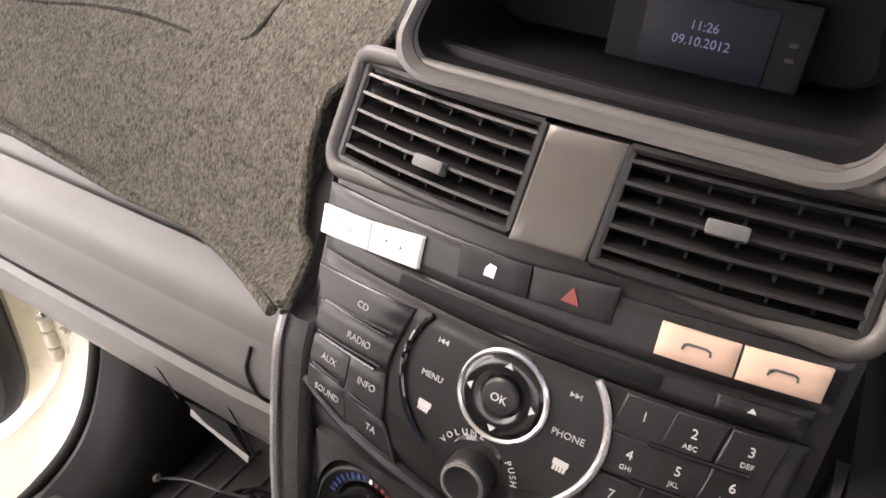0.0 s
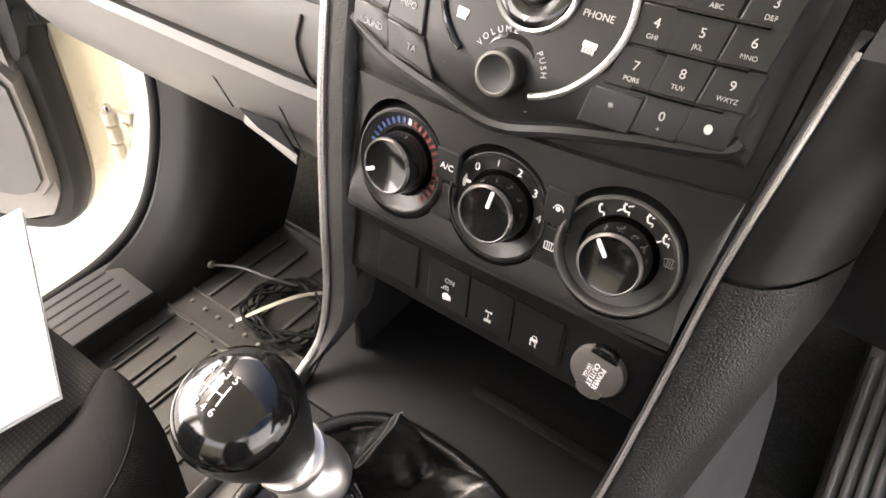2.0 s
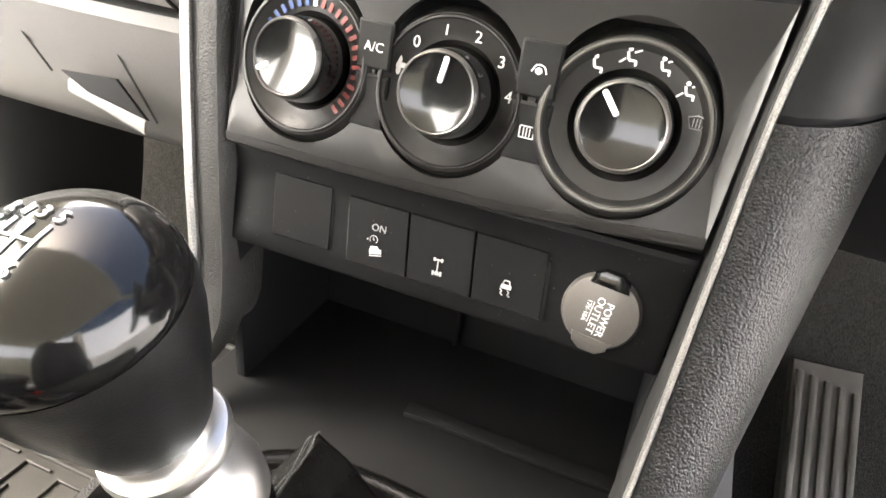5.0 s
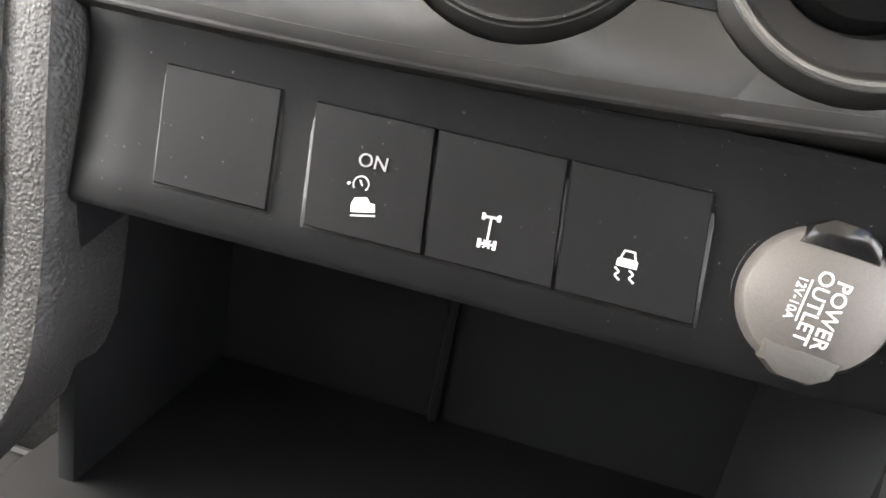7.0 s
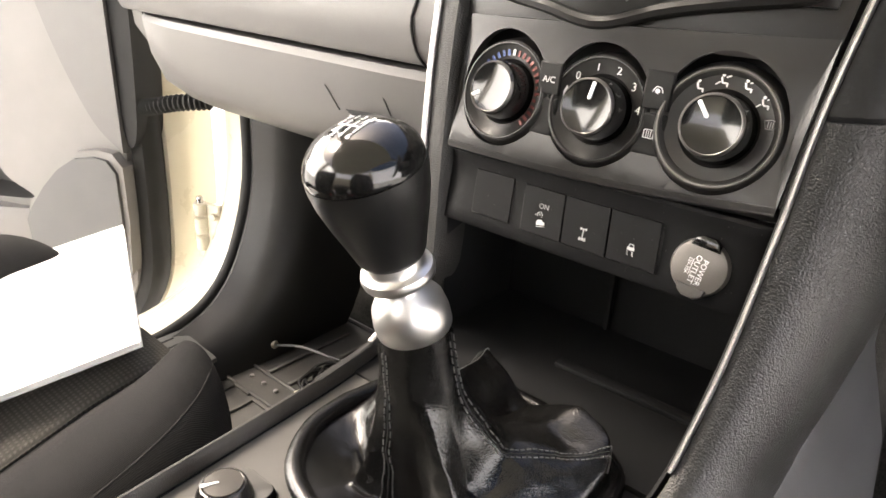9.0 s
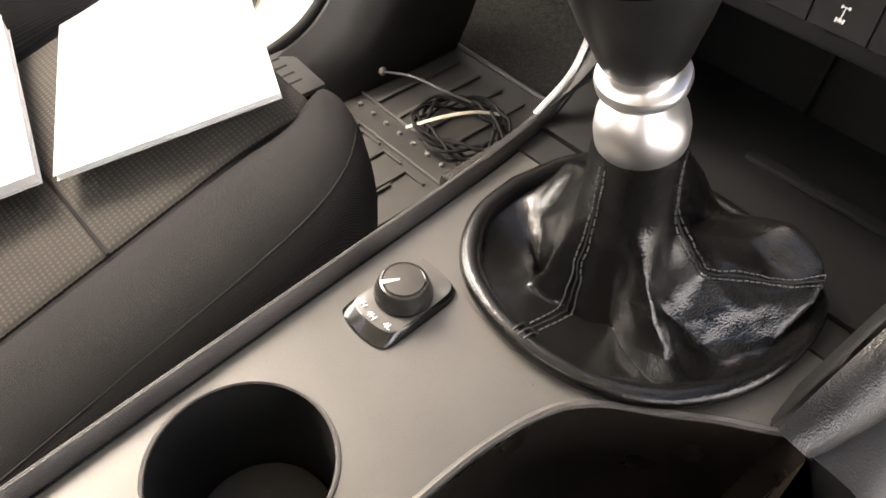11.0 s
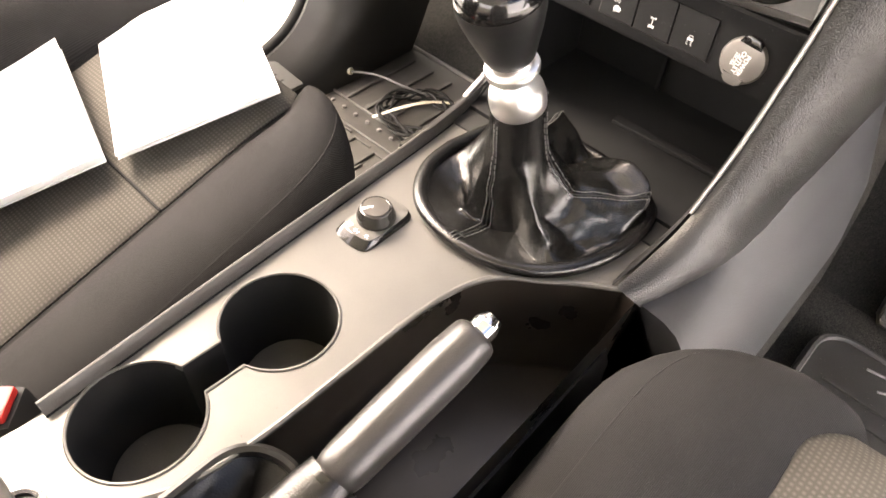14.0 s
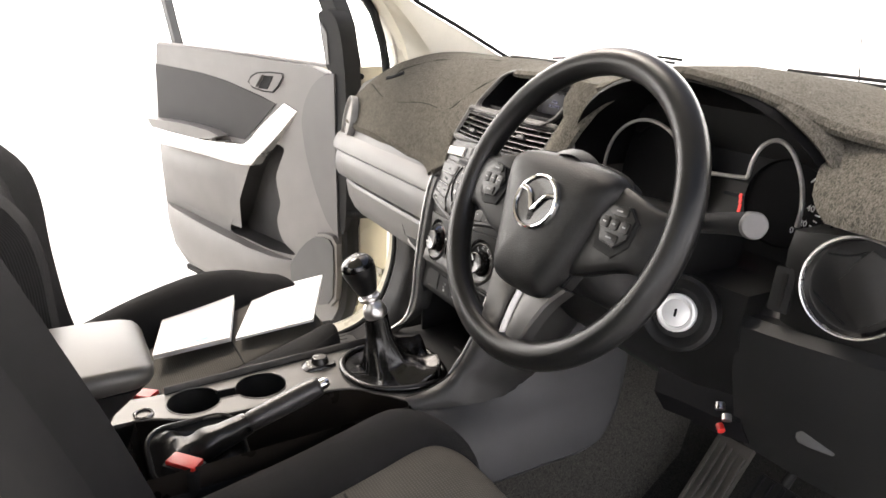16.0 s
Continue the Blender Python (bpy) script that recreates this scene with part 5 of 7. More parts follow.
for k in range(40):
    u = k / 39
    ring = []
    for i, rim in enumerate(hb_rim):
        a = math.atan2((rim.y + 0.450) / 1.2, rim.x - 0.060)
        crease = abs(math.sin(2.5 * a + 0.6)) ** 0.7
        if u < 0.5:
            w = u / 0.5
            foot = S0 + side * math.cos(a) * 0.027 - up * math.sin(a) * 0.025
            p = rim.lerp(foot, w)
            p.z += (0.016 * crease - 0.010) * math.sin(math.pi * w) + 0.004 * math.sin(7 * w + 3 * a) * math.sin(math.pi * w)
            p += noise.noise_vector(p * 38.0) * 0.007 * math.sin(math.pi * min(1.0, w * 1.2))
        else:
            w = (u - 0.5) / 0.5
            r = 0.0262 - 0.0092 * w + 0.0016 * math.sin(9 * w + 2 * math.sin(a)) * (1 - w)
            p = S0.lerp(A + d * 0.104, w) + side * math.cos(a) * r - up * math.sin(a) * r * 0.95
            p += noise.noise_vector(p * 60.0) * 0.0030 * (1 - w)
        ring.append(p)
    rings.append(ring)
part("boot", loft(rings, caps=False), BOOTM, hb, "crumpled black leather boot")
part("boot_frame", tube([q + Vector((0, 0, 0.001)) for q in hb_rim], 0.0042, 8, loop=True), SATIN, hb)

# ---- armrest ----
arm = thing("armrest_box", "padded tan-grey armrest lid on the console box", "armrest", at=(0, -0.65, 0.27))
def slab(y, w0, z0, z1, r):
    pts = rounded(w0, z1 - z0, r, 5, 0.0, (z0 + z1) / 2)
    return [(x, y, z) for x, z in pts]
part("lid", loft([slab(-0.4935, 0.120, 0.4095, 0.4165, 0.003), slab(-0.4970, 0.150, 0.4045, 0.4215, 0.007), slab(-0.504, 0.172, 0.4000, 0.4255, 0.011), slab(-0.520, 0.184, 0.3970, 0.4285, 0.013), slab(-0.56, 0.190, 0.396, 0.4305, 0.014), slab(-0.70, 0.192, 0.396, 0.432, 0.014), slab(-0.86, 0.19, 0.396, 0.430, 0.014)]), VINYL, arm, "padded vinyl lid")
part("bin", loft([[(x + 0.003, y, z) for x, y in rounded(0.170 * k, 0.35, 0.016, 4, 0, y0 - 0.175)] for k, y0, z in ((0.92, -0.560, 0.27), (0.97, -0.557, 0.345), (1.0, -0.548, 0.365), (1.02, -0.520, 0.388), (1.03, -0.508, 0.398))]), KICKM, arm, "black bin below the lid")

# ---- dashboard ----
dash = thing("dashboard", "dark grey dashboard with glovebox and instrument hood", "dashboard", at=(0, 0.2, 0.5))


def dash_section(x):
    """Passenger side of the dash: (y, z) from the windscreen down to the mat's front edge."""
    u = (x + 0.70) / 0.56
    yb = 0.006 * math.sin(math.pi * max(0, min(1, u)))
    e = max(0.0, (-x - 0.62) / 0.08)
    k = 0.035 * e * e
    return [(0.50, 0.752 - k), (0.42, 0.764 - k), (0.33, 0.768 - k), (0.25, 0.757 - k), (0.18, 0.728 - k), (0.13, 0.692 - k * 0.8), (0.098 - yb, 0.650 - k * 0.5), (0.078 - yb + k, 0.612), (0.064 - yb + k, 0.585)]


xs = [-0.70, -0.685, -0.65, -0.58, -0.48, -0.38, -0.28, -0.20, -0.148]
rings = []
for x in xs:
    e = max(0.0, (-x - 0.64) / 0.06)
    k = 0.03 * e * e
    top = [(x, y + 0.004, z - 0.008) for y, z in dash_section(x)]
    low = [(x, 0.058 + k, 0.582), (x, 0.046 + k, 0.573), (x, 0.038 + k, 0.560), (x, 0.037 + k, 0.547), (x, 0.048 + k, 0.538), (x, 0.044 + k, 0.531), (x, 0.041 + k, 0.512), (x, 0.043 + k, 0.490), (x, 0.050 + k, 0.478), (x, 0.058 + k, 0.4755),
           (x, 0.30, 0.4755), (x, 0.5, 0.55)]
    rings.append(top + low)
part("upper_pad", loft(rings), GREY, dash, "grey upper dash pad")
# glovebox
glove = thing("glovebox", "closed grey glovebox with a recessed latch", "glovebox", at=(-0.4, 0.07, 0.42))
part("lid", loft([[(x, 0.050 + k, 0.4725), (x, 0.046 + k, 0.466), (x, 0.052 + k, 0.430), (x, 0.068 + k, 0.395), (x, 0.100 + k, 0.370), (x, 0.14 + k, 0.360), (x, 0.26, 0.372), (x, 0.26, 0.4725)] for x, k in ((-0.655, 0.03), (-0.62, 0.012), (-0.55, 0.002), (-0.42, 0.0), (-0.30, 0.0), (-0.205, 0.0), (-0.170, 0.002))]), GREY, glove)
lm = pose(-0.248, 0.0498, 0.438, 78, 0, 0)
for pa, pb in (((-0.058, 0.018), (0.018, 0.020)), ((0.018, 0.020), (0.060, -0.026)), ((-0.058, 0.018), (-0.020, -0.012))):
    part("latch_gap", tube([lm @ Vector((*pa, 0.0012)), lm @ Vector((*pb, 0.0012))], 0.0007, 6, 2), MATT, glove, "dark gap round the latch")
part("latch_recess", prism([(-0.012, -0.010), (0.030, -0.007), (0.054, -0.026), (0.010, -0.019)], 0.002, lm @ pose(0, 0, 0.0006), 0.0005), DEEP, glove, "dark latch opening")
# light grey on the grey lid stands for the highlight on this lip
part("latch_edge", loft([[lm @ Vector((x, y + 0.004, 0.001)), lm @ Vector((x, y + 0.002, 0.0024)), lm @ Vector((x, y - 0.003, 0.0024)), lm @ Vector((x, y - 0.005, 0.001))] for x, y in ((-0.006, -0.017), (0.02, -0.022), (0.052, -0.030))]), LIGHTGREY, glove, "smooth finger lip, made pale for its highlight")
part("side_seam", tube([(-0.176, 0.043, 0.53), (-0.180, 0.040, 0.51), (-0.176, 0.043, 0.488), (-0.170, 0.050, 0.476)], 0.0012, 6, 12), MATT, dash)
part("end_cap", loft([[(x, y, z) for y, z in ((0.52, 0.74), (0.30, 0.755), (0.15, 0.69), (0.10, 0.61), (0.09, 0.55), (0.10, 0.45), (0.16, 0.36), (0.5, 0.36))] for x in (-0.720, -0.696)]), GREY, dash)
# side vent at the passenger end
def round_vent(x, y, z, r, facing, label, metal, dish):
    t = thing("side_air_vent", label, "air vent", group="side air vents", at=(x, y, z))
    f = pose(x, y, z, *facing)
    part("ring", revolve([(r, -0.010), (r, 0.003), (r * 0.975, 0.0056), (r * 0.945, 0.0050), (r * 0.925, 0.001), (r * 0.90, -0.004)], f, 56), metal, t, "bezel ring")
    part("bowl", revolve([(r * 0.91, 0.001), (r * 0.85, -0.003), (r * 0.80, -0.0035), (r * 0.5, 0.0005), (0, 0.002)], f, 48), dish, t)
    flap = [(r * 0.78 * math.cos(radians(a)), r * 0.78 * math.sin(radians(a))) for a in (-70, -30, 10, 50, 80)] + [(-0.05 * r, 0.55 * r), (-0.30 * r, 0.05 * r), (-0.10 * r, -0.40 * r)]
    part("flap", prism(flap, 0.004, f @ pose(0, 0, -0.0005), 0.0016), dish, t, "round closing flap")
    for line in (((-0.62, 0.50), (-0.25, 0.56), (0.10, 0.74)), ((-0.70, -0.28), (-0.36, -0.52), (0.0, -0.74))):
        part("flap_line", tube([f @ Vector((u * r, v * r, -0.0008)) for u, v in line], 0.0011, 6, 14), DEEP, t)
    return t
round_vent(-0.645, 0.078, 0.612, 0.058, (78, 0, -14), "round grey-ringed air vent at the dash end", LIGHTGREY, LIGHTGREY)
round_vent(0.634, 0.058, 0.638, 0.0495, (80, 0, 10), "round silver-ringed air vent beside the steering wheel", SILVER, SATIN)

# ---- driver's side of the dash ----
rings = []
for x in (0.14, 0.18, 0.24, 0.32, 0.42, 0.52, 0.58, 0.66, 0.72):
    h = float(np.interp(x, (0.14, 0.24, 0.36, 0.50, 0.60, 0.72), (0.0, 0.012, 0.030, 0.012, -0.01, -0.02)))
    rings.append([(x, 0.50, 0.745), (x, 0.40, 0.762), (x, 0.30, 0.768 + h * 0.6), (x, 0.20, 0.762 + h), (x, 0.18, 0.74 + h), (x, 0.20, 0.70), (x, 0.16, 0.60), (x, 0.09, 0.58), (x, 0.075, 0.56), (x, 0.30, 0.5), (x, 0.5, 0.5)])
part("driver_pad", loft(rings), BLACK, dash)
# knee panels
part("column_panel", loft([[(x, y, 0.59), (x, y - 0.006, 0.55), (x, y + 0.004, 0.50), (x, y + 0.03, 0.44), (x, y + 0.06, 0.41), (x, 0.3, 0.41), (x, 0.3, 0.59)] for x, y in ((0.165, 0.06), (0.22, 0.055), (0.34, 0.05), (0.46, 0.05), (0.53, 0.055))]), BLACK, dash)
part("knee_panel", loft([[(x, y + 0.006, 0.566 + 0.10 * (x - 0.53)), (x, y - 0.004, 0.556 + 0.10 * (x - 0.53)), (x, y, 0.50), (x, y + 0.02, 0.43), (x, y + 0.05, 0.385), (x, 0.3, 0.40), (x, 0.3, 0.56)] for x, y in ((0.525, 0.056), (0.58, 0.056), (0.66, 0.062), (0.74, 0.075))]), KNEEM, dash, "dark grey knee panel")
part("side_fascia", loft([[(x, y, 0.670 + 0.2 * (x - 0.555)), (x, y - 0.006, 0.65), (x, y - 0.004, 0.60), (x, y + 0.004, 0.565), (x, 0.2, 0.56), (x, 0.2, 0.670)] for x, y in ((0.555, 0.075), (0.57, 0.067), (0.60, 0.064), (0.70, 0.07), (0.745, 0.08))]), BLACK, dash)
f = pose(0.562, 0.062, 0.609, 84, 0, 4)
part("blank_slot", prism(rounded(0.022, 0.048, 0.003, 3), 0.003, f, 0.0008), MATT, dash)
part("card_slot", prism(rounded(0.004, 0.036, 0.001, 2), 0.001, f @ pose(0.002, 0, 0.003)), SATIN, dash)
part("pull_notch", loft([[(x, 0.072 + dy, z + h), (x, 0.066 + dy, z + h * 0.3), (x, 0.064 + dy, z - h * 0.6), (x, 0.080, z - h)] for x, z, h, dy in ((0.604, 0.462, 0.010, 0.004), (0.610, 0.461, 0.013, 0.001), (0.622, 0.459, 0.009, 0.002), (0.644, 0.457, 0.002, 0.006))]), DARKGREY, dash, "pull scoop of the lower panel")
part("under_bracket", loft([[(x, y, z), (x, y - 0.004, z - 0.05), (x, y + 0.02, z - 0.085), (x, y + 0.06, z - 0.085), (x, y + 0.06, z)] for x, y, z in ((0.40, 0.085, 0.45), (0.44, 0.082, 0.46), (0.50, 0.078, 0.47), (0.535, 0.078, 0.48))]), DEEP, dash)
socket_u = thing("diagnostic_plug", "small metal plug with a red tip under the dash", "plug", at=(0.515, 0.07, 0.43))
part("barrel", tube([(0.508, 0.070, 0.444), (0.512, 0.066, 0.438)], 0.0055, 12, 4), STEEL, socket_u)
part("barrel", tube([(0.519, 0.070, 0.434), (0.523, 0.066, 0.429)], 0.0055, 12, 4), STEEL, socket_u)
part("red_tip", tube([(0.512, 0.070, 0.416), (0.519, 0.066, 0.413)], 0.0048, 12, 4), RED, socket_u, "red tip")

# instrument cluster
cluster = thing("instrument_cluster", "instrument cluster with two hooded dials in silver rims", "instrument cluster", at=(0.37, 0.15, 0.68))
hood = []
for a in np.linspace(-12, 192, 25):
    ca, sa = math.cos(radians(a)), math.sin(radians(a))
    ex, ez = 0.195 * ca, 0.121 * sa
    cxh, czh = 0.372, 0.682
    hood.append([(cxh + ex * 1.03, 0.105 - 0.03 * max(sa, 0), czh + ez * 1.0), (cxh + ex * 1.06, 0.112 - 0.03 * max(sa, 0), czh + ez * 1.05), (cxh + ex * 0.97, 0.22, czh + ez * 0.95), (cxh + ex * 0.90, 0.22, czh + ez * 0.86), (cxh + ex * 0.98, 0.13, czh + ez * 0.95)])
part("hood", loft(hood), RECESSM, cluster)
part("backplate", prism([(0.188 * math.cos(radians(a)), 0.116 * math.sin(radians(a))) for a in np.linspace(0, 360, 40, endpoint=False)], 0.004, pose(0.372, 0.195, 0.680, 78, 0, 0)), DEEP, cluster)
left_rim = [(0.288 + 0.078 * math.cos(radians(a)), 0.130, 0.662 + 0.078 * math.sin(radians(a))) for a in np.linspace(215, 28, 30)]
part("dial_rim", tube(left_rim, 0.0024, 8), STRIPM, cluster, "silver dial rim")
right_rim = [(0.360, 0.131, 0.688), (0.399, 0.130, 0.691), (0.440, 0.130, 0.695), (0.449, 0.130, 0.698), (0.452, 0.130, 0.715), (0.462, 0.130, 0.736), (0.480, 0.130, 0.745), (0.499, 0.130, 0.736), (0.515, 0.130, 0.710), (0.522, 0.130, 0.681), (0.521, 0.130, 0.656)]
part("dial_rim", tube(right_rim, 0.0026, 8, 60), STRIPM, cluster, "silver rim that steps round the gauges")
# left dial's print is greyed to suit the hood's shade
for x, z, r, tone in ((0.288, 0.662, 0.074, GREYPRINT), (0.478, 0.668, 0.052, WHITE)):
    f = pose(x, 0.165, z, 82, 0, 0)
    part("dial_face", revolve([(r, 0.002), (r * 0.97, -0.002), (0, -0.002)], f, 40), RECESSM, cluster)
    for i in range(11):
        a = 52 - i * 9.5
        part("tick", box(0.0010 if i % 2 else 0.0015, 0.0045 if i % 2 else 0.0065, 0.0006, f @ pose(0, 0, -0.0012, 0, 0, a - 90) @ pose(0, r * 0.82, 0)), tone, cluster)
    for txt, a in (("0", -58), ("20", -30), ("40", 4)):
        part("numeral", lettering(txt, 0.010, f @ pose(r * 0.62 * math.cos(radians(a)), r * 0.62 * math.sin(radians(a)), -0.0012)), tone, cluster)
part("warning_gauge", join(*[box(0.0040, 0.0055, 0.0010, pose(0.4235 - 0.0006 * abs(i - 2), 0.160, 0.640 + 0.0062 * i, 82, 0, -12)) for i in range(5)]), mat("red_lamp", (0.8, 0.04, 0.03), 0.4, emit=0.5), cluster, "red gauge marks")
part("info_window", prism(rounded(0.05, 0.03, 0.003, 3), 0.002, pose(0.405, 0.182, 0.645, 78, 0, 0)), SCREEN, cluster)

# ---- felt dash mat ----
mat_ob = thing("dash_mat", "grey-brown felt dash mat with stitched edge laid over the dashboard", "dash mat", at=(0, 0.3, 0.77))
rings = []
def mat_x(x, z):
    """Draws the mat's free edge back from the stack, most beside the vents."""
    w = max(0.0, (x + 0.24) / 0.101)
    return x - w * float(np.interp(z, (0.584, 0.600, 0.64, 0.668, 0.686, 0.700, 0.73), (-0.006, 0.014, 0.022, 0.022, 0.006, -0.002, -0.003)))
for x in [-0.705, -0.69, -0.66, -0.60, -0.52, -0.44, -0.36, -0.28, -0.22, -0.175, -0.150, -0.139]:
    sec = dash_section(x)
    sec = [Vector((0, y, z)) for y, z in sec]
    sec = [(q.y, q.z) for q in smooth_path(sec, 24)]
    u = max(0.0, (x + 0.24) / 0.10)
    rise = float(np.interp(x, (-0.60, -0.46, -0.28), (0.016, 0.015, 0.0)))
    sec = sec[:-1] + [(sec[-1][0] - 0.034 * min(1, u) ** 1.5 + rise * 0.5, sec[-1][1] + 0.006 - 0.006 * min(1, u) + rise)]
    wav = 0.002 * math.sin(31 * x)
    o = [(mat_x(x, z), y - 0.001, z + 0.005 + wav) for y, z in sec]
    i = [(mat_x(x, z), y + 0.005, z - 0.001 + wav) for y, z in sec[::-1]]
    rings.append(o + i)
left = loft(rings)
# behind the display and over to the driver's side
rings = []
for x in np.linspace(-0.150, 0.735, 30):
    h = float(np.interp(x, (-0.15, 0.0, 0.14, 0.20, 0.25, 0.30, 0.372, 0.45, 0.50, 0.56, 0.62, 0.735), (0, 0.006, 0.002, 0.002, 0.018, 0.034, 0.042, 0.034, 0.018, -0.003, -0.010, -0.02)))
    yf = float(np.interp(x, (-0.15, -0.13, -0.05, 0.06, 0.115, 0.13, 0.20, 0.30, 0.44, 0.52, 0.735), (0.24, 0.195, 0.158, 0.158, 0.155, 0.15, 0.115, 0.084, 0.080, 0.105, 0.16)))
    zf = 0.772 + h + (0.0 if x < 0.12 else 0.004)
    sec = [(0.50, 0.757), (0.43, 0.768 + h * 0.3), (0.35, 0.772 + h * 0.7), ((yf + 0.35) / 2, 0.774 + h), (yf, zf), (yf - 0.006, zf - 0.006)]
    rings.append([(x, y, z) for y, z in sec] + [(x, y + 0.003, z - 0.006) for y, z in sec[::-1]])
back = loft(rings)
# tongue between the display and the dials
rings = []
for v in np.linspace(0, 1, 9):
    z = 0.778 - 0.105 * v
    y = 0.122 - 0.046 * v
    x0 = float(np.interp(v, (0, 0.3, 0.5, 0.75, 1), (0.134, 0.124, 0.142, 0.134, 0.129)))
    x1 = float(np.interp(v, (0, 0.34, 0.7, 1), (0.252, 0.207, 0.188, 0.180)))
    rings.append([(x0, y + 0.006, z), (x0 + 0.004, y, z), ((x0 + x1) / 2, y - 0.006, z), (x1 - 0.004, y, z), (x1, y + 0.006, z), ((x0 + x1) / 2, y + 0.012, z)])
tongue = loft(rings)
# flap at the driver's end
rings = []
for v in np.linspace(0, 1, 9):
    z = 0.776 - 0.088 * v
    y = 0.162 - 0.098 * math.sin(v * math.pi / 2)
    x0 = float(np.interp(v, (0, 0.4, 0.8, 1), (0.528, 0.548, 0.566, 0.586)))
    rings.append([(x0, y + 0.006, z), (x0 + 0.004, y - 0.002, z), (0.64, y - 0.008, z), (0.735, y, z), (0.735, y + 0.02, z), (0.64, y + 0.008, z)])
flap = loft(rings)
# over the hood of the dials
rings = []
for a in np.linspace(2, 52, 14):
    ca, sa = math.cos(radians(a)), math.sin(radians(a))
    yf = 0.104 - 0.03 * max(sa, 0)
    rings.append([(0.372 + 0.195 * ca * k, y, 0.682 + 0.121 * sa * k) for k, y in ((1.075, yf + 0.004), (1.10, yf), (1.13, yf + 0.004), (1.13, 0.16), (1.10, 0.26), (1.07, 0.26), (1.07, 0.16))])
cover = loft(rings)
part("felt", join(left, back, tongue, flap, cover), FELT, mat_ob, "brown-grey felt")
edge = [(mat_x(-0.139, q.z), q.y - 0.001, q.z + 0.005) for q in smooth_path([(0, y, z) for y, z in dash_section(-0.139)], 24)[8:-1]] + [(-0.133, 0.032, 0.592)]
part("bound_edge", tube(edge, 0.0042, 8, 30), FELT, mat_ob)
edge = [(x, dash_section(x)[-1][0] - 0.034 * min(1, max(0.0, (x + 0.24) / 0.10)) ** 1.5 + 0.5 * float(np.interp(x, (-0.60, -0.46, -0.28), (0.016, 0.015, 0.0))), 0.592 - 0.006 * min(1, max(0.0, (x + 0.24) / 0.10)) + float(np.interp(x, (-0.60, -0.46, -0.28), (0.016, 0.015, 0.0)))) for x in np.linspace(-0.69, -0.14, 16)]
part("bound_edge", tube(edge, 0.0038, 8, 40), FELT, mat_ob)

def on_mat(x, y, lift=0.0):
    """A point on top of the passenger side of the mat."""
    sec = dash_section(x)[::-1]
    return Vector((x, y, float(np.interp(y, [q[0] for q in sec], [q[1] for q in sec])) + 0.0055 + 0.002 * math.sin(31 * x) + lift))


for run in (((-0.62, 0.130), (-0.52, 0.113), (-0.42, 0.113), (-0.32, 0.120), (-0.235, 0.122), (-0.218, 0.145), (-0.202, 0.200), (-0.190, 0.250)), ((-0.56, 0.165), (-0.552, 0.190), (-0.53, 0.215), (-0.50, 0.245), (-0.42, 0.285), (-0.32, 0.300))):
    fine_run = smooth_path([Vector((x, y, 0)) for x, y in run], 70)
    part("stitched_fold", tube([on_mat(q.x, q.y, 0.0002) for q in fine_run], 0.0019, 6), SEAMFELT, mat_ob, "raised stitched fold in the felt")
part("slot", tube([on_mat(-0.575, 0.150, 0.001), on_mat(-0.55, 0.158, 0.001), on_mat(-0.530, 0.172, 0.001)], 0.0055, 8, 10), DEEP, mat_ob, "dark slot cut in the felt")

# ---- steering wheel ----
wheel = thing("steering_wheel", "black three-spoke steering wheel with airbag pad and badge", "steering wheel", at=(0.370, -0.087, 0.665))
WM = pose(0.370, -0.087, 0.665, 65, 0, 0)
RIM = 0.172
rim_pts = [WM @ Vector((RIM * math.cos(radians(a)), RIM * math.sin(radians(a)) + 0.003, 0)) for a in np.linspace(0, 360, 72, endpoint=False)]
part("rim", tube(rim_pts, 0.0160, 16, loop=True), WHEELM, wheel)
half = [(0.0, 0.0600), (0.040, 0.0590), (0.076, 0.0545), (0.0925, 0.0440), (0.0900, 0.0200), (0.0790, -0.0100), (0.0640, -0.0550), (0.0520, -0.0850), (0.0430, -0.0980), (0.024, -0.1030), (0.0, -0.1035)]
pad_o = smooth_path([Vector((x, y, 0)) for x, y in half] + [Vector((-x, y, 0)) for x, y in half[-2::-1]], 97)[:-1]


def pad_ring(k, z, dy=0.0):
    return [WM @ Vector((q.x * k, (q.y + 0.02) * k - 0.02 + dy, z)) for q in pad_o]


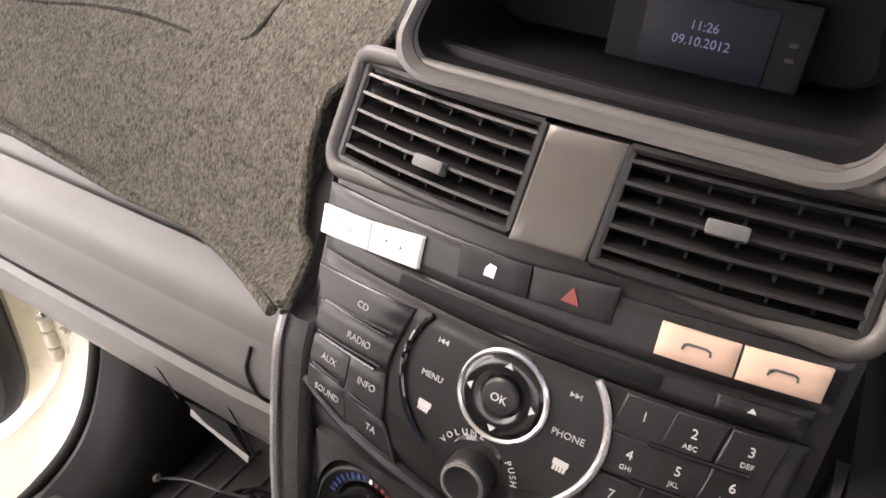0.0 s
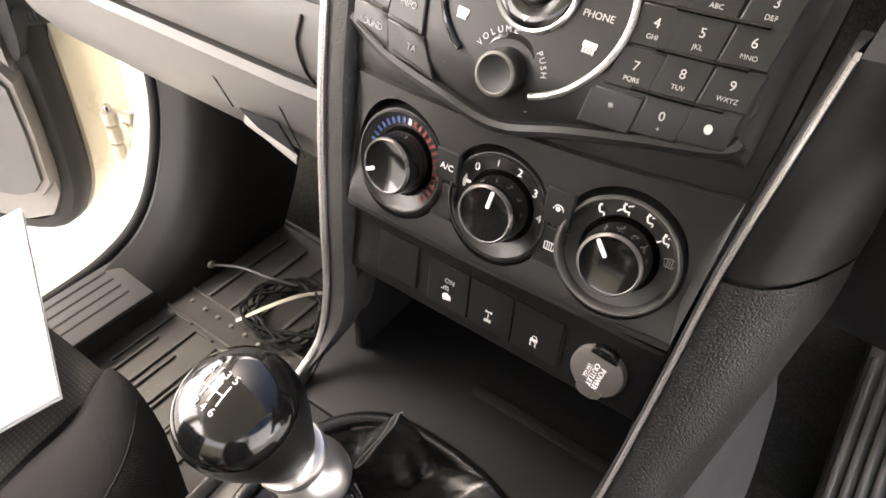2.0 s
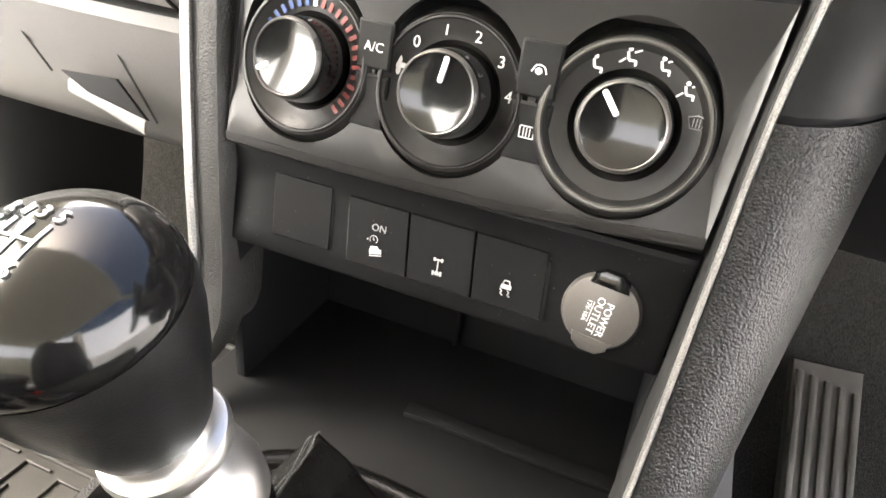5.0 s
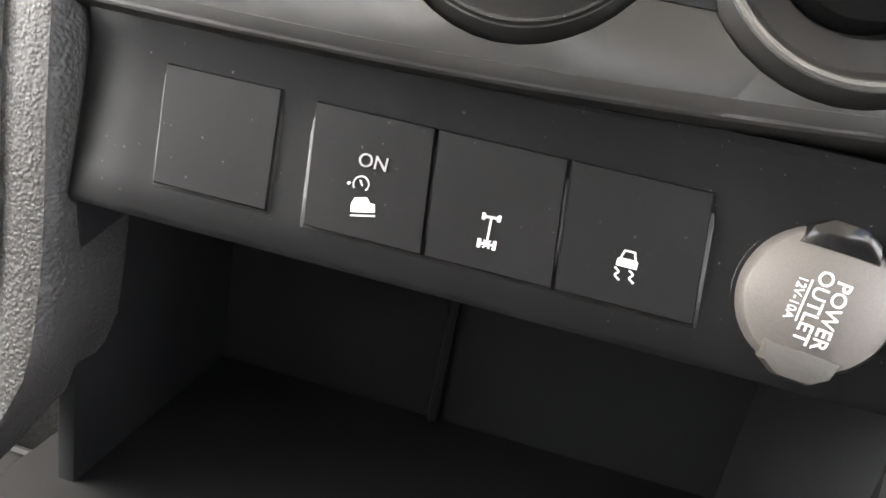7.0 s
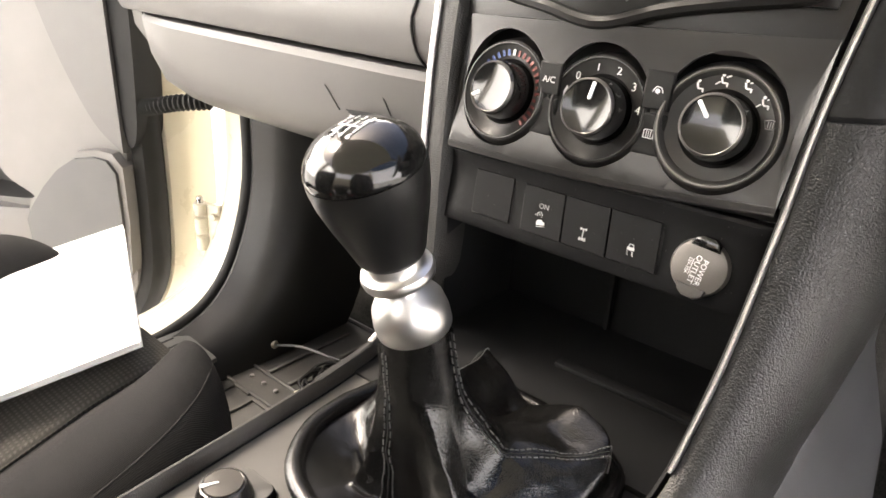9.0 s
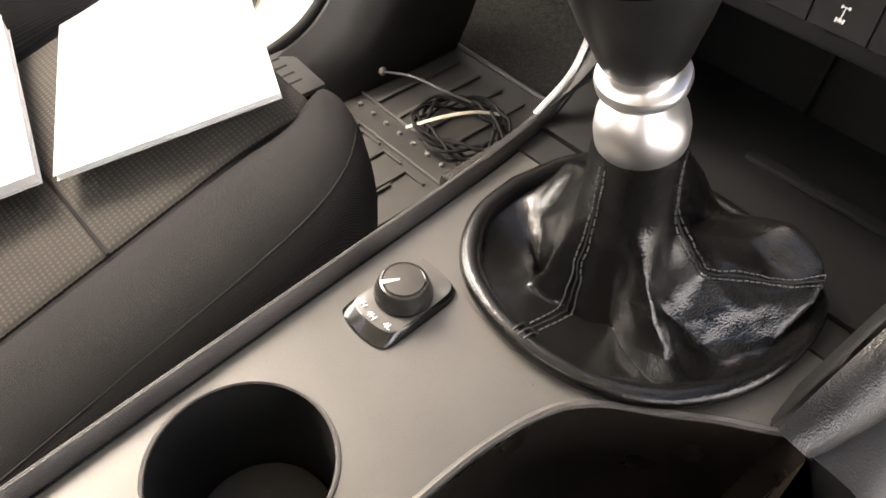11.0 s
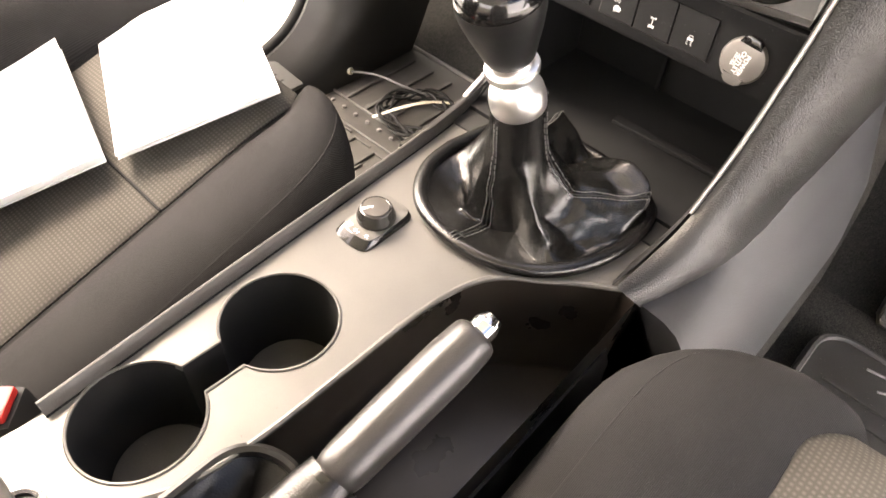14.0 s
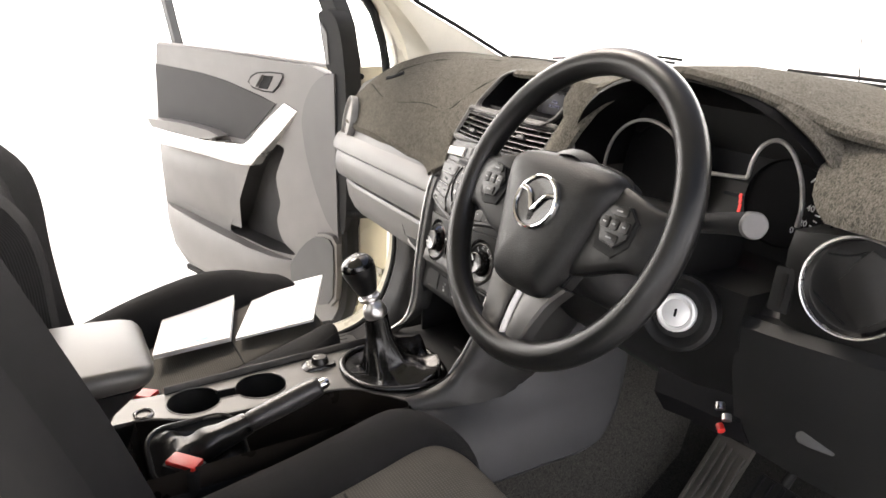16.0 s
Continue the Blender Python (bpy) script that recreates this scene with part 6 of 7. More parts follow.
part("airbag_pad", loft([pad_ring(0.985, -0.022), pad_ring(1.0, -0.004), pad_ring(0.992, 0.003), pad_ring(0.965, 0.010), pad_ring(0.91, 0.0165), pad_ring(0.82, 0.0218), pad_ring(0.66, 0.0262), pad_ring(0.45, 0.0292), pad_ring(0.22, 0.0306), pad_ring(0.06, 0.031)]), PADM, wheel, "grained airbag pad")
part("pad_gap", tube(pad_ring(1.004, -0.004), 0.0022, 6, loop=True), DEEP, wheel, "dark gap round the pad")
for s in (-1, 1):
    # spoke that swells from behind the pad to the rim
    rows_s = [(0.060, 0.046, -0.062, 0.004), (0.090, 0.046, -0.052, 0.008), (0.112, 0.041, -0.042, 0.010), (0.135, 0.035, -0.034, 0.009), (0.152, 0.034, -0.034, 0.005), (0.166, 0.042, -0.044, -0.004)]
    ring_s = []
    for x, y1, y0, z in rows_s:
        m = (y0 + y1) / 2
        h = (y1 - y0) / 2
        ring_s.append([WM @ Vector((s * x, m + h * math.cos(a), z - 0.008 + (0.011 if math.sin(a) > 0 else 0.020) * (abs(math.sin(a)) ** 0.6) * (1 if math.sin(a) > 0 else -1))) for a in np.linspace(0, 2 * math.pi, 28, endpoint=False)])
    part("spoke", loft([list(r) for r in zip(*[smooth_path(c, 18) for c in zip(*ring_s)])]), BLACK, wheel)
    hexo = [(-0.024, 0.004), (-0.014, 0.021), (0.010, 0.024), (0.024, 0.012), (0.022, -0.010), (0.008, -0.023), (-0.014, -0.020)]
    hexo = [(s * x * 0.92 + s * 0.108, y * 0.92 + 0.004) for x, y in hexo]
    part("button_recess", prism([((x - s * 0.108) * 1.28 + s * 0.106, (y - 0.004) * 1.25 - 0.001) for x, y in (hexo if s > 0 else hexo[::-1])][::-1], 0.004, WM @ pose(0, 0, 0.0095), 0.0018), MATT, wheel, "dark recess round the spoke buttons")
    pod = part("button_pod", prism((hexo if s > 0 else hexo[::-1])[::-1], 0.004, WM @ pose(0, 0, 0.0125), 0.0016), SATIN, wheel, "control buttons on the spoke")
    for bx, by, bw, bh in ((0, 0.015, 0.024, 0.009), (-0.0135, 0.001, 0.012, 0.012), (0.0135, 0.001, 0.012, 0.012), (0, -0.013, 0.022, 0.009), (0, 0.001, 0.011, 0.011)):
        part("button", prism(rounded(bw, bh, 0.003, 3, s * 0.108 + bx, by + 0.004), 0.0022, WM @ pose(0, 0, 0.0160), 0.0007), SATIN, pod)
        part("legend", prism(rounded(bw * 0.36, 0.0016, 0.0004, 1, s * 0.108 + bx, by + 0.004), 0.0003, WM @ pose(0, 0, 0.0181)), GREYPRINT, pod)
# lower spoke: two satin legs either side of a raised ridge
leg_keys = [(-0.078, 0.066, 0.0), (-0.100, 0.054, 0.004), (-0.125, 0.046, 0.006), (-0.150, 0.040, 0.005), (-0.172, 0.040, 0.000)]
for s in (-1, 1):
    rings = []
    for y, w, z in leg_keys:
        inner = 0.004 if s < 0 else 0.011
        rings.append([WM @ Vector((s * x, y, zz)) for x, zz in ((w, z - 0.016), (w, z - 0.002), (w - 0.003, z + 0.001), (inner + 0.006, z + 0.0015), (inner, z - 0.001), (inner, z - 0.016))])
    part("spoke_leg", loft([list(r) for r in zip(*[smooth_path(c, 16) for c in zip(*rings)])]), SPOKEM, wheel, "dark satin spoke trim")
# ridge in silver strip material, painting in the thin highlight along it
part("spoke_ridge", loft([list(r) for r in zip(*[smooth_path(c, 16) for c in zip(*[[WM @ Vector((0.004 + dx, y, z + dz)) for dx, dz in ((-0.0075, -0.010), (-0.0014, 0.0020), (0.0002, 0.0030), (0.0018, 0.0016), (0.0072, -0.010))] for y, w, z in leg_keys])])]), STRIPM, wheel, "thin lower spoke ridge, silvered to carry its highlight")
ring_o = np.linspace(0, 2 * math.pi, 64, endpoint=False)
part("badge_plate", prism([(0.0335 * math.cos(a), 0.0295 * math.sin(a) - 0.003) for a in ring_o], 0.002, WM @ pose(0, 0, 0.0290), 0.0005), GLOSS, wheel, "dark plate of the badge")
badge = part("badge_ring", loft([[WM @ Vector((r * 1.13 * math.cos(a), r * math.sin(a) - 0.003, z)) for r, z in ((0.0318, 0.0290), (0.0312, 0.0330), (0.0296, 0.0342), (0.0276, 0.0335), (0.0268, 0.0290))] for a in ring_o], loop=True), CHROME, wheel, "plain chrome oval badge")
part("badge_wing", tube([WM @ Vector((x, y - 0.003, 0.0325)) for x, y in ((-0.029, 0.012), (-0.015, 0.009), (-0.006, -0.002), (0.0, -0.010), (0.006, -0.002), (0.015, 0.009), (0.029, 0.012))], 0.0028, 8, 40), CHROME, badge)
g = WM @ pose(0, -0.060, 0.0262)
part("airbag_mark", join(*[prism(rounded(w, 0.0022, 0.0005, 1), 0.0004, g @ pose(0, y, 0)) for w, y in ((0.016, 0.005), (0.022, 0), (0.018, -0.005))]), BLACK, wheel)
# column
col = thing("steering_column", "black steering column shroud with ignition lock and wiper stalk", "steering column", at=(0.37, 0.02, 0.6))
part("shroud", loft([[WM @ Vector((x, y, z)) for x, y in rounded(w, h, 0.03, 5, 0, oy)] for w, h, z, oy in ((0.11, 0.10, -0.015, -0.01), (0.15, 0.12, -0.05, -0.02), (0.17, 0.13, -0.10, -0.02), (0.18, 0.14, -0.22, 0.0))]), BLACK, col)
part("hub_boss", revolve([(0.06, -0.03), (0.07, 0.0), (0.06, 0.012)], WM), BLACK, col)
f = pose(0.478, 0.008, 0.560, 72, 0, 22)
part("lock_bezel", revolve([(0.044, -0.02), (0.043, 0.0), (0.039, 0.004), (0.033, 0.002), (0.028, -0.004), (0, -0.004)], f, 40), BLACK, col)
part("ignition_lock", revolve([(0.0215, -0.006), (0.0215, 0.004), (0.0195, 0.006), (0.0165, 0.005), (0.0155, 0.003), (0.013, 0.0045), (0, 0.0048)], f, 40), LOCKM, col, "bright silver ignition lock")
part("key_slot", prism(rounded(0.0028, 0.009, 0.001, 2), 0.0006, f @ pose(0, 0, 0.0047)), DEEP, col)
part("stalk", tube([(0.455, -0.01, 0.655), (0.50, -0.01, 0.672), (0.535, -0.008, 0.682), (0.556, -0.006, 0.686)], [0.009, 0.0100, 0.0110, 0.0122], 16, 20), MATT, col, "wiper stalk")
part("stalk_end", revolve([(0.0128, -0.010), (0.0134, 0.004), (0.0118, 0.007), (0, 0.008)], pose(0.562, -0.006, 0.687, 0, 78, -35), 32), GREY, col, "round grey stalk end")
part("left_stalk", tube([(0.285, -0.01, 0.650), (0.24, -0.012, 0.662), (0.205, -0.012, 0.668)], [0.007, 0.009, 0.011], 14, 16), BLACK, col)

# ---- seats ----
def seat(name, label, tall=False):
    t = thing(name, label, "car seat", group="front seats", at=(0.375, -0.4, 0))
    c = 0.375
    def zc(y):
        if tall:
            return float(np.interp(y, (-0.62, -0.45, -0.30, -0.19, -0.1), (0.240, 0.256, 0.284, 0.314, 0.314)))
        return 0.266 + 0.29 * (y + 0.167)
    prof = [(-0.62, 0.0, 0.9), (-0.56, 0.0, 0.95), (-0.45, 0.0, 1.0), (-0.33, 0.0, 1.0), (-0.25, 0.0, 1.0), (-0.205, 0.0, 0.985), (-0.172, -0.003, 0.93), (-0.148, -0.010, 0.84), (-0.128, -0.024, 0.72), (-0.116, -0.045, 0.62), (-0.112, -0.085, 0.58), (-0.12, -0.14, 0.57)]
    rings = []
    for y, dz, w in prof:
        z = zc(max(y, -0.62)) + dz
        hw = 0.240 * w
        rings.append([(c - hw * 0.96, y, 0.06), (c - hw, y, z - 0.055), (c - hw * 0.985, y, z - 0.02), (c - hw * 0.91, y, z + 0.006), (c - hw * 0.80, y, z + 0.017), (c - hw * 0.66, y, z + 0.013), (c - min(hw * 0.57, 0.127), y, z - 0.004), (c - min(hw * 0.52, 0.113), y, z - 0.013),
                      (c - hw * 0.2, y, z - 0.010), (c + hw * 0.2, y, z - 0.010), (c + min(hw * 0.52, 0.113), y, z - 0.013), (c + min(hw * 0.57, 0.127), y, z - 0.004), (c + hw * 0.66, y, z + 0.013), (c + hw * 0.80, y, z + 0.017), (c + hw * 0.91, y, z + 0.006), (c + hw * 0.985, y, z - 0.02), (c + hw, y, z - 0.055), (c + hw * 0.96, y, 0.06)])
    if not tall:
        # the outboard bolster stands higher than the one beside the console
        for r in rings:
            up = float(np.interp(r[0][1], (-0.62, -0.38, -0.283, -0.18, -0.1), (0.058, 0.068, 0.054, 0.0, 0.0)))
            for i, k in ((1, 0.8), (2, 0.95), (3, 1.0), (4, 1.0), (5, 0.85), (6, 0.35)):
                r[i] = (r[i][0], r[i][1], r[i][2] + up * k)
    cols = list(zip(*rings))
    cols = [smooth_path(col, 28) for col in cols]
    fine = [list(r) for r in zip(*cols)]
    fine = [list(smooth_path(r, 52)) for r in fine]
    part("cushion", loft(fine), CLOTH, t, "black ribbed cloth cushion bolsters")
    # lighter insert panel
    ins = []
    for y, dz, w in prof[1:10]:
        z = zc(y) + dz
        hw = min(0.134, 0.240 * w * 0.62) if tall else min(0.114, 0.240 * w * 0.55)
        ins.append([(c - hw, y, z - 0.011), (c - hw * 0.96, y, z - 0.0075), (c - hw * 0.45, y, z - 0.0045), (c + hw * 0.45, y, z - 0.0045), (c + hw * 0.96, y, z - 0.0075), (c + hw, y, z - 0.011), (c + hw, y, z - 0.03), (c - hw, y, z - 0.03)])
    cols = [smooth_path(col, 24) for col in zip(*ins)]
    part("seat_insert", loft([list(r) for r in zip(*cols)]), NET, t, "grey net cloth insert")
    part("insert_seam", tube([(c + 0.118 * v, -0.305, zc(-0.305) - 0.0066 + 0.0026 * (1 - v * v)) for v in np.linspace(-1, 1, 15)], 0.0016, 6), MATT, t, "stitched seam across the insert")
    for s in (-1, 1):
        lift = [float(np.interp(y, (-0.62, -0.38, -0.283, -0.18, -0.1), (0.058, 0.068, 0.054, 0.0, 0.0))) if s < 0 and not tall else 0.0 for y, dz, w in prof]
        part("seam", tube([(c + s * 0.240 * 0.885 * w, y, zc(y) + dz + 0.0092 + up) for (y, dz, w), up in list(zip(prof, lift))[1:9]], 0.0010, 6, 50), MATT, t)
    # backrest
    back = []
    upright = ((0.16, -0.530, 0.225, 0.10), (0.26, -0.550, 0.236, 0.12), (0.40, -0.592, 0.240, 0.13), (0.56, -0.648, 0.240, 0.13), (0.70, -0.697, 0.230, 0.12), (0.79, -0.735, 0.205, 0.11), (0.83, -0.752, 0.16, 0.08))
    reclined = ((0.16, -0.600, 0.225, 0.10), (0.26, -0.625, 0.236, 0.12), (0.40, -0.638, 0.240, 0.13), (0.50, -0.641, 0.240, 0.13), (0.57, -0.657, 0.238, 0.13), (0.63, -0.705, 0.225, 0.12), (0.70, -0.770, 0.20, 0.11), (0.76, -0.830, 0.16, 0.08))
    for z, y, hw, d in (upright if tall else reclined):
        back.append([(c - hw, y - 0.02, z), (c - hw * 0.94, y + 0.030, z), (c - hw * 0.80, y + 0.040, z), (c - hw * 0.62, y + 0.020, z), (c - hw * 0.5, y, z), (c, y - 0.006, z), (c + hw * 0.5, y, z), (c + hw * 0.62, y + 0.020, z), (c + hw * 0.80, y + 0.040, z), (c + hw * 0.94, y + 0.030, z), (c + hw, y - 0.02, z), (c + hw * 0.9, y - d, z), (c - hw * 0.9, y - d, z)])
    cols = [smooth_path(col, 22) for col in zip(*back)]
    part("backrest", loft([list(r) for r in zip(*cols)]), CLOTH, t, "black cloth backrest")
    part("base", box(0.40, 0.42, 0.10, pose(c, -0.36, 0.055), 0.01), MATT, t)
    return t
seat("seat_unit", "black cloth driver's seat with grey net insert", tall=True)
pseat = seat("seat_unit", "black cloth passenger seat with grey net insert and booklets on it")
pseat.matrix_basis = Matrix.Translation((-0.375, -0.4, 0))

# seat belt buckles
def buckle(x, y, z, lean):
    b = thing("seat_belt_buckle", "black seat belt buckle with red release button", "seat belt buckle", group="seat belt buckles", at=(x, y, z))
    f = pose(x, y, z, 0, lean, 45)
    part("housing", box(0.052, 0.032, 0.095, f @ pose(0, 0, -0.051), 0.005), MATT, b)
    part("release_button", box(0.044, 0.024, 0.008, f @ pose(0, 0, -0.002), 0.002), RED, b, "red release button")
    part("stalk", box(0.030, 0.006, 0.14, f @ pose(0, 0, -0.15), 0.002), MATT, b)
buckle(0.101, -0.474, 0.284, 4)
buckle(-0.136, -0.497, 0.270, -4)

# ---- booklets on the passenger seat ----
def booklet(bl, br, tr, thick, label):
    bl, br, tr = Vector(bl), Vector(br), Vector(tr)
    ax = (br - bl).normalized()
    n = ax.cross(tr - br).normalized()
    ay = n.cross(ax)
    m = Matrix((ax, ay, n)).transposed().to_4x4()
    m.translation = bl
    b = thing("booklet", label, "booklet", group="booklets on the seat", at=tuple(bl))
    w, h = (br - bl).length, (tr - br).length
    part("page_block", box(w - 0.002, h - 0.002, thick * 0.8, m @ pose(w / 2, h / 2, -thick / 2), 0.0008), PAPER, b)
    part("cover", join(box(w, h, 0.0006, m @ pose(w / 2, h / 2, -0.0003)), box(w, h, 0.0006, m @ pose(w / 2, h / 2, -thick + 0.0003))), PAPER, b)
    for i, (k, dx) in enumerate(((0.62, 0), (0.55, 0.03), (0.34, 0.1))):
        part("printed_bar", prism(rounded(w * k, 0.004, 0.001, 1), 0.0002, m @ pose(w * (0.60 + dx), 0.011 + 0.006 * i, 0.0001)), CYAN, b, "pale cyan printed bar")
booklet((-0.318, -0.305, 0.245), (-0.255, -0.165, 0.284), (-0.498, -0.092, 0.272), 0.005, "white A5 booklet with cyan print lying on the seat")
booklet((-0.372, -0.455, 0.217), (-0.328, -0.313, 0.245), (-0.528, -0.246, 0.262), 0.010, "thick white A5 booklet lying on the seat")

# ---- floor ----
floor = tagged(part("floor", box(1.5, 2.0, 0.03, pose(0, -0.3, -0.02)), CARPET), "dark grey carpeted car floor", "floor", kind="structure")
tagged(part("firewall", loft([[(x, 0.28, -0.02), (x, 0.42, 0.06), (x, 0.56, 0.30), (x, 0.62, 0.5), (x, 0.62, 0.75), (x, 0.66, 0.75), (x, 0.66, -0.02)] for x in (-0.78, 0, 0.78)]), LINING), "carpeted firewall under the dashboard", "firewall", kind="structure")


def rubber_mat(name, x0, x1, y0, y1, label):
    t = thing(name, label, "floor mat", group="floor mats", at=((x0 + x1) / 2, (y0 + y1) / 2, 0))
    part("sheet", prism(rounded(x1 - x0, y1 - y0, 0.04, 5, (x0 + x1) / 2, (y0 + y1) / 2), 0.008, pose(0, 0, 0.0), 0.002), RUBBER, t)
    part("border", tube([(x, y, 0.009) for x, y in rounded(x1 - x0 - 0.012, y1 - y0 - 0.012, 0.036, 5, (x0 + x1) / 2, (y0 + y1) / 2)], 0.004, 6, loop=True), RUBBER, t)
    return t
pm = rubber_mat("floor_mat", -0.575, -0.165, -0.30, 0.30, "black ribbed rubber mat in the passenger footwell")

# ribs, dots and border lines of the passenger's rubber mat
for i in range(9):
    x = -0.535 + 0.042 * i
    part("rib", box(0.006, 0.15, 0.004, pose(x, 0.19, 0.0095), 0.0015), RUBBER, pm)
    part("rib", box(0.004, 0.24 - 0.012 * (i % 3), 0.004, pose(x + 0.006, -0.09, 0.0095), 0.0015), RUBBER, pm)
for i in range(4):
    x, y = -0.50 + 0.045 * i, 0.066 - 0.004 * i
    part("rib", join(box(0.004, 0.10 + 0.02 * i, 0.004, pose(x - 0.002, y - 0.05 - 0.01 * i, 0.0095), 0.0015), box(0.034, 0.004, 0.004, pose(x + 0.013, y, 0.0095), 0.0015)), RUBBER, pm)
for i in range(14):
    part("stud", revolve([(0.0035, 0), (0.003, 0.003), (0, 0.004)], pose(-0.53 + 0.026 * i, 0.095, 0.008), 8), LIGHTGREY, pm)
part("rib_frame", tube([(-0.545, 0.07, 0.010), (-0.19, 0.07, 0.010)], 0.0025, 6), RUBBER, pm)
part("rib_frame", tube([(-0.545, 0.112, 0.010), (-0.19, 0.112, 0.010)], 0.0025, 6), RUBBER, pm)

# driver's mat and pedals
dm = rubber_mat("floor_mat", 0.235, 0.66, -0.30, 0.24, "dark ribbed mat with pale clip in the driver's footwell")
for i in range(16):
    part("rib", box(0.36, 0.006, 0.004, pose(0.447, -0.26 + 0.028 * i, 0.0095), 0.0015), RUBBER, dm)
for k, off in enumerate((0.0, -0.022)):
    part("clip_line", tube([(0.30 + 0.02 * k, 0.205 + off, 0.013), (0.335, 0.212 + off, 0.013), (0.36, 0.224 + off, 0.013), (0.385 - 0.02 * k, 0.246 + off, 0.013), (0.415 - 0.02 * k, 0.262 + off, 0.013)], 0.0018, 6, 20), LIGHTGREY, dm)


def pedal(name, x, y, z, w, h, tilt, label):
    t = thing(name, label, "pedal", group="pedals", at=(x, y, z))
    f = pose(x, y, z, tilt, 0, 0)
    part("pad", box(w, h, 0.012, f, 0.004), MATT, t)
    for i in range(4):
        part("tread", box(w * 0.08, h * 0.88, 0.006, f @ pose((i - 1.5) * w * 0.24, 0, 0.008), 0.0015), DEEP, t)
    part("arm", tube([f @ Vector((0, h * 0.3, -0.006)), (x, y + 0.10, z + 0.12), (x, y + 0.12, z + 0.26)], 0.008, 10, 12), MATT, t)
# footrest
fr = thing("footrest", "ribbed rubber footrest plate beside the tunnel", "footrest", at=(0.30, 0.33, 0))
fm = pose(0.303, 0.368, 0.060, 42, 0, 8)
part("plate", prism([(-0.034, -0.080), (-0.028, -0.092), (0.024, -0.104), (0.034, -0.096), (0.036, 0.11), (-0.034, 0.11)], 0.014, fm, 0.004), FOOTM, fr)
for i in range(5):
    part("tread", box(0.0075, 0.185, 0.006, fm @ pose(-0.027 + 0.0140 * i, 0.006 - 0.003 * i, 0.016), 0.0025), FOOTM, fr)
pedal("pedal", 0.445, 0.33, 0.16, 0.075, 0.06, 50, "black ribbed clutch pedal")
pedal("pedal", 0.545, 0.33, 0.16, 0.075, 0.06, 50, "black ribbed brake pedal")
pedal("pedal", 0.640, 0.36, 0.10, 0.05, 0.14, 55, "black ribbed accelerator pedal")

# coiled lead on the passenger mat
lead = thing("aerial_lead", "coiled black aerial lead tied with a pale tape", "cable", at=(-0.40, 0.14, 0.02))
cx, cy = -0.375, 0.155
coil = []
rl = random.Random(7)
for i in range(150):
    a = 2 * math.pi * i / 24
    r = 0.050 + 0.010 * math.sin(i * 0.71) + 0.005 * rl.random()
    coil.append((cx + r * 1.05 * math.cos(a), cy + r * 0.95 * math.sin(a), 0.018 + 0.010 * (i / 150) + 0.004 * math.sin(i * 0.9)))
part("coil", tube(coil, 0.0022, 6, 420), MATT, lead)
part("free_end", tube([(cx - 0.02, cy + 0.035, 0.03), (-0.43, 0.175, 0.035), (-0.48, 0.165, 0.034), (-0.522, 0.148, 0.027)], 0.0020, 6, 30), DARKGREY, lead)
part("plug", tube([(-0.520, 0.149, 0.028), (-0.530, 0.146, 0.026), (-0.548, 0.141, 0.022)], [0.0055, 0.0075, 0.0062], 10, 8), CREAM, lead, "pale yellow plug")
part("tape", tube([(cx - 0.045, cy - 0.055, 0.02), (cx - 0.02, cy - 0.02, 0.033), (cx + 0.0, cy + 0.02, 0.034), (cx + 0.02, cy + 0.06, 0.022)], 0.0035, 6, 16, flat=0.3), CREAM, lead, "pale tape tie")

# ---- body shell ----
def shell(name, bm, material, label, category="car body"):
    return tagged(part(name, bm, material), label, category, kind="structure")
# sill and front corner of the passenger's door opening
sill = [(-0.60, -0.9, 0.045), (-0.60, -0.4, 0.045), (-0.602, -0.05, 0.05), (-0.605, 0.06, 0.06), (-0.610, 0.125, 0.095), (-0.618, 0.170, 0.16), (-0.622, 0.195, 0.24), (-0.624, 0.200, 0.33), (-0.630, 0.205, 0.45), (-0.64, 0.215, 0.60)]
path = smooth_path(sill, 60)
rings = []
for i, q in enumerate(path):
    t = (path[min(i + 1, 59)] - path[max(i - 1, 0)]).normalized()
    inn = Vector((0, -t.z, t.y))
    inn = inn if inn.z > 0 or inn.y < 0 else -inn
    rings.append([q] + [q + Vector((dx, 0, 0)) - inn * d for dx, d in ((0.008, -0.003), (0.020, 0.002), (0.036, 0.008), (0.052, 0.015), (0.066, 0.026), (0.078, 0.042), (0.086, 0.065), (0.090, 0.10), (0.092, 0.18))] + [q - inn * 0.18])
shell("trim_1", loft(rings), KICKM, "black kick panel and sill trim", "sill trim")
plate_t = thing("sill_plate", "ribbed dark grey sill scuff plate", "sill plate", at=(-0.56, -0.02, 0.06))
part("plate", box(0.085, 0.40, 0.008, pose(-0.563, -0.145, 0.050, 0, 6, 0), 0.003), DARKGREY, plate_t)
for i in range(4):
    part("groove", box(0.003, 0.36, 0.002, pose(-0.592 + 0.016 * i, -0.145, 0.0565 - 0.0017 * i, 0, 6, 0)), MATT, plate_t)
def seal(dx, dy, r, material, name, label, sx=-0.60):
    pts = [(x + dx, y + dy * min(1, max(0, (z - 0.03) / 0.1)), z - (dy * 1.0 if z < 0.1 else dy * max(0, 1 - (z - 0.1) / 0.1))) for x, y, z in sill] + [(-0.655 + dx, 0.225 + dy, 0.66)]
    return shell(name, tube(pts, r, 10, 80), material, label, "door seal")
seal(-0.012, 0.004, 0.010, MATT, "trim_2", "black rubber door seal")
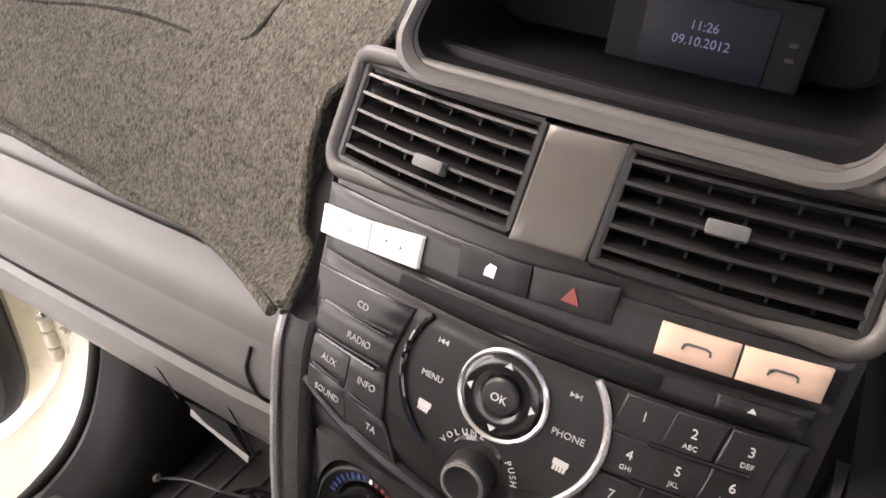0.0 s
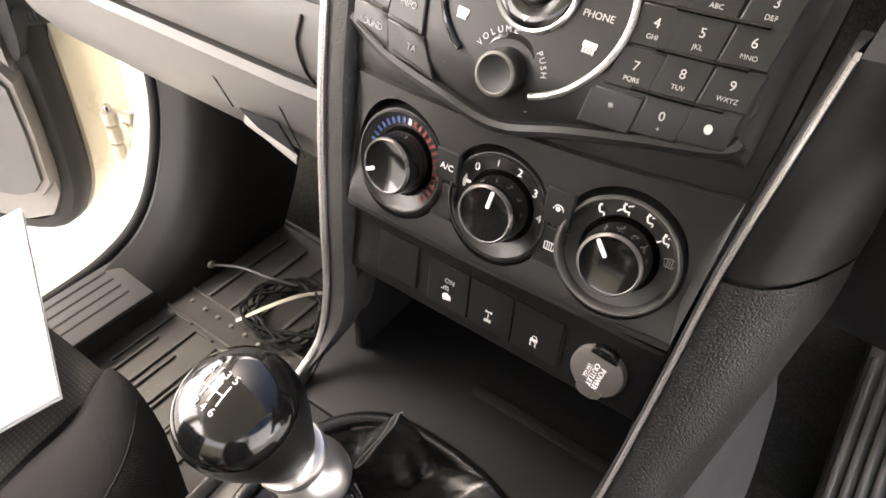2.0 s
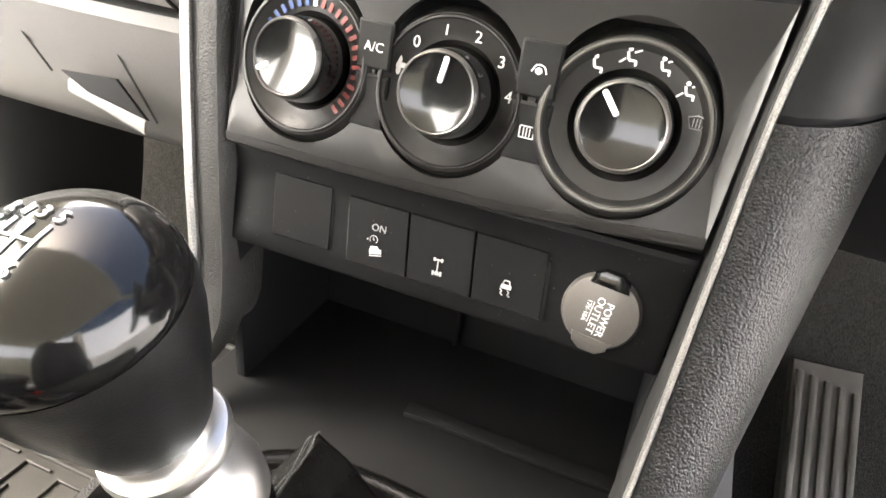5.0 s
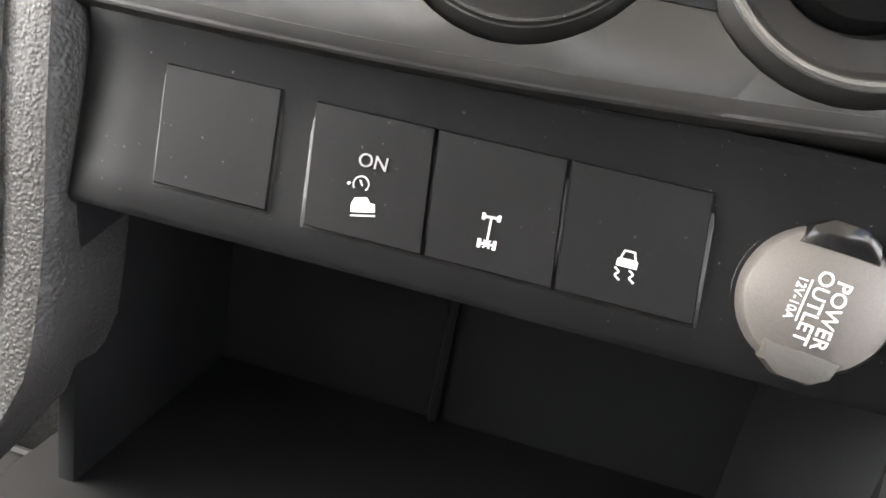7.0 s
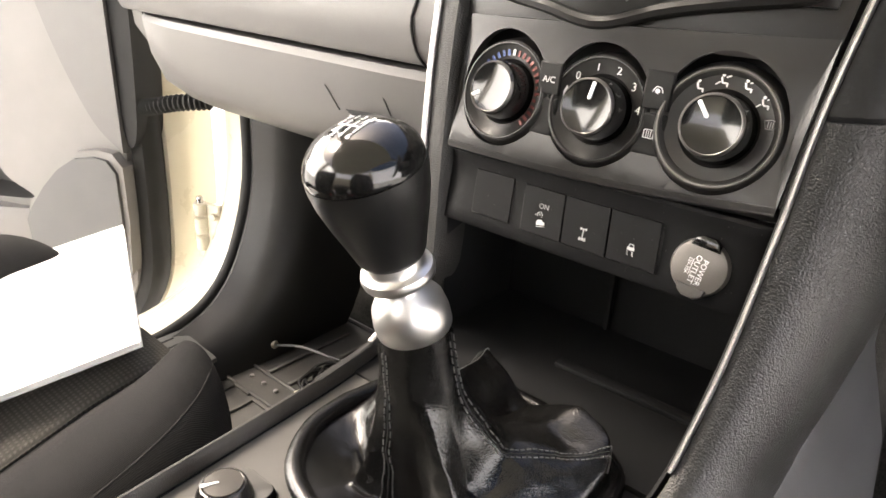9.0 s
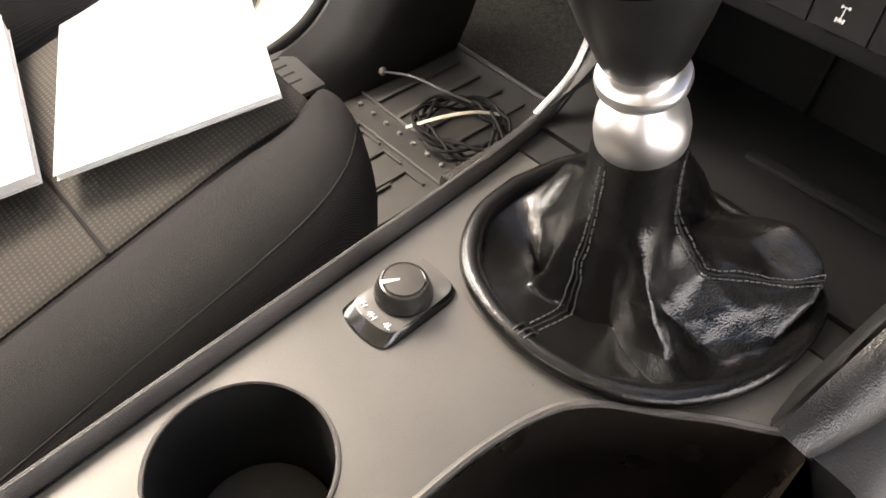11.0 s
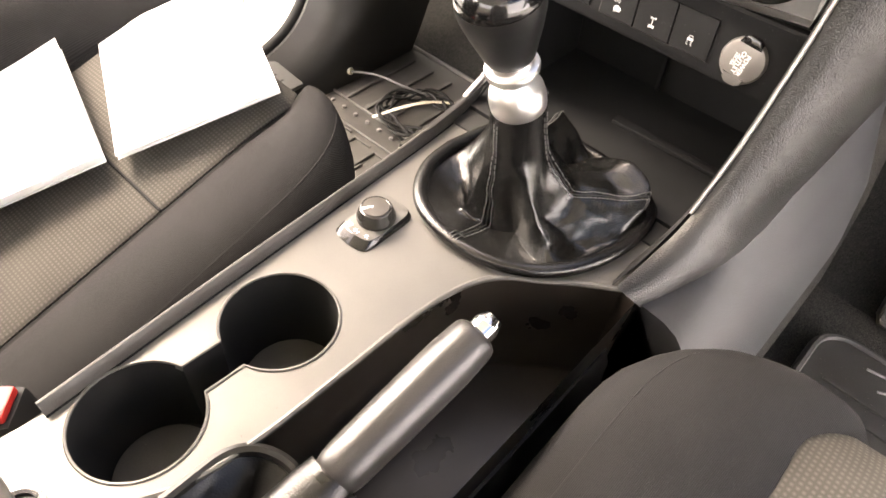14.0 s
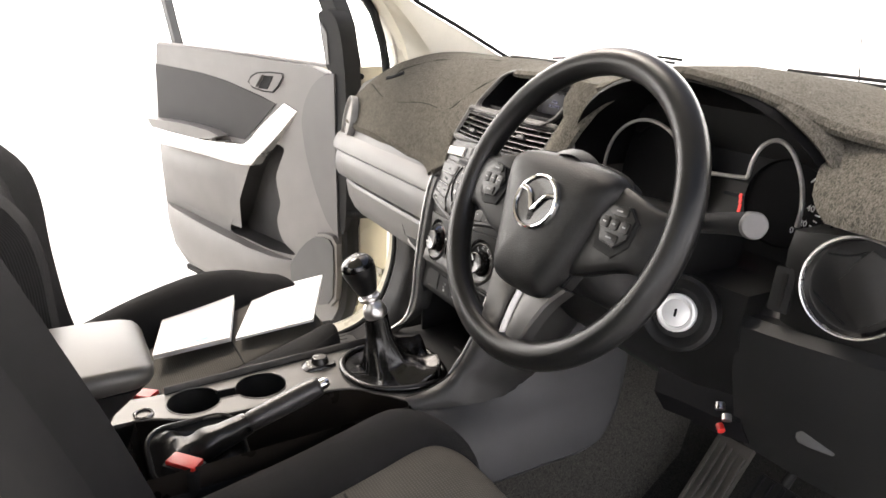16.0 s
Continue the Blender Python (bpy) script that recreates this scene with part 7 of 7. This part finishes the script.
pts = [(-0.66, y + 0.012, z - 0.012) for x, y, z in sill] + [(-0.70, 0.245, 0.72), (-0.705, 0.205, 0.84), (-0.67, 0.06, 0.99), (-0.60, -0.15, 1.12)]
path = smooth_path(pts, 70)
shell("body_jamb", loft([[q + Vector((0.06, 0.0, -0.0)), q + Vector((-0.02, -0.004, 0.004)), q + Vector((-0.075, 0.02, -0.015)), q + Vector((-0.115, 0.05, -0.04)), q + Vector((-0.115, 0.12, -0.10)), q + Vector((0.06, 0.12, -0.10))] for q in path]), CREAM, "cream painted door jamb of the car body")
# hinge and wiring boot in the jamb
hinge = thing("door_hinge", "cream painted door hinge with black wiring boot", "door hinge", at=(-0.74, 0.19, 0.2))
part("plate", box(0.030, 0.012, 0.078, pose(-0.740, 0.202, 0.13, 0, 0, 20), 0.004), CREAM, hinge)
for z, h in ((0.102, 0.026), (0.132, 0.028), (0.160, 0.022)):
    part("knuckle", revolve([(0.004, -h / 2), (0.0105, -h / 2 + 0.001), (0.0112, -h / 2 + 0.004), (0.0112, h / 2 - 0.004), (0.0105, h / 2 - 0.001), (0, h / 2)], pose(-0.756, 0.190, z), 20), CREAM, hinge)
part("hinge_pin", revolve([(0.0052, -0.002), (0.0058, 0.008), (0.004, 0.011), (0, 0.012)], pose(-0.756, 0.190, 0.170), 12), STEEL, hinge)
for z in (0.112, 0.150):
    part("bolt", revolve([(0.0062, 0), (0.0060, 0.005), (0.003, 0.006), (0, 0.006)], pose(-0.733, 0.198, z, 90, 0, 20), 6), CREAM, hinge)
bt = []
for i in range(40):
    bt.append(0.010 + 0.003 * (i % 2))
part("wiring_boot", tube([(-0.70, 0.19, 0.34), (-0.74, 0.16, 0.335), (-0.78, 0.14, 0.325), (-0.81, 0.14, 0.32)], bt, 12, 40), MATT, hinge, "black ribbed wiring boot")

# windscreen pillar trims, roof and rear wall
def apillar(s):
    a = [(s * 0.722, 0.26, 0.64), (s * 0.706, 0.238, 0.745), (s * 0.702, 0.214, 0.825), (s * 0.694, 0.170, 0.900), (s * 0.64, 0.0, 1.035), (s * 0.58, -0.2, 1.12)]
    b = [(s * 0.664, 0.56, 0.742), (s * 0.656, 0.40, 0.819), (s * 0.645, 0.24, 0.894), (s * 0.60, 0.06, 0.995), (s * 0.55, -0.12, 1.10)]
    pa, pb = smooth_path(a, 20), smooth_path(b, 20)
    rings = []
    for p, q in zip(pa, pb):
        m = (p + q) / 2
        rings.append([p, p.lerp(q, 0.3) + Vector((-s * 0.02, -0.012, 0)), p.lerp(q, 0.7) + Vector((-s * 0.018, -0.008, 0)), q, q + Vector((s * 0.05, 0.03, 0)), p + Vector((s * 0.05, 0.02, 0))])
    return loft(rings)
shell("trim_3", apillar(-1), HEADLINER, "cream cloth windscreen pillar trim", "pillar trim")
shell("trim_4", apillar(1), HEADLINER, "cream cloth windscreen pillar trim", "pillar trim")
shell("trim_5", tube([(-0.728, 0.225, 0.64), (-0.718, 0.212, 0.745), (-0.714, 0.190, 0.825), (-0.706, 0.148, 0.900), (-0.65, -0.02, 1.03), (-0.59, -0.21, 1.11)], 0.011, 10, 40), MATT, "black rubber door seal", "door seal")
for s in (-1, 1):
    shell("glass_edge", tube([(s * 0.662, 0.566, 0.748), (s * 0.654, 0.406, 0.825), (s * 0.643, 0.246, 0.900), (s * 0.598, 0.066, 1.001), (s * 0.548, -0.114, 1.106)], 0.0055, 8, 40), MATT, "black windscreen edge seal", "door seal")
shell("ceiling", box(1.2, 1.5, 0.03, pose(0, -0.85, 1.14), 0.01), HEADLINER, "cream cloth roof lining", "ceiling")
shell("wall_rear", box(1.5, 0.06, 0.85, pose(0, -1.6, 0.40), 0.01), HEADLINER, "cream rear cab wall", "cab wall")
for s in (-1, 1):
    shell("pillar_post", loft([[(s * 0.70, y - 0.06, z), (s * 0.70, y + 0.06, z), (s * 0.78, y + 0.06, z), (s * 0.78, y - 0.06, z)] for y, z in ((-0.78, -0.02), (-0.80, 0.6), (-0.90, 1.13))]), HEADLINER, "cream centre pillar", "pillar")
    shell("quarter_panel", box(0.05, 0.75, 0.66, pose(s * 0.76, -1.22, 0.30), 0.01), HEADLINER, "cream rear side panel", "side panel")
# driver's sill side
shell("trim_6", box(0.12, 1.2, 0.09, pose(0.74, -0.25, 0.02), 0.02), DARKGREY, "dark grey sill trim", "sill trim")

# windscreen frit, bonnet, wipers and aerial
glass = mat("windscreen_glass", (1, 1, 1), 0.0)
gb = glass.node_tree.nodes["Principled BSDF"]
gb.inputs["Transmission Weight"].default_value = 1.0
gb.inputs["IOR"].default_value = 1.003
ws = shell("windscreen", loft([[(-0.67, 0.58, 0.752), (-0.34, 0.625, 0.754), (0.0, 0.64, 0.755), (0.34, 0.625, 0.754), (0.67, 0.58, 0.752)], [(-0.56, -0.10, 1.112), (-0.28, -0.08, 1.122), (0.0, -0.075, 1.127), (0.28, -0.08, 1.122), (0.56, -0.10, 1.112)]], closed=False), glass, "clear curved windscreen", "windscreen")
ws.visible_shadow = False
shell("cowl", loft([[(x, 0.56, 0.722), (x, 0.62, 0.728), (x, 0.72, 0.715), (x, 0.72, 0.60), (x, 0.56, 0.60)] for x in np.linspace(-0.75, 0.75, 7)]), MATT, "black plastic windscreen cowl", "cowl")
shell("bonnet", loft([[(x, 0.68, 0.742 - 0.03 * (x / 0.75) ** 2), (x, 1.0, 0.735 - 0.035 * (x / 0.75) ** 2), (x, 1.5, 0.69 - 0.05 * (x / 0.75) ** 2), (x, 1.55, 0.4), (x, 0.68, 0.6)] for x in np.linspace(-0.85, 0.85, 13)]), CARPAINT, "white painted bonnet", "bonnet")
def wiper(pts, label):
    t = thing("windscreen_wiper", label, "wiper", group="windscreen wipers", at=pts[0])
    part("blade", tube(pts, 0.0028, 8, 30), MATT, t)
    part("arm", tube([(x, y + 0.022, z + 0.006) for x, y, z in pts[1:]], 0.0034, 8, 20), MATT, t)
wiper([(-0.10, 0.652, 0.770), (0.10, 0.654, 0.773), (0.30, 0.648, 0.770), (0.52, 0.630, 0.764)], "black windscreen wiper at rest")
wiper([(-0.56, 0.630, 0.757), (-0.40, 0.645, 0.772), (-0.28, 0.650, 0.776), (-0.16, 0.652, 0.774)], "black windscreen wiper at rest")
aer = thing("whip_aerial", "thin black whip aerial on the bonnet edge", "aerial", at=(0.204, 0.75, 0.72))
part("rod", tube([(0.204, 0.75, 0.72), (0.184, 0.75, 0.842)], 0.0014, 8, 4), MATT, aer)

# ---- passenger door, swung open ----
INSERTM = mat("dark_door_insert", (0.024, 0.0235, 0.0235), 0.6, grain=0.12, gscale=1400, bump=0.0001, stain=0.08, spec=0.3)
# pocket walls far darker than the door trim, with its inner shade painted in
BINM = mat("door_pocket_shade", (0.022, 0.0215, 0.021), 0.55, grain=0.1, gscale=1400, stain=0.1, spec=0.3)
DM = Matrix(((-0.944, -0.33, 0, -0.815), (-0.33, 0.944, 0, 0.125), (0, 0, 1, 0), (0, 0, 0, 1)))
# local x runs out along the door, local y away from the cabin, z up
door = thing("passenger_door", "grey trimmed passenger door standing open with armrest and pocket", "car door", at=(-0.815, 0.125, 0.3))
def dpart(name, bm, material, label="", parent=None):
    bm.transform(DM)
    return part(name, bm, material, parent or door, label)
def dslab(outline, y0, y1, w=0.006):
    """An outline in the door's plane (x, z), raised from y0 (inner face, towards the cabin) to y1."""
    bm = prism(outline, y1 - y0, None, 0)
    bm.transform(pose(0, 0, 0, 90, 0, 0) @ pose(0, 0, -y1))
    bevel(bm, w, 3)
    return bm
panel = [(0.03, 0.02), (0.06, -0.03), (0.12, -0.055), (0.60, -0.075), (0.90, -0.06), (0.97, -0.01), (1.01, 0.08), (1.02, 0.30), (1.015, 0.48), (0.985, 0.66), (0.975, 0.735), (0.70, 0.733), (0.30, 0.722), (0.12, 0.716), (0.05, 0.70), (0.02, 0.55), (0.015, 0.30)]
hollow = [(0.454, 0.375), (0.400, 0.432), (0.340, 0.470), (0.262, 0.470), (0.285, 0.42), (0.308, 0.373), (0.300, 0.32), (0.294, 0.288), (0.315, 0.23), (0.290, 0.170), (0.230, 0.140), (0.300, 0.128), (0.374, 0.124), (0.480, 0.130), (0.586, 0.139), (0.548, 0.205), (0.512, 0.273)]
hollow = [(q.x, q.y) for q in smooth_path([Vector((x, y, 0)) for x, y in hollow + hollow[:1]], 69)[:-1]]
bm = plate_with_holes(panel, [hollow], 0.0, 0.03)
bm.transform(pose(0, 0, 0, 90, 0, 0))
dpart("inner_panel", bm, DOORM, "grey moulded inner panel")
bm = well(hollow, -0.060, -0.002)
bm.transform(pose(0, 0, 0, 90, 0, 0))
dpart("map_pocket", bm, BINM, "deep map pocket, darkened for the shade inside")
dpart("door_shell", dslab([(x - 0.02 + 0.03 * x, z - 0.03) if z < 0.5 else (x - 0.02 + 0.03 * x, z) for x, z in panel], 0.082, 0.14, 0.012), CREAM, "cream painted door shell")
dpart("upper_insert", dslab([(0.985, 0.666), (0.83, 0.662), (0.669, 0.655), (0.55, 0.644), (0.442, 0.626), (0.36, 0.612), (0.288, 0.596), (0.371, 0.532), (0.46, 0.469), (0.60, 0.466), (0.80, 0.466), (0.998, 0.466)], -0.004, 0.01, 0.002), INSERTM, "dark grey upper insert")
dpart("arm_ledge", dslab([(1.005, 0.476), (0.85, 0.484), (0.712, 0.487), (0.60, 0.482), (0.545, 0.472), (0.60, 0.455), (0.686, 0.447), (0.976, 0.449)], -0.045, 0.004, 0.010), DOORM, "grey armrest ledge")
upper = [(0.247, 0.602), (0.341, 0.531), (0.415, 0.470), (0.470, 0.455), (0.652, 0.451), (0.80, 0.449), (0.985, 0.448)]
lower = [(0.188, 0.586), (0.268, 0.503), (0.355, 0.432), (0.424, 0.392), (0.693, 0.389), (0.80, 0.388), (0.985, 0.386)]
sweep = []
for k, ((ux, uz), (lx, lz)) in enumerate(zip(upper, lower)):
    d = (0.003, 0.020, 0.030, 0.034, 0.034, 0.034, 0.034)[k]
    sweep.append([(ux, 0.004, uz), (ux, -d * 0.8, uz), (ux * 0.85 + lx * 0.15, -d, uz * 0.85 + lz * 0.15), (ux * 0.4 + lx * 0.6, -d * 1.05, uz * 0.4 + lz * 0.6), (ux * 0.05 + lx * 0.95, -d * 0.9, uz * 0.05 + lz * 0.95), (lx, -d * 0.4, lz), (lx, 0.004, lz)])
sweep = [list(r) for r in zip(*[smooth_path(c, 30) for c in zip(*sweep)])]
dpart("armrest", loft(sweep), SILVER, "silver-grey armrest sweep")
dpart("upper_bulge", loft([[(x, 0.002, z0), (x, -d * 0.30, z0 + 0.045), (x, -d * 0.75, z0 + 0.10), (x, -d, z1 - 0.08), (x, -d * 0.95, z1 - 0.03), (x, 0.002, z1)] for x, z0, z1, d in ((0.520, 0.16, 0.385, -0.001), (0.57, 0.16, 0.385, 0.002), (0.62, 0.16, 0.385, 0.010), (0.68, 0.158, 0.386, 0.020), (0.80, 0.160, 0.386, 0.026), (0.95, 0.168, 0.386, 0.020), (1.005, 0.175, 0.385, 0.006))]), DOORM, "moulded panel below the armrest")
dpart("lower_bulge", loft([[(x, 0.002, z0), (x, -d * 0.75, z0 + 0.03), (x, -d, (z0 + z1) / 2), (x, -d * 0.95, z1 - 0.015), (x, -d * 0.75, z1), (x, 0.002, z1 - 0.004)] for x, z0, z1, d in ((0.225, -0.02, 0.124, 0.02), (0.30, -0.04, 0.122, 0.045), (0.42, -0.05, 0.124, 0.055), (0.60, -0.055, 0.137, 0.058), (0.80, -0.05, 0.151, 0.052), (0.93, -0.02, 0.158, 0.034), (1.0, 0.05, 0.160, 0.008))]), DOORM, "map pocket lip")
pod = [(0.263, 0.048), (0.240, 0.092), (0.216, 0.130), (0.180, 0.172), (0.144, 0.206), (0.105, 0.230), (0.066, 0.238), (0.040, 0.236), (0.024, 0.218), (0.024, 0.14), (0.032, 0.059), (0.055, 0.032), (0.089, 0.018), (0.155, 0.012), (0.235, 0.015)]
spk = dpart("speaker_pod", dslab([((x - 0.13) * 1.10 + 0.13, (z - 0.12) * 1.10 + 0.12) for x, z in pod], -0.016, 0.01, 0.010), DOORM, "grey speaker pod")
dpart("grille", dslab(pod, -0.021, -0.012, 0.003), DARKGREY, "dark speaker grille", spk)
hout = [(0.418, 0.651), (0.402, 0.668), (0.369, 0.681), (0.300, 0.687), (0.248, 0.687), (0.246, 0.676), (0.270, 0.650), (0.298, 0.630), (0.345, 0.629), (0.395, 0.635)]
hd = dpart("handle_recess", dslab(hout, -0.004, 0.012, 0.002), DOORM, "door handle surround")
dpart("handle_rim", tube([(x, -0.004, z) for x, z in hout], 0.0022, 6, loop=True), MATT, "", hd)
dpart("handle_cup", dslab([(0.367, 0.636), (0.331, 0.676), (0.290, 0.677), (0.322, 0.637)], -0.0065, 0.01, 0.001), DEEP, "", hd)
dpart("handle_lever", dslab([(0.400, 0.645), (0.362, 0.676), (0.335, 0.677), (0.370, 0.640)], -0.014, -0.003, 0.003), DOORM, "", hd)
# mirror corner, edge seal, window frame
hinge_trim = smooth_path([Vector((x, z, 0)) for x, z in [(0.012, 0.705), (0.060, 0.695), (0.107, 0.662), (0.140, 0.615), (0.156, 0.565), (0.152, 0.52), (0.138, 0.455), (0.105, 0.37), (0.060, 0.29), (0.012, 0.25)]], 44)
dpart("front_pillar_trim", dslab([(q.x, q.y) for q in hinge_trim], -0.012, 0.03, 0.008), GREY, "grey trim over the hinge side")
dpart("trim_gap", tube([(q.x + 0.002, -0.001, q.y) for q in hinge_trim[3:]], 0.0032, 6), DEEP)
corner = [(0.078, 0.857), (0.040, 0.866), (0.008, 0.846), (-0.012, 0.800), (-0.022, 0.740), (-0.027, 0.670), (-0.028, 0.560), (-0.024, 0.420), (-0.016, 0.300), (-0.004, 0.262), (0.010, 0.280), (0.014, 0.420), (0.017, 0.600), (0.024, 0.700), (0.045, 0.716), (0.058, 0.760)]
corner = smooth_path([Vector((x, y, 0)) for x, y in corner + corner[:1]], 65)[:-1]
dpart("mirror_corner", dslab([(q.x, q.y) for q in corner], -0.006, 0.05, 0.008), MATT, "black mirror corner and seal")
dpart("mirror_gap", dslab([(0.070, 0.838), (0.040, 0.807), (0.034, 0.728), (0.046, 0.726)], -0.0085, 0.0, 0.001), GREY)
edge = smooth_path([(0.012, 0, 0.72), (0.006, 0, 0.55), (0.0, 0, 0.35), (0.002, 0, 0.14), (0.018, 0, 0.02), (0.075, 0, -0.055), (0.20, 0, -0.080), (0.50, 0, -0.095), (0.92, 0, -0.085)], 60)


def door_edge(profile):
    """A band round the hinge side and foot of the door; the profile gives how far it stands out of the edge and its depth."""
    rings = []
    for i, q in enumerate(edge):
        t = (edge[min(i + 1, 59)] - edge[max(i - 1, 0)]).normalized()
        o = Vector((t.z, 0, -t.x))
        rings.append([q + o * h + Vector((0, y, 0)) for h, y in profile])
    return loft(rings)


dpart("edge_seal", door_edge(((-0.012, 0.004), (0.008, 0.006), (0.016, 0.016), (0.018, 0.034), (0.012, 0.046), (-0.012, 0.046))), MATT, "black rubber edge seal")
dpart("door_edge", door_edge(((-0.012, 0.048), (0.016, 0.050), (0.026, 0.062), (0.030, 0.085), (0.034, 0.140), (-0.012, 0.140))), CREAM, "cream painted door edge")
part("drain_hole", tube([(-0.8165, 0.1855, 0.6962), (-0.822, 0.188, 0.696), (-0.832, 0.193, 0.695)], 0.0085, 16, 4), DEEP, door, "round dark hole in the door edge")
dpart("window_frame", loft([[(x + dx, y, z) for dx, y in ((-0.03, 0.02), (0.03, 0.02), (0.03, 0.07), (-0.03, 0.07))] for x, y0, z in smooth_path([(0.02, 0, 0.70), (0.035, 0, 0.78), (0.06, 0, 0.86), (0.17, 0, 1.02), (0.32, 0, 1.12)], 24)]), MATT, "black window frame")
dpart("window_frame", loft([[(x + dx, y, z) for dx, y in ((-0.014, 0.02), (0.014, 0.02), (0.014, 0.05), (-0.014, 0.05))] for x, z in ((0.885, 0.735), (0.925, 0.85), (1.01, 1.12))]), DARKGREY, "window frame upright")
dpart("weather_strip", tube([(0.05, 0.01, 0.722), (0.5, 0.01, 0.732), (0.97, 0.01, 0.738)], 0.006, 8, 12), LIGHTGREY)

# ---- outside ----
tagged(part("ground", box(80, 80, 0.1, pose(0, 0, -0.65)), CONCRETE), "pale concrete yard around the car", "ground", kind="structure")
# overexposed distance on the sunny side and ahead
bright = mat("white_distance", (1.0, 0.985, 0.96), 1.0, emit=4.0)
# unseen dim glow across the yard, added to fill light on the driver's side
dull = mat("fill_glow", (0.9, 0.93, 1.0), 1.0, emit=0.26)
for a0, a1, m, label in ((60, 250, bright, "plain white overexposed distance"), (250, 420, dull, "unseen dim glowing backdrop added as fill light")):
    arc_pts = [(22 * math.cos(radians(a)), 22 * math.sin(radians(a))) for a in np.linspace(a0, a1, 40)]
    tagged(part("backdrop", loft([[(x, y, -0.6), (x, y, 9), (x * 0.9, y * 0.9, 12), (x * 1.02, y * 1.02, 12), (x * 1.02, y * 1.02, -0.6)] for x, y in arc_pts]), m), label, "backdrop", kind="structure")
